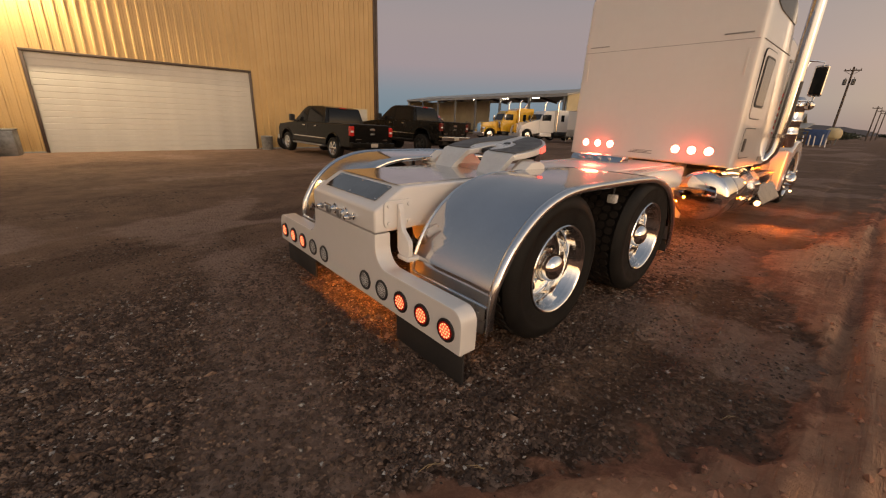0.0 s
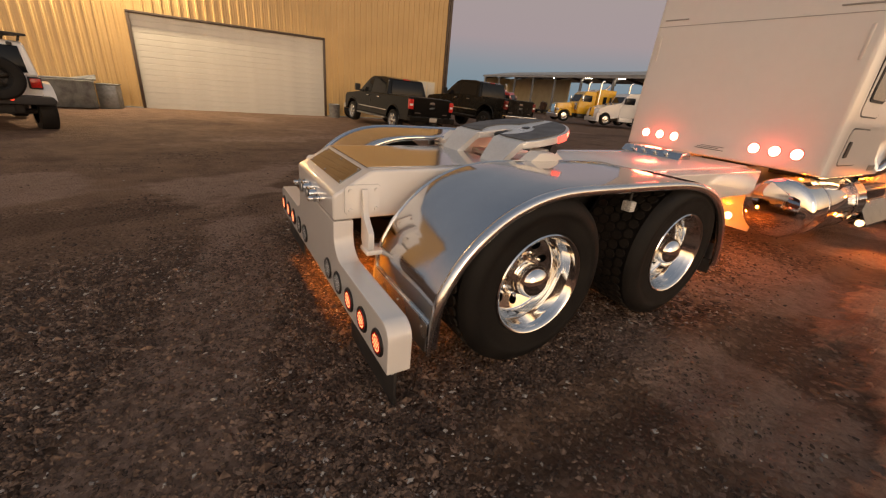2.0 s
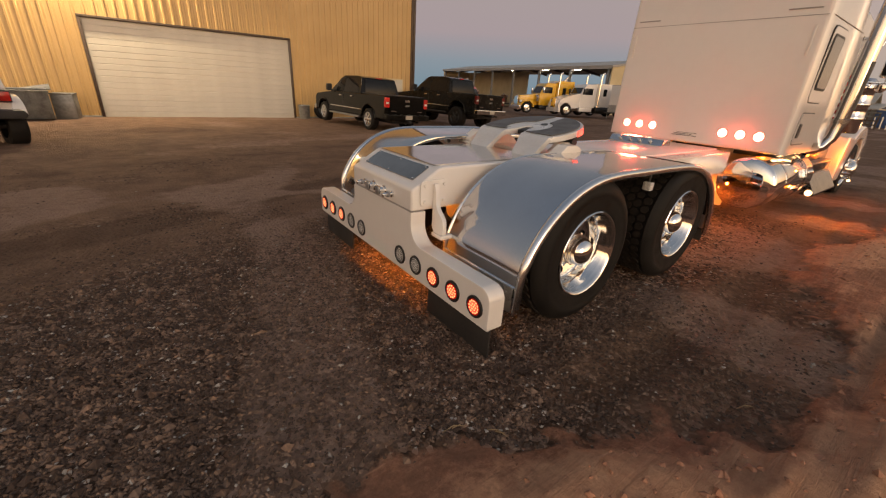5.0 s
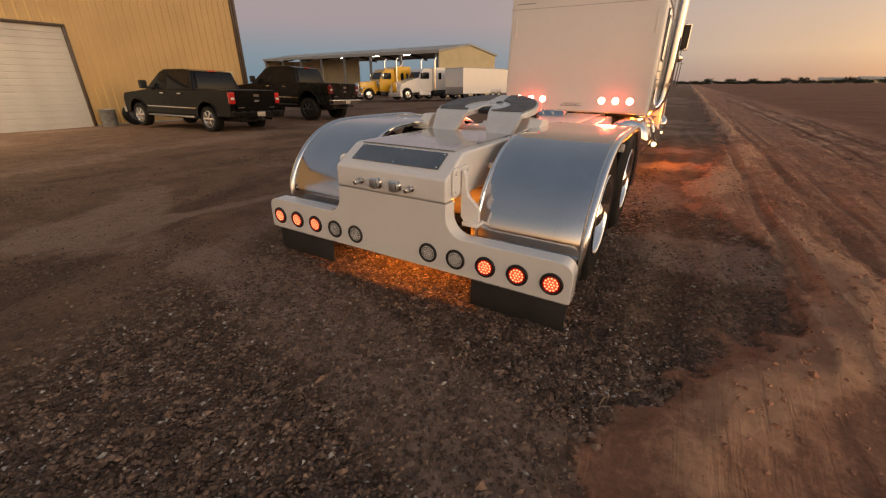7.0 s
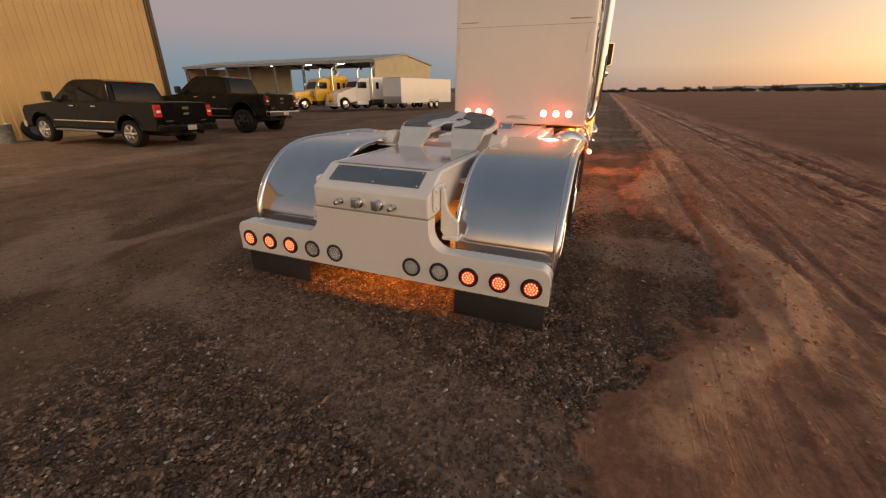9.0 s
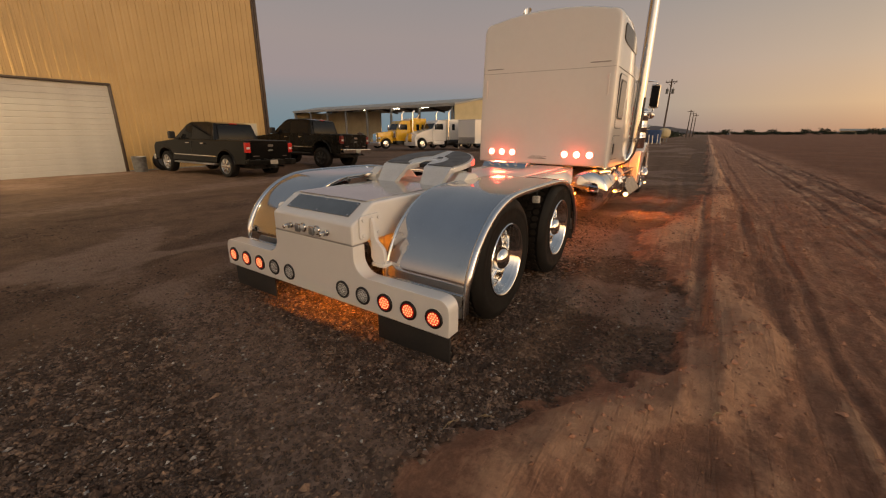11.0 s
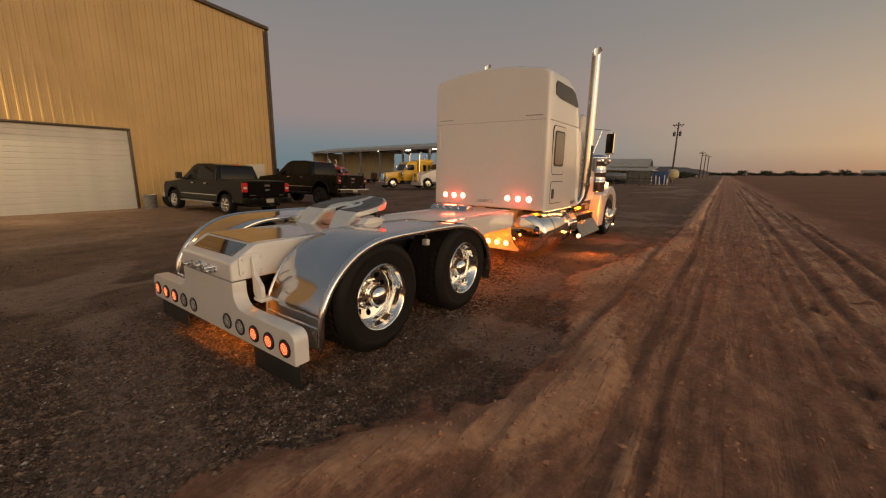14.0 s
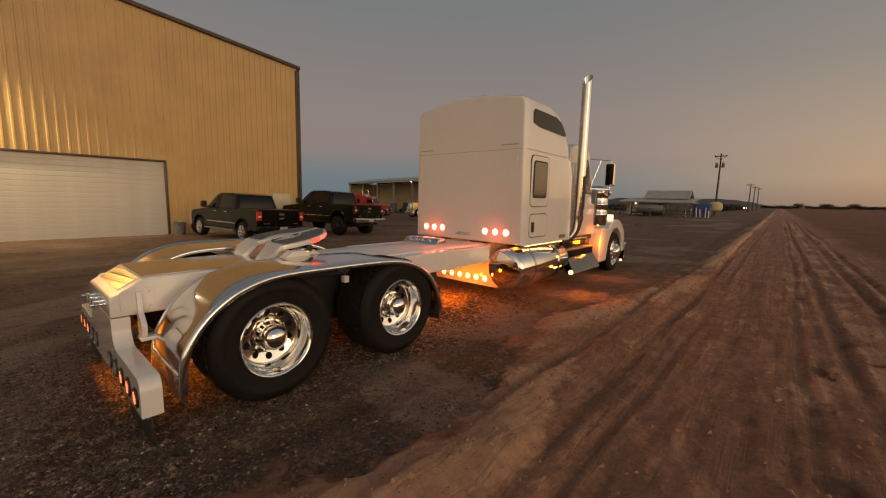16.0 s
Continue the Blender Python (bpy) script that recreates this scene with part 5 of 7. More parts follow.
# cab, hood and front wheels
cab_poly = [(6.56, 0.9), (6.56, 2.62), (6.8, 2.68), (7.45, 2.62), (7.72, 1.95), (7.75, 1.6), (8.05, 1.55), (8.1, 0.9)]
cab = part("cab", prism(cab_poly, "x", -0.98, 0.98, 0.05, 3), WHITE_PAINT, semi, "white day cab in front of the sleeper")
for s in (-1, 1):
    part("door_window", prism([(6.95, 1.75), (6.95, 2.4), (7.4, 2.42), (7.62, 1.95), (7.62, 1.75)], "x", s * 0.95, s * 0.988, 0.005), WINDOW_GLASS, cab)
    part("sleeper_skirt", prism([(6.5, 0.9), (6.5, 2.3), (6.62, 2.3), (6.62, 0.9)], "x", s * 0.96, s * 1.06, 0.01), WHITE_PAINT, cab)
    for k in range(7):
        part("marker_lamp", box(min(s * 1.075, s * 1.095), max(s * 1.075, s * 1.095), 6.57, 6.6, 1.3 + 0.09 * k, 1.35 + 0.09 * k, 0.005), TAIL_RED, semi)
    part("air_cleaner", lathe([(0, 0.0), (0.15, 0.0), (0.165, 0.02), (0.165, 0.14), (0.172, 0.15), (0.172, 0.2), (0.165, 0.21), (0.165, 0.32), (0.172, 0.33), (0.172, 0.36), (0.165, 0.37),
                                         (0.165, 0.5), (0.172, 0.52), (0.165, 0.6), (0.12, 0.65), (0, 0.66)], 36, pose(s * 0.98, 8.1, 1.1) @ Matrix.Diagonal((1.22, 1.22, 1.28, 1))), STAINLESS, semi, "chrome cowl air cleaner", 0.7)
    hood_f = [(7.92, 0.3), (7.9, 0.75), (7.98, 1.05), *[(8.95 - 0.72 * math.cos(a), 0.55 + 0.66 * math.sin(a)) for a in [math.pi * (0.25 + 0.6 * k / 10) for k in range(11)]], (9.62, 0.42), (9.5, 0.4)]
    hood_f += [(8.95 + 0.54 * math.cos(a), 0.46 + 0.54 * math.sin(a)) for a in [math.pi * k / 12 for k in range(13)]] + [(8.35, 0.3)]
    part("front_fender", prism(hood_f, "x", s * 0.72, s * 1.16, 0.03, 3), WHITE_PAINT, semi, "white front fender")
    tl = part("turn_lamp", prism(rounded(-0.055, 0.055, 0, 0.115, 0.018), "y", 9.0, 9.09, 0.01), LED_AMBER, semi, "lit amber fender lamp")
    tl.matrix_basis = pose(s * 1.03, -0.2, 1.195)
    part("lamp_foot", prism(rounded(-0.03, 0.03, -0.05, 0.004, 0.006), "y", 9.02, 9.07, 0.004), CHROME, tl)
    wh = part("wheel", lathe([(0.298, 0.0), (0.36, 0.02), (0.42, 0.012), (0.45, -0.02), (0.452, -0.26), (0.4, -0.29), (0.298, -0.28)], 56, pose(s * 1.13, 8.95, 0.455) @ (ALONG_X if s > 0 else Matrix.Rotation(radians(-90), 4, "Y"))), RUBBER, semi, "front wheel")
    m = pose(s * 1.13, 8.95, 0.455) @ (ALONG_X if s > 0 else Matrix.Rotation(radians(-90), 4, "Y"))
    part("rim", lathe([(0.3, 0.0), (0.305, 0.014), (0.285, 0.0), (0.27, -0.03), (0.22, -0.02), (0.15, 0.03), (0.14, 0.09), (0.1, 0.13), (0, 0.14)], 48, m), CHROME, wh, "chrome front rim", 0.7)
    for k in range(10):
        a = 2 * math.pi * k / 10
        part("nut_spike", lathe([(0, 0.1), (0.012, 0.05), (0.018, 0)], 8, m @ pose(0.17 * math.cos(a), 0.17 * math.sin(a), 0.01)), CHROME, wh)
        part("vent_hole", lathe([(0, 0.002), (0.025, 0.0)], 12, m @ pose(0.225 * math.cos(a + 0.3), 0.225 * math.sin(a + 0.3), -0.016)), BLACK_PLASTIC, wh)
    # west-coast mirror on its arms
    mir = part("mirror", prism(rounded(s * 1.26 - 0.09, s * 1.26 + 0.09, 1.93, 2.4, 0.03), "y", 7.86, 7.95, 0.012), CHROME, semi, "tall chrome mirror head on thin arms")
    part("mirror_glass", prism(rounded(s * 1.26 - 0.075, s * 1.26 + 0.075, 1.96, 2.37, 0.02), "y", 7.852, 7.862), DARK_GLASS, mir, "dark mirror glass")
    part("mirror_arm", tube([(s * 0.97, 7.55, 2.46), (s * 1.1, 7.75, 2.46), (s * 1.26, 7.92, 2.45), (s * 1.26, 7.92, 2.4)], 0.014, 8), CHROME, mir)
    part("mirror_arm", tube([(s * 0.97, 7.6, 1.86), (s * 1.26, 7.92, 1.86), (s * 1.26, 7.92, 1.93)], 0.014, 8), CHROME, mir)
    part("mirror_brace", tube([(s * 0.97, 7.6, 1.87), (s * 1.1, 7.78, 2.45)], 0.006, 6), CHROME, mir)
    part("round_mirror", lathe([(0, 0.0), (0.06, 0.004), (0.075, 0.02), (0.06, 0.05), (0, 0.06)], 24, pose(s * 1.24, 7.9, 1.79) @ BACK), CHROME, mir)
part("hood", prism([(8.05, 0.8), (8.05, 1.5), (8.6, 1.46), (9.7, 1.35), (9.85, 1.3), (9.85, 0.5), (9.6, 0.45)], "x", -0.62, 0.62, 0.06, 3), WHITE_PAINT, semi, "long white hood")
part("front_bumper", prism(rounded(-1.16, 1.16, 0.18, 0.62, 0.04), "y", 9.72, 9.86, 0.02), CHROME, semi, "chrome front bumper")

# ---- parked vehicles ----
def tapered(b, belt, top, share):
    for v in b.verts:
        if v.co.z > belt:
            v.co.x *= 1 - share * (v.co.z - belt) / (top - belt)
    return b


def car_wheel(parent, x, y, r, width, rim_mat, spokes=6):
    s = 1 if x > 0 else -1
    m = pose(x, y, r) @ (ALONG_X if s > 0 else Matrix.Rotation(radians(-90), 4, "Y"))
    q = r * (0.66 if rim_mat is CHROME else 0.6)
    w = part("wheel", lathe([(q, 0.0), (q * 1.12, 0.012), (r * 0.9, 0.006), (r * 0.985, -0.03), (r, -0.05), (r, -width + 0.05), (r * 0.95, -width + 0.01), (q, -width)], 36, m), RUBBER, parent, "black tyre")
    part("rim", lathe([(q * 1.02, 0.0), (q * 0.98, 0.008), (q * 0.9, -0.02), (q * 0.86, -0.08), (0, -0.09)], 32, m), DULL_STEEL if rim_mat is CHROME else BLACK_PLASTIC, w)
    for k in range(spokes):
        sp = prism([(-0.035, 0.03), (0.035, 0.03), (0.05, q * 0.92), (-0.05, q * 0.92)], "z", -0.04, 0.004, 0.006)
        sp.transform(m @ Matrix.Rotation(2 * math.pi * k / spokes, 4, "Z"))
        part("spoke", sp, rim_mat, w)
    part("hub_cap", lathe([(q * 0.28, -0.03), (q * 0.28, 0.012), (q * 0.2, 0.02), (0, 0.022)], 20, m), rim_mat, w)
    return w


def pickup(label, at, paint, lift, r, rim_mat, tall=0.0):
    """A crew-cab pick-up; its front looks to +y of its own place."""
    t = thing("pickup_truck", label, "pickup truck", at, "parked pickup trucks")
    L = lift
    arch = lambda c: [(c - math.cos(a) * (r + 0.09), L + 0.5 + math.sin(a) * (r + 0.06)) for a in [math.pi * k / 10 for k in range(11)]]  # noqa: E731
    low = [(-2.9, 0.5 + L), *arch(-1.75), *arch(2.15), (2.9, 0.5 + L), (3.02, 0.62 + L), (3.02, 1.0 + L), (2.9, 1.16 + L), (1.55, 1.3 + L), (-2.9, 1.34 + L), (-2.95, 1.2 + L)]
    part("body", tapered(prism(low, "x", -0.99, 0.99, 0.035, 3), 0.9 + L, 1.34 + L, 0.035), paint, t, smooth=0.7)
    top = 1.98 + L + tall
    cab_p = [(1.62, 1.27 + L), (0.78, top - 0.1), (0.5, top - 0.01), (-0.5, top), (-0.95, top - 0.06), (-1.12, 1.3 + L)]
    part("cab", tapered(prism(cab_p, "x", -0.95, 0.95, 0.05, 3), 1.25 + L, top, 0.2), paint, t, smooth=0.7)
    belt = 1.3 + L

    def glass(poly, s):
        b = prism(poly, "x", s * 0.935, s * 0.957, 0.004)
        return part("side_window", tapered(b, 1.25 + L, top, 0.2), DARK_GLASS, t, "dark tinted window")

    for s in (-1, 1):
        glass([(1.38, belt + 0.06), (0.75, top - 0.2), (0.34, top - 0.12), (0.34, belt + 0.06)], s)
        glass([(0.27, belt + 0.06), (0.27, top - 0.12), (-0.5, top - 0.12), (-0.82, top - 0.2), (-0.9, belt + 0.06)], s)
        mir = part("mirror", prism(rounded(min(s * 1.05, s * 1.27), max(s * 1.05, s * 1.27), belt + 0.02, belt + 0.3, 0.05), "y", 1.15, 1.29, 0.02), BLACK_PLASTIC, t)
        part("mirror_arm", box(min(s * 0.9, s * 1.08), max(s * 0.9, s * 1.08), 1.17, 1.25, belt + 0.02, belt + 0.08, 0.01), BLACK_PLASTIC, mir)
        lamp_b = part("tail_lamp", prism(rounded(min(s * 0.8, s * 0.985), max(s * 0.8, s * 0.985), 0.93 + L, 1.28 + L, 0.03), "y", -2.968, -2.86, 0.012), TAIL_RED if lift < 0.1 else DARK_TAIL, t, "red tail lamp")
        part("reverse_lens", box(min(s * 0.83, s * 0.96), max(s * 0.83, s * 0.96), -2.974, -2.96, 1.05 + L, 1.12 + L, 0.005), LENS_CLEAR, lamp_b)
        for y in (0.62, -0.35):
            part("door_handle", box(min(s * 0.985, s * 1.02), max(s * 0.985, s * 1.02), y - 0.2, y, belt - 0.13, belt - 0.09, 0.01), CHROME, t)
        part("door_gap", box(min(s * 0.99, s * 0.9915), max(s * 0.99, s * 0.9915), 0.295, 0.31, 0.62 + L, belt - 0.06), BLACK_PLASTIC, t)
        part("body_molding", box(min(s * 0.985, s * 1.0), max(s * 0.985, s * 1.0), -1.2, 1.55, 0.72 + L, 0.76 + L, 0.006), CHROME, t, "thin chrome side molding")
        part("running_board", box(min(s * 0.86, s * 1.06), max(s * 0.86, s * 1.06), -1.1, 1.5, 0.42 + L, 0.48 + L, 0.02), DULL_STEEL if paint is BLACK_PAINT else BLACK_PLASTIC, t)
        for yc in (-1.75, 2.15):
            flare = [(yc - math.cos(a) * (r + 0.1), L + 0.5 + math.sin(a) * (r + 0.07)) for a in [math.pi * k / 14 for k in range(15)]]
            part("wheel_arch", tube([(s * 0.985, y, z) for y, z in flare], 0.035, 8), paint, t)
            car_wheel(t, s * (1.0 if lift < 0.1 else 1.06), yc, r, 0.28 if lift < 0.1 else 0.34, rim_mat)
        part("head_lamp", box(min(s * 0.68, s * 0.95), max(s * 0.68, s * 0.95), 2.95, 3.03, 0.88 + L, 1.08 + L, 0.02), LENS_CLEAR, t)
    rear = tapered(prism([(-0.74, belt + 0.06), (0.74, belt + 0.06), (0.68, top - 0.12), (-0.68, top - 0.12)], "y", -1.13, -1.0, 0.01), 9, 10, 0)
    for v in rear.verts:
        v.co.y += (v.co.z - belt) * 0.22 - 0.01
    part("rear_window", rear, DARK_GLASS, t, "dark rear window")
    ws = prism([(-0.85, belt + 0.04), (0.85, belt + 0.04), (0.74, top - 0.12), (-0.74, top - 0.12)], "y", 1.5, 1.6, 0.01)
    for v in ws.verts:
        v.co.y -= (v.co.z - belt) * 1.3
    part("windscreen", ws, DARK_GLASS, t)
    part("roof_brake_lamp", box(-0.14, 0.14, -0.97, -0.9, top - 0.07, top - 0.035, 0.008), TAIL_RED, t)
    part("bed_cover", box(-0.9, 0.9, -2.8, -1.2, 1.335 + L, 1.365 + L, 0.01), BLACK_PLASTIC, t)
    gate = part("tailgate", prism(rounded(-0.79, 0.79, 0.72 + L, 1.35 + L, 0.03), "y", -2.975, -2.9, 0.012), paint, t)
    part("gate_handle", prism(rounded(-0.11, 0.11, 1.14 + L, 1.22 + L, 0.02), "y", -2.99, -2.97, 0.005), CHROME, gate)
    part("emblem", prism([(-0.11, 1.02 + L), (-0.04, 1.05 + L), (0.11, 1.05 + L), (0.1, 1.01 + L), (0.04, 0.985 + L), (-0.11, 0.985 + L)], "y", -2.985, -2.97), GREY_STUFF, gate)
    part("name_bar", box(-0.74, -0.5, -2.981, -2.97, 0.8 + L, 0.83 + L), CHROME, gate)
    part("name_bar", box(0.5, 0.7, -2.981, -2.97, 0.8 + L, 0.825 + L), CHROME, gate)
    bump = part("rear_bumper", prism(rounded(-1.0, 1.0, 0.5 + L, 0.7 + L, 0.04), "y", -3.12, -2.9, 0.03), BLACK_DUSTY if lift < 0.1 else CHROME, t, "rear step bumper")
    part("number_plate", box(-0.16, 0.16, -3.13, -3.115, 0.53 + L, 0.68 + L, 0.004), PLATE_PALE, bump)
    part("front_bumper", prism(rounded(-1.0, 1.0, 0.45 + L, 0.7 + L, 0.05), "y", 2.95, 3.12, 0.03), CHROME, t)
    part("grille", box(-0.65, 0.65, 2.98, 3.04, 0.76 + L, 1.1 + L, 0.02), CHROME, t)
    part("chassis", box(-0.5, 0.5, -2.7, 2.7, 0.34 + L * 0.8, 0.56 + L, 0.03), BLACK_PLASTIC, t)
    part("rear_axle", tube([(-0.8, -1.75, r), (0.8, -1.75, r)], 0.07, 10), BLACK_PLASTIC, t)
    part("exhaust_tip", tube([(0.55, -2.6, 0.42 + L), (0.6, -2.95, 0.4 + L)], 0.05, 12), CHROME, t)
    part("tow_hitch", box(-0.06, 0.06, -3.2, -2.7, 0.4 + L, 0.48 + L, 0.01), BLACK_PLASTIC, t)
    return t


pickup("black crew-cab pickup with chrome wheels, parked nose to the tan wall", pose(-13.96, 6.68, -0.375, 0, 1.6, 94.6), BLACK_PAINT, 0.0, 0.41, CHROME)
pickup("lifted dusty black pickup with black wheels, parked beside the building", pose(-14.47, 11.4, -0.385, 0, 1.6, 96), BLACK_DUSTY, 0.2, 0.475, BLACK_PLASTIC, 0.05)


def off_roader(at):
    t = thing("off_road_car", "white boxy off-road car with a rear spare wheel and roof rack", "car", at)
    low = [(-2.0, 0.62), (-1.98, 1.18), (1.9, 1.2), (2.0, 1.1), (2.0, 0.7), (1.95, 0.62), *[(1.45 + math.cos(a) * 0.5, 0.62 + math.sin(a) * 0.42) for a in [math.pi * k / 8 for k in range(9)]],
           *[(-1.5 + math.cos(a) * 0.5, 0.62 + math.sin(a) * 0.42) for a in [math.pi * k / 8 for k in range(9)]]]
    part("body", prism(low, "x", -0.78, 0.78, 0.03, 3), WHITE_PAINT, t)
    cab_p = [(-1.99, 1.17), (-1.88, 1.78), (-1.8, 1.83), (0.35, 1.84), (0.45, 1.8), (0.75, 1.17)]
    part("hard_top", tapered(prism(cab_p, "x", -0.775, 0.775, 0.04, 3), 1.17, 1.84, 0.14), WHITE_PAINT, t)
    for s in (-1, 1):
        for y0, y1 in ((-1.72, -1.12), (-1.02, -0.32), (-0.22, 0.52)):
            b = prism([(y0, 1.26), (y0 + 0.04, 1.72), (y1 - (0.18 if y1 > 0.4 else 0.02), 1.72), (y1, 1.26)], "x", s * 0.76, s * 0.782, 0.005)
            part("side_window", tapered(b, 1.17, 1.84, 0.14), DARK_GLASS, t)
        for y in (-1.5, 1.45):
            flare = [(y + math.cos(a) * 0.56, 0.62 + math.sin(a) * 0.46) for a in [math.pi * (0.05 + 0.9 * k / 10) for k in range(11)]]
            inner = [(y + math.cos(a) * 0.49, 0.62 + math.sin(a) * 0.4) for a in [math.pi * (0.05 + 0.9 * k / 10) for k in range(10, -1, -1)]]
            part("fender_flare", prism(flare + inner, "x", s * 0.76, s * 0.97, 0.012), WHITE_PAINT, t)
            car_wheel(t, s * 0.95, y, 0.43, 0.3, BLACK_PLASTIC, 5)
        lamp_b = part("tail_lamp", box(min(s * 0.58, s * 0.79), max(s * 0.58, s * 0.79), -2.06, -1.94, 0.93, 1.17, 0.02), BLACK_PLASTIC, t)
        part("lens", box(min(s * 0.6, s * 0.77), max(s * 0.6, s * 0.77), -2.07, -2.05, 0.96, 1.14, 0.01), TAIL_RED, lamp_b, "red lens")
        part("mirror", box(min(s * 0.86, s * 1.06), max(s * 0.86, s * 1.06), 0.45, 0.56, 1.22, 1.42, 0.03), BLACK_PLASTIC, t)
        part("brake_lamp", lathe([(0, 0.02), (0.035, 0.015), (0.04, 0)], 16, pose(s * 0.24, -2.23, 0.73) @ BACK), LED_RED, t, "small lit red lamp")
        part("rack_foot", tube([(s * 0.62, -1.7, 1.82), (s * 0.66, -1.7, 1.94)], 0.02, 6), BLACK_PLASTIC, t)
        part("rack_foot", tube([(s * 0.62, 0.0, 1.82), (s * 0.66, 0.0, 1.94)], 0.02, 6), BLACK_PLASTIC, t)
        part("hinge", box(min(s * 0.42, s * 0.5), max(s * 0.42, s * 0.5), -1.93, -1.87, 1.74, 1.8, 0.01), BLACK_PLASTIC, t)
    rw = prism([(-0.62, 1.24), (0.62, 1.24), (0.57, 1.74), (-0.57, 1.74)], "y", -2.0, -1.97, 0.005)
    for v in rw.verts:
        v.co.y += (v.co.z - 1.2) * 0.17
    part("rear_window", rw, DARK_GLASS, t, "dark rear window")
    part("roof_rack", prism(rounded(-0.74, 0.74, -1.95, 0.4, 0.05), "z", 1.94, 1.985, 0.01), BLACK_PLASTIC, t, "flat black roof rack")
    m = pose(0.1, -2.06, 1.12) @ BACK
    sp = part("spare_wheel", lathe([(0.22, 0.26), (0.26, 0.28), (0.38, 0.27), (0.42, 0.23), (0.425, 0.06), (0.38, 0.02), (0.2, 0.0)], 40, m), RUBBER, t, "black spare wheel")
    part("rim", lathe([(0.235, 0.26), (0.22, 0.22), (0.17, 0.12), (0.06, 0.12), (0.05, 0.16), (0, 0.16)], 32, m), BLACK_PLASTIC, sp)
    for k in range(5):
        spoke = prism([(-0.03, 0.05), (0.03, 0.05), (0.045, 0.21), (-0.045, 0.21)], "z", 0.13, 0.17, 0.006)
        spoke.transform(m @ Matrix.Rotation(2 * math.pi * k / 5, 4, "Z"))
        part("spoke", spoke, BLACK_DUSTY, sp)
    part("tailgate_gap", box(-0.6, -0.59, -2.004, -1.98, 0.66, 1.2), BLACK_PLASTIC, t)
    part("gate_handle", box(0.6, 0.7, -2.03, -1.98, 0.98, 1.08, 0.01), BLACK_PLASTIC, t)
    bump = part("rear_bumper", prism([(-0.88, 0.62), (0.88, 0.62), (0.94, 0.7), (0.88, 0.8), (-0.88, 0.8), (-0.94, 0.7)], "y", -2.23, -1.98, 0.03), BLACK_PLASTIC, t, "black steel bumper")
    part("number_plate", box(-0.66, -0.36, -2.245, -2.228, 0.64, 0.79, 0.004), PLATE_PALE, bump)
    part("chassis", box(-0.45, 0.45, -1.9, 1.9, 0.42, 0.64, 0.03), BLACK_PLASTIC, t)
    part("axle", tube([(-0.75, -1.5, 0.43), (0.75, -1.5, 0.43)], 0.06, 10), BLACK_PLASTIC, t)
    part("spare_tank", box(-0.3, 0.3, -1.95, -1.75, 0.4, 0.6, 0.05), BLACK_PLASTIC, t)
    part("hood", prism([(0.7, 1.17), (1.98, 1.14), (1.98, 1.0), (0.7, 1.0)], "x", -0.7, 0.7, 0.03), WHITE_PAINT, t)


off_roader(pose(-11.2, -4.92, -0.31, 0, 1.6, 113))


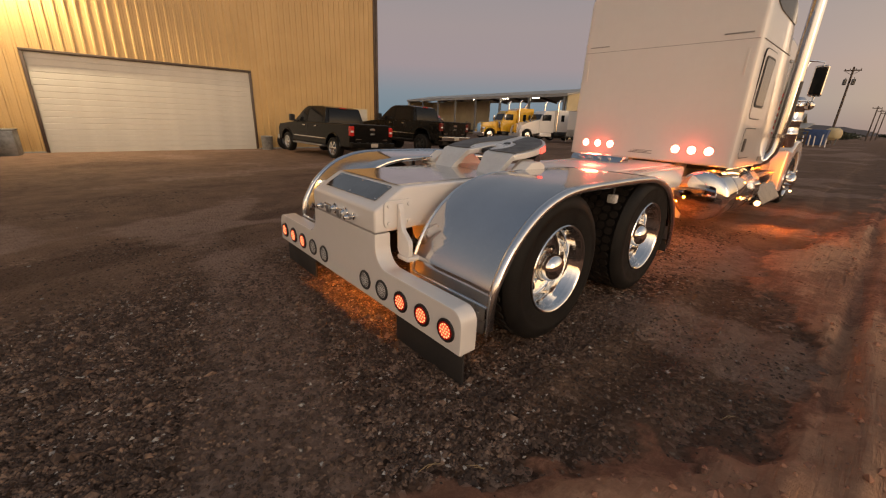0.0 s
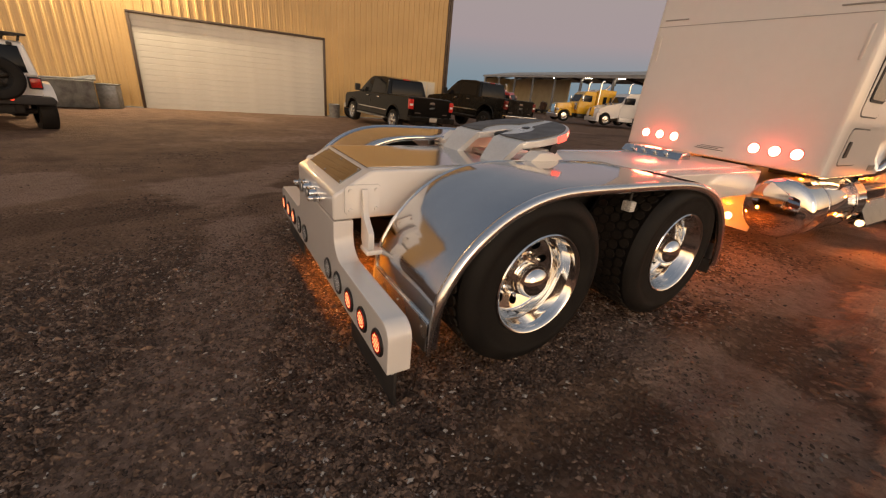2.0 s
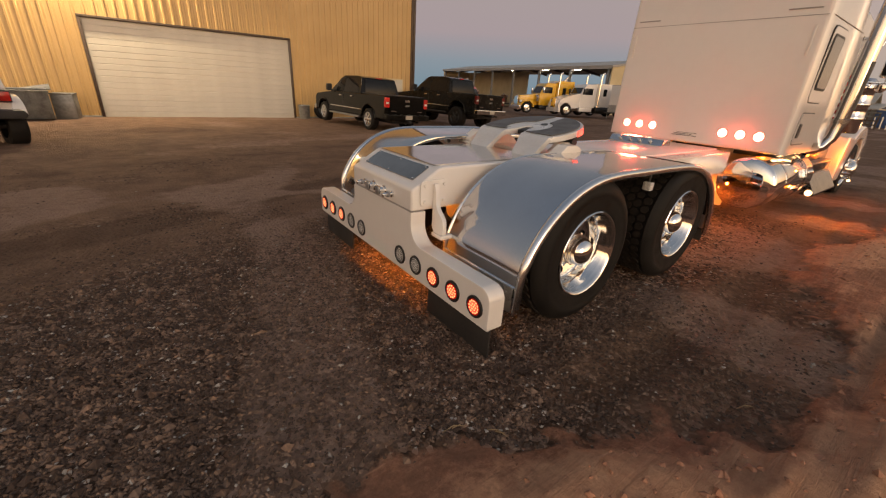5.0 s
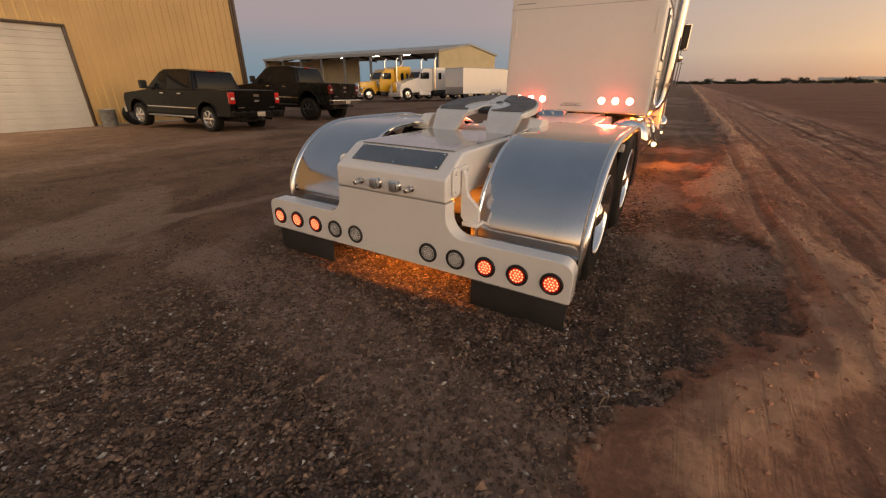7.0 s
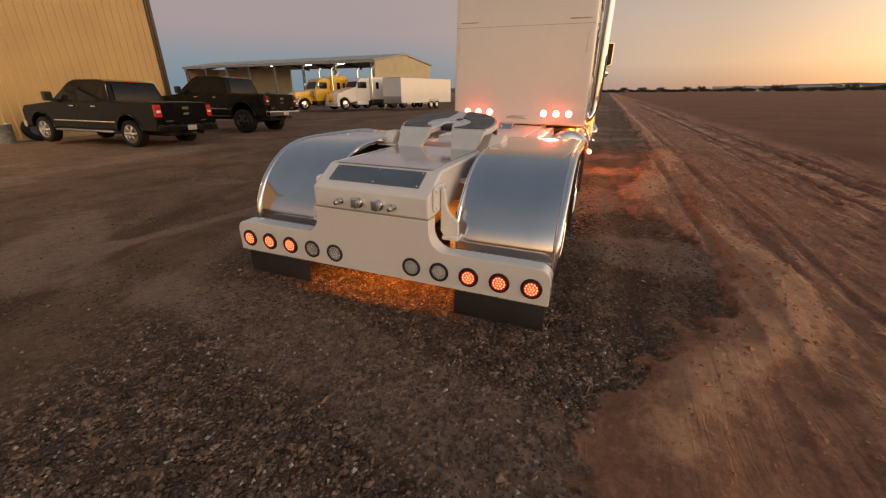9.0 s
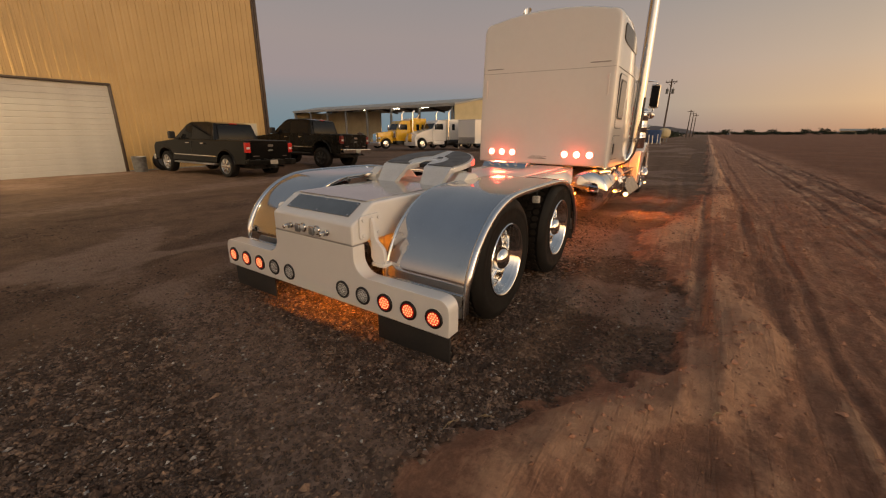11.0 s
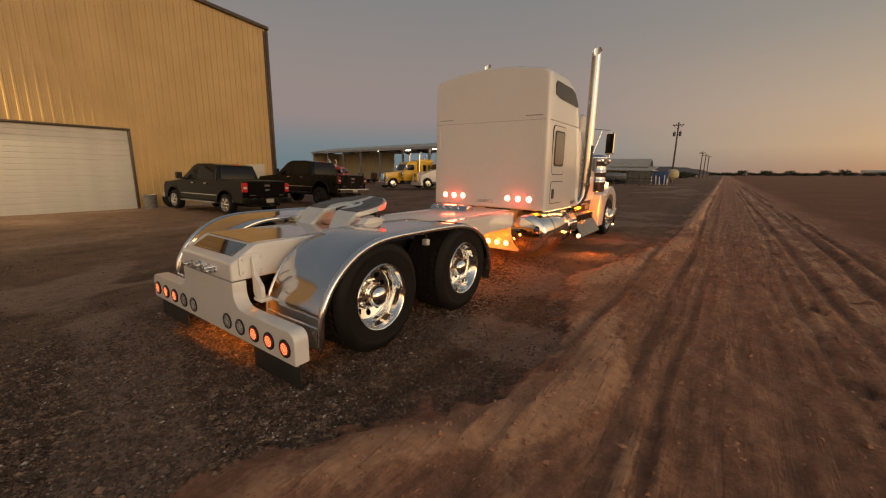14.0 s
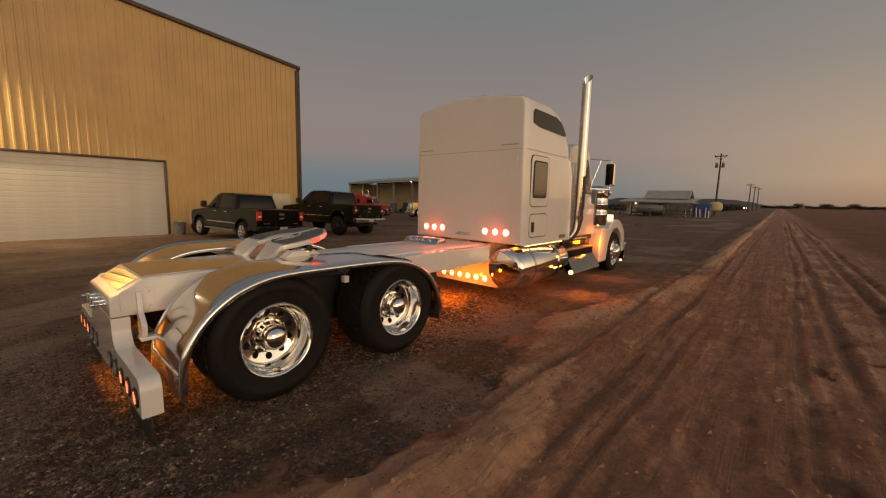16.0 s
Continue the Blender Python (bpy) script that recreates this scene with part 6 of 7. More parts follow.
def parked_semi(label, at, paint, sleeper_top, aero=False):
    t = thing("semi_truck", label, "truck", at, "semi trucks by the shed")
    if aero:
        hood = [(3.35, 0.45), (3.4, 0.9), (3.2, 1.35), (2.6, 1.6), (1.3, 1.95), (1.3, 0.7), (2.05, 0.6), *[(2.6 - 0.58 * math.cos(a), 0.5 + 0.58 * math.sin(a)) for a in [math.pi * k / 8 for k in range(9)]]]
    else:
        hood = [(3.2, 0.75), (3.25, 1.55), (1.3, 1.75), (1.3, 0.75)]
    part("hood", prism(hood, "x", -0.95 if aero else -0.6, 0.95 if aero else 0.6, 0.06, 3), paint, t)
    top = 2.75
    part("cab", prism([(1.35, 0.75), (1.35, 1.75), (0.95, 2.5), (0.7, top), (-0.3, top), (-0.3, 0.75)], "x", -1.0, 1.0, 0.06, 3), paint, t)
    part("sleeper", prism([(-0.32, 0.85), (-0.32, top), (0.35 if aero else -0.1, top), (-0.6, sleeper_top), (-2.15, sleeper_top), (-2.2, 0.85)], "x", -1.05, 1.05, 0.08, 3), paint, t)
    wsh = prism([(-0.85, 1.85), (0.85, 1.85), (0.8, 2.45), (-0.8, 2.45)], "y", 1.29, 1.33)
    for v in wsh.verts:
        v.co.y -= (v.co.z - 1.8) * 0.52 - 0.01
    part("windscreen", wsh, DARK_GLASS, t)
    part("grille", prism(rounded(-0.42, 0.42, 0.6, 1.45, 0.04), "y", 3.24 if not aero else 3.3, 3.33 if not aero else 3.42, 0.015), CHROME, t, "chrome grille")
    part("front_bumper", prism(rounded(-1.15, 1.15, 0.28, 0.65, 0.05), "y", 3.2, 3.45, 0.04), CHROME if not aero else paint, t)
    part("chassis", box(-0.45, 0.45, -5.0, 3.0, 0.6, 0.85, 0.02), BLACK_PLASTIC, t)
    for s in (-1, 1):
        part("side_window", prism([(1.05, 1.85), (0.85, 2.4), (0.1, 2.4), (0.1, 1.85)], "x", s * 0.96, s * 1.008, 0.004), DARK_GLASS, t)
        part("sleeper_window", prism(rounded(-1.3, -0.95, 1.8, 2.4, 0.05), "x", s * 1.0, s * 1.06), DARK_GLASS, t)
        st = tube([(s * 1.17, -0.45, 0.8), (s * 1.17, -0.45, 3.45), (s * 1.17, -0.53, 3.62), (s * 1.17, -0.68, 3.72)], 0.075, 14)
        part("exhaust_pipe", st, CHROME, t, "chrome exhaust stack")
        if not aero:
            fl = [(2.6 - 0.75 * math.cos(a), 0.5 + 0.68 * math.sin(a)) for a in [math.pi * (0.02 + 0.9 * k / 10) for k in range(11)]]
            il = [(2.6 - 0.6 * math.cos(a), 0.5 + 0.56 * math.sin(a)) for a in [math.pi * (0.02 + 0.9 * k / 10) for k in range(10, -1, -1)]]
            part("fender", prism(fl + il, "x", s * 0.6, s * 1.15, 0.02), paint, t)
            part("air_cleaner", lathe([(0, 0), (0.16, 0), (0.17, 0.5), (0.1, 0.58), (0, 0.58)], 20, pose(s * 0.8, 1.5, 1.1)), CHROME, t)
        part("fuel_tank", lathe([(0, 0), (0.28, 0.02), (0.3, 0.08), (0.3, 1.5), (0.27, 1.56), (0, 1.58)], 24, pose(s * 0.85, -1.9, 0.6) @ Matrix.Rotation(radians(-90), 4, "X")), CHROME if not aero else BLACK_PLASTIC, t)
        part("step", box(min(s * 0.75, s * 1.1), max(s * 0.75, s * 1.1), 0.0, 1.3, 0.4, 0.75, 0.03), paint if aero else BLACK_PLASTIC, t)
        part("head_lamp", box(min(s * 0.66, s * 0.96), max(s * 0.66, s * 0.96), 3.1, 3.3, 0.95, 1.13, 0.04), LENS_CLEAR, t)
        part("mirror", box(min(s * 1.15, s * 1.4), max(s * 1.15, s * 1.4), 1.1, 1.2, 1.85, 2.35, 0.03), BLACK_PLASTIC if aero else CHROME, t)
        part("mirror_arm", tube([(s * 0.95, 1.1, 1.9), (s * 1.28, 1.15, 1.9)], 0.02, 6), BLACK_PLASTIC, t)
        for y in (2.6, -3.0, -4.3):
            w = part("wheel", lathe([(0.3, 0.0), (0.42, 0.02), (0.49, -0.03), (0.49, -0.26), (0.4, -0.3), (0.3, -0.3)], 32, pose(s * 1.14, y, 0.49) @ (ALONG_X if s > 0 else Matrix.Rotation(radians(-90), 4, "Y"))), RUBBER, t)
            part("rim", lathe([(0.31, 0.0), (0.29, 0.01), (0.26, -0.06), (0.15, -0.05), (0.12, 0.06), (0, 0.08)], 28, pose(s * 1.14, y, 0.49) @ (ALONG_X if s > 0 else Matrix.Rotation(radians(-90), 4, "Y"))), CHROME, w)
    return t


yel = parked_semi("yellow long-nosed semi truck with chrome stacks, parked by the open shed", pose(-24.4, 31.3, -0.49, 0, 1.15, 157), YELLOW_PAINT, 3.0)
part("name_bar", box(-0.2, 0.2, 3.25, 3.262, 1.48, 1.53), CHROME, yel)
part("wind_horn", tube([(-0.4, -1.3, 3.0), (-0.4, -1.6, 3.3), (-0.4, -1.75, 3.5)], [0.12, 0.1, 0.02], 10), CHROME, yel)
parked_semi("white aerodynamic semi truck with twin stacks, parked by the open shed", pose(-20.9, 32.7, -0.42, 0, 1.15, 157), WHITE_PAINT, 2.85, True)
parked_semi("red semi truck parked at the open shed", pose(-42.0, 35.6, -1.13, 0, 1.15, -60), RED_PAINT, 3.1)

trailer = thing("cargo_trailer", "plain white enclosed cargo trailer with a grey front guard", "trailer", pose(-16.0, 35.3, -0.32, 0, 1.15, 162))
part("body", prism(rounded(-1.2, 1.2, 0.5, 2.72, 0.05), "y", -3.6, 3.6, 0.03), WHITE_PAINT, trailer, "white trailer body")
part("stone_guard", box(-1.19, 1.19, 3.6, 3.612, 0.52, 1.1), DULL_STEEL, trailer, "grey stone guard")
part("roof_edge", box(-1.215, 1.215, -3.62, 3.62, 2.66, 2.7, 0.008), DULL_STEEL, trailer)
part("floor_edge", box(-1.215, 1.215, -3.61, 3.61, 0.5, 0.56, 0.008), DULL_STEEL, trailer)
part("drawbar", prism([(-0.9, 3.5), (-0.07, 4.9), (0.07, 4.9), (0.9, 3.5)], "z", 0.42, 0.52, 0.01), BLACK_PLASTIC, trailer)
part("jack_foot", tube([(0, 4.6, 0.0), (0, 4.6, 0.9)], 0.04, 10), GALVANISED, trailer)
for s in (-1, 1):
    part("wheel_arch", prism([(-1.75, 0.5), (-1.6, 0.85), (-0.2, 0.85), (-0.05, 0.5)], "x", s * 1.19, s * 1.225, 0.01), DULL_STEEL, trailer)
    for y in (-1.35, -0.5):
        w = part("wheel", lathe([(0.2, 0.0), (0.3, 0.012), (0.35, -0.02), (0.35, -0.19), (0.2, -0.2)], 28, pose(s * 1.22, y, 0.35) @ (ALONG_X if s > 0 else Matrix.Rotation(radians(-90), 4, "Y"))), RUBBER, trailer)
        part("rim", lathe([(0.2, 0.0), (0.18, -0.03), (0.06, -0.03), (0, 0.01)], 24, pose(s * 1.22, y, 0.35) @ (ALONG_X if s > 0 else Matrix.Rotation(radians(-90), 4, "Y"))), WHITE_PAINT, w)

# ---- things along the tan wall ----
trash = thing("trash_can", "dented galvanised trash can beside the roll-up door", "trash can", pose(-18.3, 5.35, -0.505))
part("body", lathe([(0, 0.0), (0.24, 0.0), (0.245, 0.02), (0.27, 0.62), (0.285, 0.64), (0.27, 0.66), (0.255, 0.64), (0.23, 0.05), (0, 0.05)], 28), GALVANISED, trash)
for z in (0.2, 0.42):
    part("hoop", lathe([(0.25 + 0.03 * z, z - 0.012), (0.265 + 0.03 * z, z), (0.25 + 0.03 * z, z + 0.012)], 28), GALVANISED, trash)
loose = thing("loose_wheel", "loose truck wheel leaning against the tan wall", "wheel", pose(-18.2, 6.25, -0.51, 0, 0, 0))
m = pose(0, 0, 0.42) @ Matrix.Rotation(radians(78), 4, "Y")
part("tyre", lathe([(0.24, 0.1), (0.3, 0.13), (0.4, 0.11), (0.42, 0.06), (0.42, -0.06), (0.4, -0.11), (0.24, -0.1)], 40, m), RUBBER, loose)
part("rim", lathe([(0.245, 0.1), (0.22, 0.08), (0.2, 0.02), (0.1, 0.03), (0.09, 0.06), (0, 0.06)], 32, m), GREY_STUFF, loose)

# rusty stack of trailer frames
rack = thing("scrap_rack", "rusty steel trailer frames stacked against the tan wall", "scrap metal", pose(-17.0, -11.6, -0.47, 0, 0, 2))
for x in (-0.9, 0.9):
    part("long_beam", box(x - 0.06, x + 0.06, -4.2, 2.4, 0.05, 0.22, 0.01), RUST, rack)
for y in (-4.0, -2.6, -1.2, 0.2, 1.4, 2.3):
    part("post", box(0.82, 0.92, y - 0.05, y + 0.05, 0.0, 1.1, 0.01), RUST, rack)
    part("post", box(-0.92, -0.82, y - 0.05, y + 0.05, 0.0, 1.25, 0.01), RUST, rack)
    part("cross_beam", box(-0.95, 0.95, y - 0.04, y + 0.04, 0.22, 0.3, 0.008), RUST, rack)
for z, e in ((0.55, 2.4), (1.06, 2.4)):
    part("side_rail", box(0.84, 0.92, -4.2, e, z, z + 0.09, 0.01), RUST, rack)
part("side_rail", box(-0.92, -0.84, -4.2, 2.4, 1.18, 1.28, 0.01), RUST, rack)
brace = tube([(0.9, -4.0, 0.3), (0.9, -1.2, 1.05)], 0.05, 8)
part("brace", brace, RUST, rack)
part("brace", tube([(0.9, -1.2, 1.05), (0.9, 1.6, 0.3)], 0.05, 8), RUST, rack)
part("sheet", box(0.7, 0.74, -1.1, 1.3, 0.3, 0.78, 0.005), RUST, rack)
scrap_box = thing("steel_box", "low rusty steel box lying before the scrap", "box", pose(-15.4, -9.4, -0.43, 0, 0, 12))
part("shell", box(-0.3, 0.3, -0.55, 0.55, 0, 0.32, 0.02), RUST, scrap_box)
bins = thing("metal_bin", "grey steel bin with pipes beside the white off-road car", "bin", pose(-17.4, -4.6, -0.48, 0, 0, 8))
part("bin_body", prism([(-0.5, 0.05), (0.5, 0.05), (0.6, 0.95), (-0.6, 0.95)], "y", -0.9, 0.8, 0.02), GREY_STUFF, bins)
part("rim_bar", box(-0.63, 0.63, -0.92, 0.82, 0.92, 0.98, 0.01), GREY_STUFF, bins)
for k in range(4):
    part("pipe", tube([(-0.3 + 0.2 * k, -1.3, 0.7 + 0.1 * k), (-0.1 + 0.15 * k, 0.9, 1.15 - 0.04 * k)], 0.035, 8), GALVANISED, bins)
crate = thing("metal_crate", "grey metal crate standing against the tan wall", "crate", pose(-17.9, -3.45, -0.49, 0, 0, -6))
part("shell", box(-0.35, 0.35, -0.3, 0.3, 0, 0.85, 0.02), GALVANISED, crate)
part("lid", box(-0.37, 0.37, -0.32, 0.32, 0.85, 0.89, 0.01), GREY_STUFF, crate)

# ---- open shed beyond the yard ----
SX0, SX1, SY0, SY1, SE, SP, SB = -78.0, -27.5, 46.5, 59.0, 4.75, 5.85, -0.9
SHED_TURN = pose(SX1, SY0, 0, 0, 0, -12) @ pose(-SX1, -SY0, 0)
shed = thing("open_shed", "long open-sided metal shed with a cream gable end", "shed", SHED_TURN, kind="structure")
mid = (SY0 + SY1) / 2
part("roof", prism([(SY0 - 0.3, SE), (mid, SP), (SY1 + 0.3, SE), (SY1 + 0.3, SE + 0.22), (mid, SP + 0.22), (SY0 - 0.3, SE + 0.22)], "x", SX0, SX1 + 0.2), ROOF_METAL, shed, "grey metal roof", 0)
part("gable_wall", prism([(SY0, SB), (SY0, SE), (mid, SP), (SY1, SE), (SY1, SB)], "x", SX1 - 0.2, SX1), SHED_WALL, shed, "cream gable wall", 0)
part("partition", prism([(SY0 + 0.5, SB), (SY0 + 0.5, SE), (SY1, SE), (SY1, SB)], "x", SX1 - 0.5, SX1 - 0.22), SHED_DARK, shed, "", 0)
part("back_wall", box(SX0, SX0 + 24, SY1 - 6, SY1 - 5.8, SB - 0.6, SE), SHED_WALL, shed, "", 0)
part("end_wall", box(SX0, SX0 + 0.2, SY0, SY1, SB - 0.6, SE), SHED_WALL, shed, "", 0)
part("fascia", box(SX0, SX1 + 0.1, SY0 - 0.34, SY0 - 0.26, SE - 0.15, SE + 0.26), ROOF_METAL, shed, "", 0)
for k in range(8):
    x = SX1 - 0.6 - 7.0 * k
    part("post", box(x - 0.15, x + 0.15, SY0 - 0.1, SY0 + 0.2, SB - 1.2, SE, 0.01), GALVANISED, shed)
    part("truss", prism([(SY0, SE - 0.5), (SY0, SE), (mid, SP), (SY1, SE), (SY1, SE - 0.35), (mid, SP - 0.4)], "x", x - 0.08, x + 0.08), SHED_DARK, shed)
for x in (-34.5, -41.5, -50.0):
    tl = thing("strip_lamp", "bright strip lamp under the shed roof", "lamp", SHED_TURN, "shed lamps")
    part("housing", box(x - 0.8, x + 0.8, SY0 + 0.5, SY0 + 0.75, SE - 0.12, SE - 0.02, 0.01), GALVANISED, tl)
    part("tube", box(x - 0.75, x + 0.75, SY0 + 0.52, SY0 + 0.73, SE - 0.17, SE - 0.12, 0.02), LAMP_WHITE, tl, "glowing tube")
random.seed(5)
for k in range(9):
    x, y, h = -30.5 - 4.1 * k, SY0 + 1.5 + random.uniform(0, 3), random.uniform(0.8, 1.7)
    c = thing("machine_frame", "grey machine frame stored under the shed roof", "machinery", SHED_TURN @ pose(x, y, SB + 0.12 - 0.09 * k, 0, 0, random.uniform(-25, 25)), "machines under the shed")
    part("base", box(-1.2, 1.2, -0.7, 0.7, 0.25, 0.6, 0.05), GREY_STUFF if k % 3 else BLACK_PLASTIC, c)
    part("tower", box(-0.3 - 0.5 * (k % 2), 0.5, -0.5, 0.5, 0.6, h + 0.3, 0.06), GREY_STUFF if k % 2 else RUST, c)
    part("arm", tube([(-1.1, 0, 0.6), (-0.2, 0, h + 0.5), (0.9, 0.2, h)], 0.09, 8), GALVANISED, c)
    for sx in (-0.8, 0.8):
        part("wheel", lathe([(0, -0.12), (0.3, -0.12), (0.34, 0), (0.3, 0.12), (0, 0.12)], 18, pose(sx, -0.75, 0.34) @ BACK), RUBBER, c)
far_trailer = thing("box_trailer", "pale grey box trailer standing beyond the shed", "trailer", pose(-43, 68, -1.2, 0, 0, 90))
part("body", box(-1.3, 1.3, -7, 7, 1.1, 4.1, 0.04), GREY_STUFF, far_trailer)
part("landing_gear", box(-1.0, 1.0, 4.0, 4.3, 0.0, 1.1, 0.03), BLACK_PLASTIC, far_trailer)
part("axle_group", box(-1.1, 1.1, -6.0, -3.6, 0.0, 1.1, 0.2), RUBBER, far_trailer)

# ---- farmyard by the track: barn, fence, tank, blue bin, power poles ----
barn = thing("low_barn", "long low farm building with a pale metal roof", "barn", pose(-10.7, 70, -0.25, 0, 0, 0))
part("wall", box(-4.7, 4.6, -1.5, 5, 0, 2.2), SHED_WALL, barn, "", 0)
part("porch_roof", prism([(-4.2, 2.05), (3.0, 2.75), (3.0, 2.85), (-4.2, 2.17)], "x", -5.2, 5.0), ROOF_METAL, barn, "pale porch roof", 0)
part("upper_wall", prism([(0.5, 2.4), (0.5, 2.75), (2.6, 3.8), (4.7, 2.75), (4.7, 2.4)], "x", -2.3, 3.6), SHED_DARK, barn, "", 0)
part("upper_roof", prism([(0.1, 2.68), (2.6, 3.98), (5.1, 2.68), (5.1, 2.78), (2.6, 4.08), (0.1, 2.78)], "x", -2.6, 3.9), ROOF_METAL, barn, "pale gabled roof", 0)
for x in (-4.9, -3.2, -1.5, 0.2, 1.7, 4.8):
    part("porch_post", box(x - 0.08, x + 0.08, -4.0, -3.85, 0, 2.08), SHED_DARK, barn)
for k in range(6):
    part("siding_board", box(1.8, 4.72, -4.0 - 0.01 * (k % 2), -3.92, 0.02 + 0.335 * k, 0.345 + 0.335 * k, 0.01), GREY_STUFF, barn, "", 0)
part("doorway", box(-0.1, 1.6, -1.53, -1.48, 0, 1.9), BLACK_PLASTIC, barn)
part("white_door", box(-4.2, -3.5, -1.55, -1.49, 0, 1.9), WHITE_PAINT, barn)
part("porch_lamp", lathe([(0, 0.08), (0.07, 0.05), (0.07, 0)], 12, pose(-3.3, -1.55, 1.9) @ BACK), LAMP_WHITE, barn)
tankt = thing("tank_trailer", "grey tank trailer before the low barn", "trailer", pose(-10.8, 64.5, -0.22, 0, 0, 90))
part("tank", lathe([(0, -1.9), (0.5, -1.85), (0.6, -1.7), (0.6, 1.7), (0.5, 1.85), (0, 1.9)], 24, pose(0, 0, 1.05) @ Matrix.Rotation(radians(90), 4, "X")), GALVANISED, tankt)
part("frame", box(-0.6, 0.6, -2.0, 2.6, 0.35, 0.5, 0.02), BLACK_PLASTIC, tankt)
for y in (-0.6, 0.6):
    for s in (-1, 1):
        part("wheel", lathe([(0, -0.1), (0.3, -0.1), (0.35, 0), (0.3, 0.1), (0, 0.1)], 18, pose(s * 0.7, y, 0.35) @ ALONG_X), RUBBER, tankt)
fence = thing("pipe_fence", "dark pipe rail fence along the yard", "fence", pose(-9.0, 53.0, -0.2, 0, 0, -4))
for k in range(8):
    part("post", tube([(-7 + 1.55 * k, 0, 0), (-7 + 1.55 * k, 0, 1.25)], 0.05, 8), SHED_DARK, fence)
for z in (0.4, 0.8, 1.2):
    part("rail", tube([(-7, 0, z), (3.9, 0, z)], 0.035, 6), SHED_DARK, fence)
pen = thing("cattle_pen", "wooden and pipe cattle pen with a gate", "pen", pose(-6.0, 57.0, -0.13))
for k in range(5):
    part("post", box(-1.6 + 0.8 * k, -1.48 + 0.8 * k, -0.06, 0.06, 0, 1.9 if k % 2 else 1.6), WOOD_POLE, pen)
for z in (0.4, 0.8, 1.2, 1.55):
    part("board", box(-1.6, 1.75, -0.09, -0.06, z, z + 0.14), GREY_STUFF if z > 1 else WOOD_POLE, pen)
skip = thing("blue_bin", "large blue steel bin beside the power pole", "bin", pose(-5.4, 69.0, -0.1))
part("body", prism([(-1.5, 0.0), (1.5, 0.0), (1.7, 1.9), (-1.7, 1.9)], "y", -1, 1.2, 0.04), BLUE_TARP, skip)
rtank = thing("round_tank", "pale round tank on short legs beyond the fence", "tank", pose(-3.7, 74, -0.08))
part("tank", lathe([(0, 0.0), (0.5, 0.05), (0.85, 0.35), (0.95, 0.8), (0.85, 1.3), (0.5, 1.6), (0, 1.65)], 24, pose(0, 0, 0.6)), SHED_WALL, rtank)
for x, y in ((-0.5, -0.5), (0.5, -0.5), (0, 0.6)):
    part("leg", tube([(x, y, 0), (x, y, 0.9)], 0.06, 8), GALVANISED, rtank)
random.seed(9)
for k in range(6):
    x = -5.6 + 0.55 * k
    st = thing("marker_post", "white painted post by the farm track", "post", pose(x, 60 + random.uniform(-1, 2), -0.1), "white posts")
    part("post", tube([(0, 0, 0), (random.uniform(-0.1, 0.1), 0, random.uniform(0.9, 1.5))], 0.06, 8), WHITE_PAINT, st)


def power_pole(x, y, h, gear):
    p = thing("power_pole", "weathered wooden power pole with a crossarm", "power pole", pose(x, y, lean(x, y)), "power poles")
    part("pole", tube([(0, 0, 0), (0.03, 0, h * 0.5), (0.02, 0, h)], [0.17, 0.14, 0.11], 10), WOOD_POLE, p)
    part("crossarm", box(-0.9, 0.9, -0.07, 0.07, h - 0.55, h - 0.4, 0.01), WOOD_POLE, p)
    for k in (-0.8, -0.3, 0.3, 0.8):
        part("insulator", lathe([(0, 0.2), (0.05, 0.16), (0.06, 0.08), (0.03, 0)], 10, pose(k, 0, h - 0.4)), GREY_STUFF, p)
    if gear:
        for s in (-1, 1):
            c = part("transformer", lathe([(0, 0), (0.2, 0), (0.22, 0.05), (0.22, 0.7), (0.18, 0.78), (0, 0.8)], 18, pose(s * 0.45, -0.1, h - 2.4)), GREY_STUFF, p, "grey transformer can")
            part("bushing", tube([(s * 0.45, -0.1, h - 1.65), (s * 0.45, -0.1, h - 1.4)], 0.04, 8), GREY_STUFF, c)
        part("brace", tube([(-0.8, 0, h - 0.5), (0, 0, h - 1.1)], 0.03, 6), GREY_STUFF, p)
        part("brace", tube([(0.8, 0, h - 0.5), (0, 0, h - 1.1)], 0.03, 6), GREY_STUFF, p)
    return p


power_pole(-4.6, 82, 10.6, True)
power_pole(-3.4, 150, 8.5, False)
power_pole(-3.1, 168, 8.5, False)
power_pole(-2.75, 188, 8.6, False)


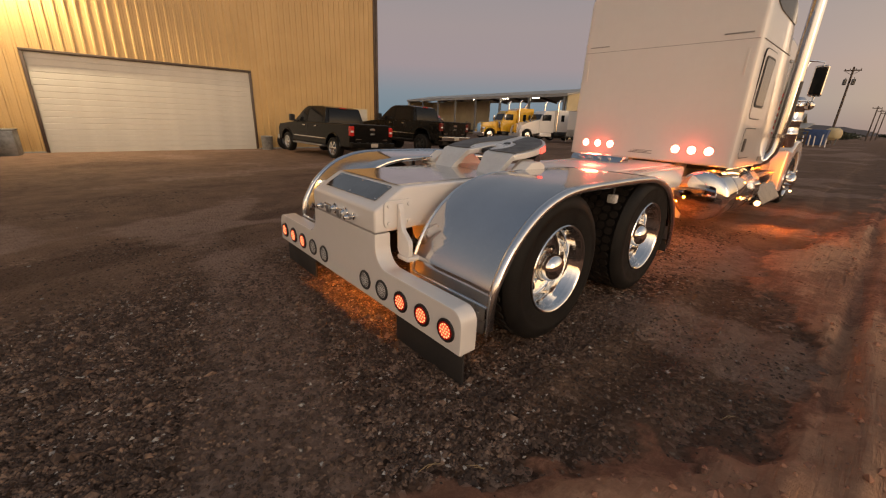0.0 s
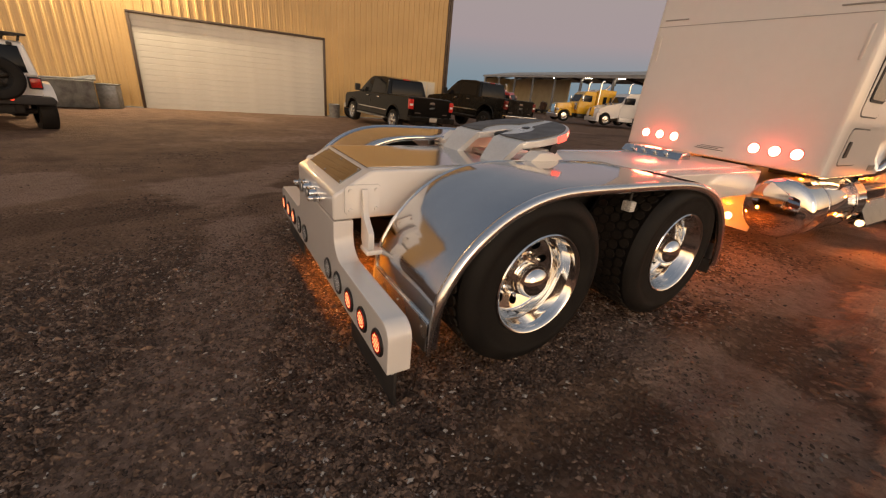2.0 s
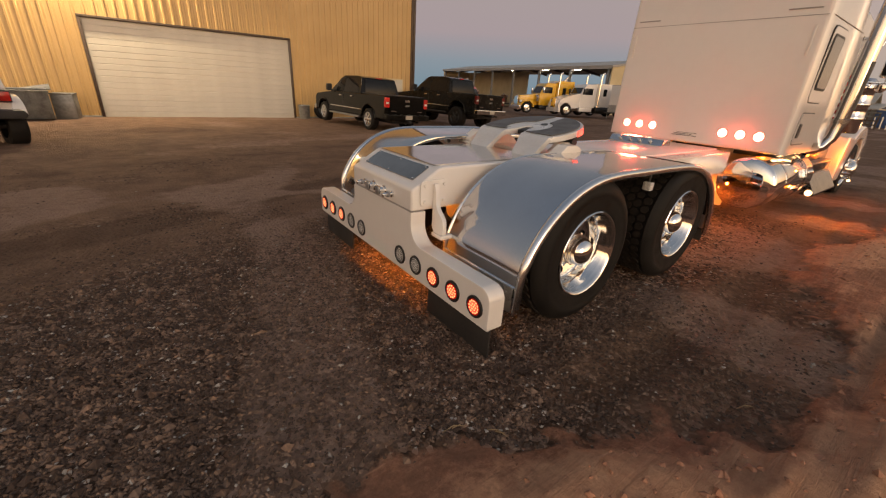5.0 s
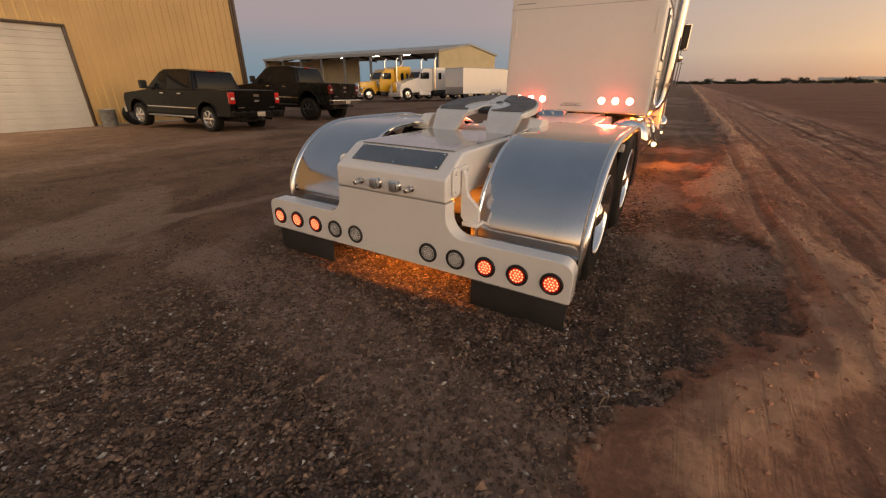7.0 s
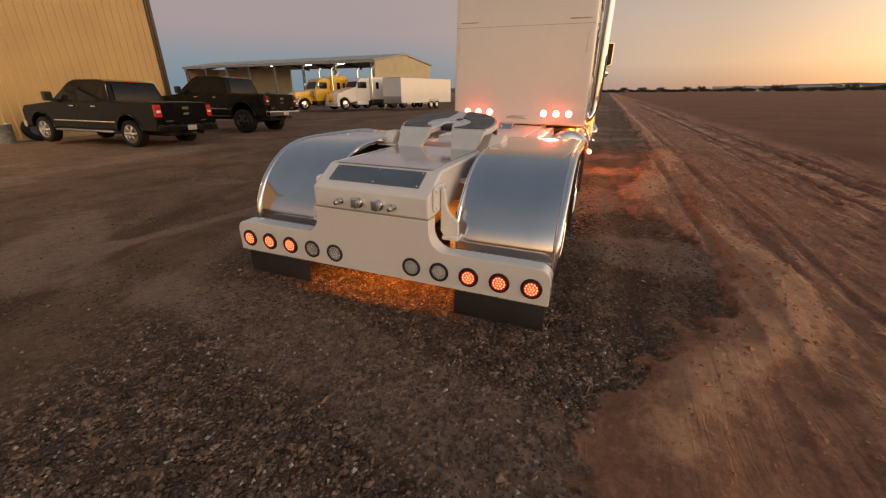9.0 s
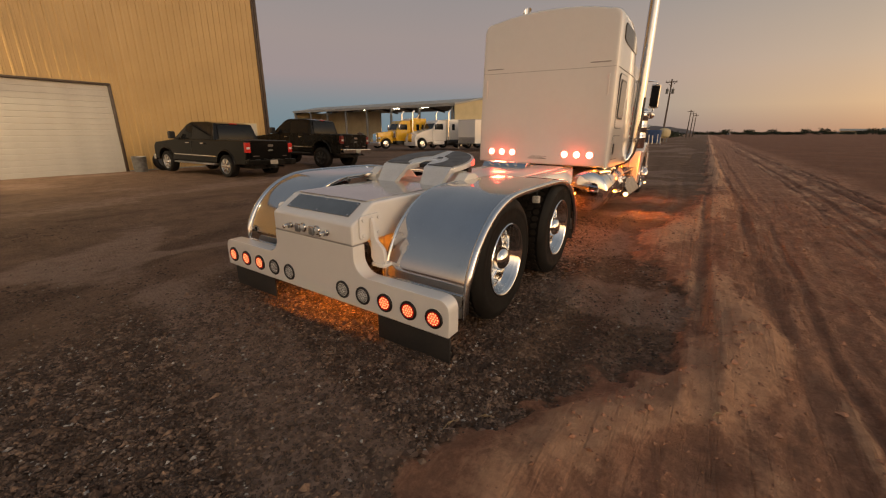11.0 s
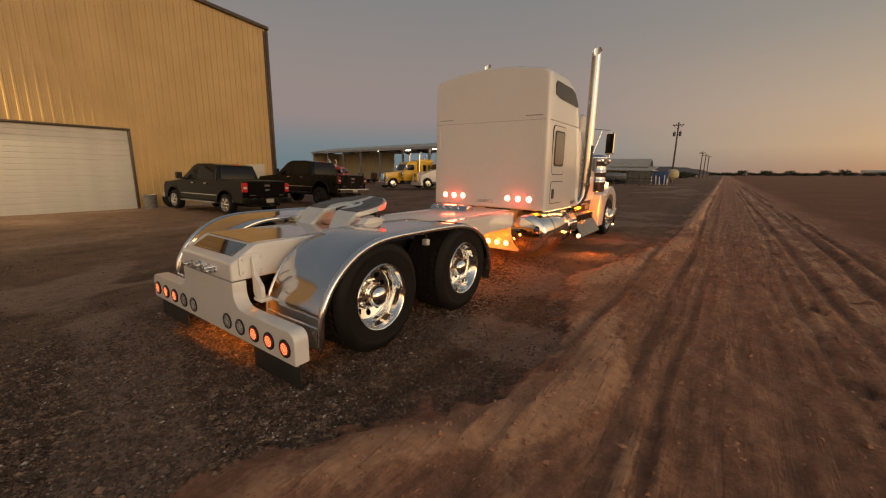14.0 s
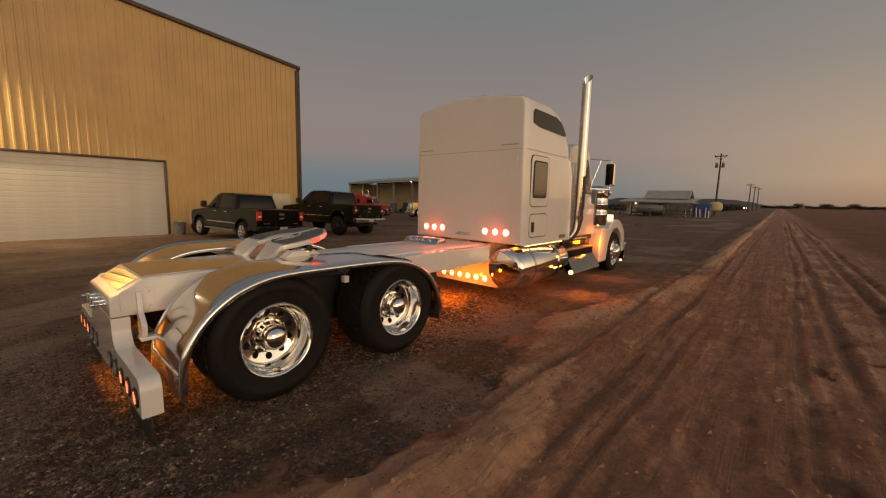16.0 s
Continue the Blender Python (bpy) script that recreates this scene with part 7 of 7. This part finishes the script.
# ---- far trees, houses and hills ----
def tree_mesh(seed, h, w):
    random.seed(seed)
    trunk = tube([(0, 0, 0), (0.1, 0, h * 0.25), (0.0, 0.05, h * 0.55)], [0.05 * h, 0.04 * h, 0.015 * h], 8)
    ends = []
    for k in range(6):
        a = 2 * math.pi * k / 6 + random.uniform(-0.3, 0.3)
        e = (math.cos(a) * w * 0.32, math.sin(a) * w * 0.32, h * random.uniform(0.5, 0.8))
        tube([(0, 0, h * random.uniform(0.2, 0.35)), (e[0] * 0.5, e[1] * 0.5, e[2] * 0.75), e], [0.02 * h, 0.014 * h, 0.006 * h], 6, trunk)
        ends.append(e)
    crown = bmesh.new()
    for k in range(420):
        c = Vector(random.choice(ends)) * random.uniform(0.6, 1.1) + Vector((random.gauss(0, w * 0.16), random.gauss(0, w * 0.16), random.gauss(0, h * 0.11)))
        c.z = max(c.z, h * 0.16)
        s = random.uniform(0.03, 0.07) * w
        d1, d2 = Vector((random.gauss(0, 1), random.gauss(0, 1), random.gauss(0, 1))).normalized() * s, Vector((random.gauss(0, 1), random.gauss(0, 1), random.gauss(0, 1))).normalized() * s
        vs = [crown.verts.new(c + p) for p in (d1, d2, -d1, -d2)]
        crown.faces.new(vs)
    return trunk, crown


kinds = []
for k, (h, w) in enumerate(((5.2, 6.5), (3.6, 6.0), (2.6, 5.5))):
    t = thing("tree", "dark bushy tree on the far edge of the field", "tree", pose(30 + 12 * k, 420, 0), "far trees")
    trunk, crown = tree_mesh(20 + k, h, w)
    part("trunk", trunk, BARK, t)
    part("crown", crown, LEAF, t, smooth=0)
    kinds.append(t)
random.seed(3)
for k in range(96):
    az = radians(-1 + 45 * (k + random.uniform(-0.6, 0.6)) / 96)
    d = random.uniform(330, 470)
    x, y = 3 + d * math.sin(az), d * math.cos(az)
    s = random.choice((0, 1, 1, 2, 2, 2))
    copy_thing(kinds[s], pose(x, y, lean(x, y) - 0.3, 0, 0, random.uniform(0, 360)))
for k in range(26):
    az = radians(-21 + 18 * random.random())
    d = random.uniform(120, 260)
    x, y = 3 + d * math.sin(az), d * math.cos(az)
    copy_thing(kinds[2], pose(x, y, lean(x, y) - 0.2, 0, 0, random.uniform(0, 360)))
for k in range(9):
    az, d = radians(12 + 3.6 * k + random.uniform(-1, 1)), random.uniform(430, 500)
    x, y = 3 + d * math.sin(az), d * math.cos(az)
    hs = thing("farmhouse", "pale low farmhouse far across the field", "house", pose(x, y, lean(x, y), 0, 0, random.uniform(-40, 40)), "far farmhouses")
    w = random.uniform(6, 11)
    part("wall", box(-w, w, -4, 4, 0, 2.9), SHED_WALL, hs, "", 0)
    part("roof", prism([(-4.6, 2.8), (0, 4.6), (4.6, 2.8)], "x", -w - 0.5, w + 0.5), ROOF_METAL, hs, "", 0)
    for j in range(3):
        part("window", box(-w * 0.6 + j * w * 0.6 - 0.6, -w * 0.6 + j * w * 0.6 + 0.6, -4.06, -3.98, 1.0, 2.1), DARK_GLASS, hs)
# cars far down the road, one with its head lamps on
for x, y, lit in ((-13.5, 330, True), (14.5, 350, False)):
    c = thing("far_car", "small dark car far along the road" + (" with lit headlamps" if lit else ""), "car", pose(x, y, lean(x, y)))
    part("body", prism([(-2.2, 0.3), (2.2, 0.3), (2.2, 0.85), (1.2, 0.95), (0.6, 1.45), (-1.2, 1.45), (-2.1, 0.95)], "x", -0.9, 0.9, 0.08), BLACK_DUSTY, c)
    for s in (-0.65, 0.65):
        part("head_lamp", lathe([(0, 0.08), (0.25, 0.03), (0.3, 0)], 14, pose(s, -2.2, 0.75) @ BACK), LAMP_WHITE if lit else LENS_CLEAR, c)
    for s in (-0.85, 0.85):
        for yy in (-1.4, 1.4):
            part("wheel", lathe([(0, -0.1), (0.3, -0.1), (0.32, 0), (0.3, 0.1), (0, 0.1)], 14, pose(s, yy, 0.32) @ ALONG_X), RUBBER, c)


def hill_range(name, d, az0, az1, top, seed, label):
    b = bmesh.new()
    rows = []
    n = 60
    for i in range(n + 1):
        az = radians(az0 + (az1 - az0) * i / n)
        u = i / n
        env = math.sin(math.pi * u) ** 0.7
        h = d * math.tan(radians(top)) * env * (0.72 + 0.5 * noise.noise((u * 5, seed, 0)) + 0.12 * noise.noise((u * 22, seed, 3)))
        col = []
        for f, q in ((0.0, 0.0), (0.05, 0.45), (0.1, 0.8), (0.16, 1.0), (0.4, 0.0)):
            r = d * (1 + f)
            col.append(b.verts.new((r * math.sin(az), r * math.cos(az), max(h, 1) * q * (1 + 0.15 * noise.noise((u * 14, q * 3, seed)) * (q < 1)) + lean(r * math.sin(az), 0) * 0.6 - 6)))
        rows.append(col)
    for p, q in zip(rows, rows[1:]):
        for k in range(4):
            b.faces.new((p[k], q[k], q[k + 1], p[k + 1]))
    tagged(part(name, b, HILL, None, "", 3.0), label, "hills", kind="structure")


hill_range("backdrop_hills", 2400, -24, 0, 2.1, 1.7, "low hazy hills on the horizon behind the farm")
hill_range("backdrop_ridge", 2600, 2, 46, 1.3, 6.3, "faint far ridge beyond the field")

# ---- loose stones, straw and clods on the ground ----
def stones(name, count, seed, region, size, material, label, share):
    rng = np.random.default_rng(seed)
    base = [Vector(v).normalized() for v in ((1, 0, 0), (-1, 0, 0), (0, 1, 0), (0, -1, 0), (0, 0, 1), (0, 0, -1))]
    tri = [(0, 2, 4), (2, 1, 4), (1, 3, 4), (3, 0, 4), (2, 0, 5), (1, 2, 5), (3, 1, 5), (0, 3, 5)]
    vs, fs = [], []
    x0, x1, y0, y1 = region
    made = 0
    while made < count:
        x, y = rng.uniform(x0, x1), rng.uniform(y0, y1)
        if rng.random() > share(x, y):
            continue
        made += 1
        s = size * math.exp(min(rng.normal(0, 0.42), 0.75))
        a, q = rng.uniform(0, 6.283), rng.uniform(0.4, 0.75)
        ca, sa = math.cos(a), math.sin(a)
        z = ground_z(x, y)
        k = len(vs)
        for v in base:
            j = rng.uniform(0.65, 1.25)
            px, py, pz = v.x * s * j + rng.normal(0, 0.15) * s, v.y * s * j * 0.75 + rng.normal(0, 0.15) * s, v.z * s * j * q
            vs.append((x + ca * px - sa * py, y + sa * px + ca * py, z + pz + s * 0.12))
        fs += [(k + i, k + j, k + m) for i, j, m in tri]
    me = bpy.data.meshes.new(name)
    me.from_pydata(vs, [], fs)
    me.materials.append(material)
    tagged(new(name, me), label, "gravel", kind="stuff")


patch = lambda x, y: (1 - dirt_share(x, y)) ** 3 * gravel_share(x, y) ** 2 * max(1 - 1.1 * yard_marks(x, y)[0], 0.08)  # noqa: E731
stones("gravel", 62000, 1, (-2.6, 2.7, -2.4, 1.8), 0.0085, STONE, "dark grey crushed gravel pressed into the yard", patch)
stones("gravel", 20000, 2, (-6.5, 3.2, -3.5, 7.5), 0.0102, STONE, "dark grey crushed gravel scattered over the yard", patch)
stones("gravel", 2200, 7, (-3.2, 2.9, -2.4, 2.5), 0.0165, STONE, "larger angular gravel stones lying loose", patch)
stones("pale_gravel", 3800, 3, (-4.0, 2.9, -2.4, 4.5), 0.008, PALE_STONE, "scattered pale stones among the gravel", patch)
stones("dirt_clods", 1500, 14, (2.0, 6.4, -2.0, 9.0), 0.016, CLOD, "loose reddish clods thrown up beside the ruts", lambda x, y: dirt_share(x, y) * min(1.0, 0.08 + 3 * max(lie(x, y)[0], 0) / 0.06))
stones("dirt_clods", 6500, 4, (1.6, 8.0, -2.2, 11.0), 0.008, CLOD, "small reddish dirt clods on the track", lambda x, y: dirt_share(x, y) * 0.9 + 0.02)
random.seed(12)
for k, (x, y, a) in enumerate(((1.62, -0.27, 30), (1.5, -0.42, 75), (2.2, 0.9, 60), (2.6, 0.3, 45), (3.6, 1.9, 110))):
    t = thing("straw_stalk", "dry pale straw stalk lying on the gravel", "straw", pose(x, y, ground_z(x, y) + 0.006, 0, 0, a), "straw stalks")
    n = 0.03 + 0.035 * random.random()
    part("stalk", tube([(-n, 0, 0), (0, 0.008, 0.012), (n, 0, 0.002)], [0.0015, 0.0025, 0.0012], 6), STRAW, t)
    part("leaf", prism([(-0.01, 0.0), (n * 0.6, 0.008), (n * 0.7, 0.012), (0.0, 0.006)], "z", 0.004, 0.007), STRAW, t)
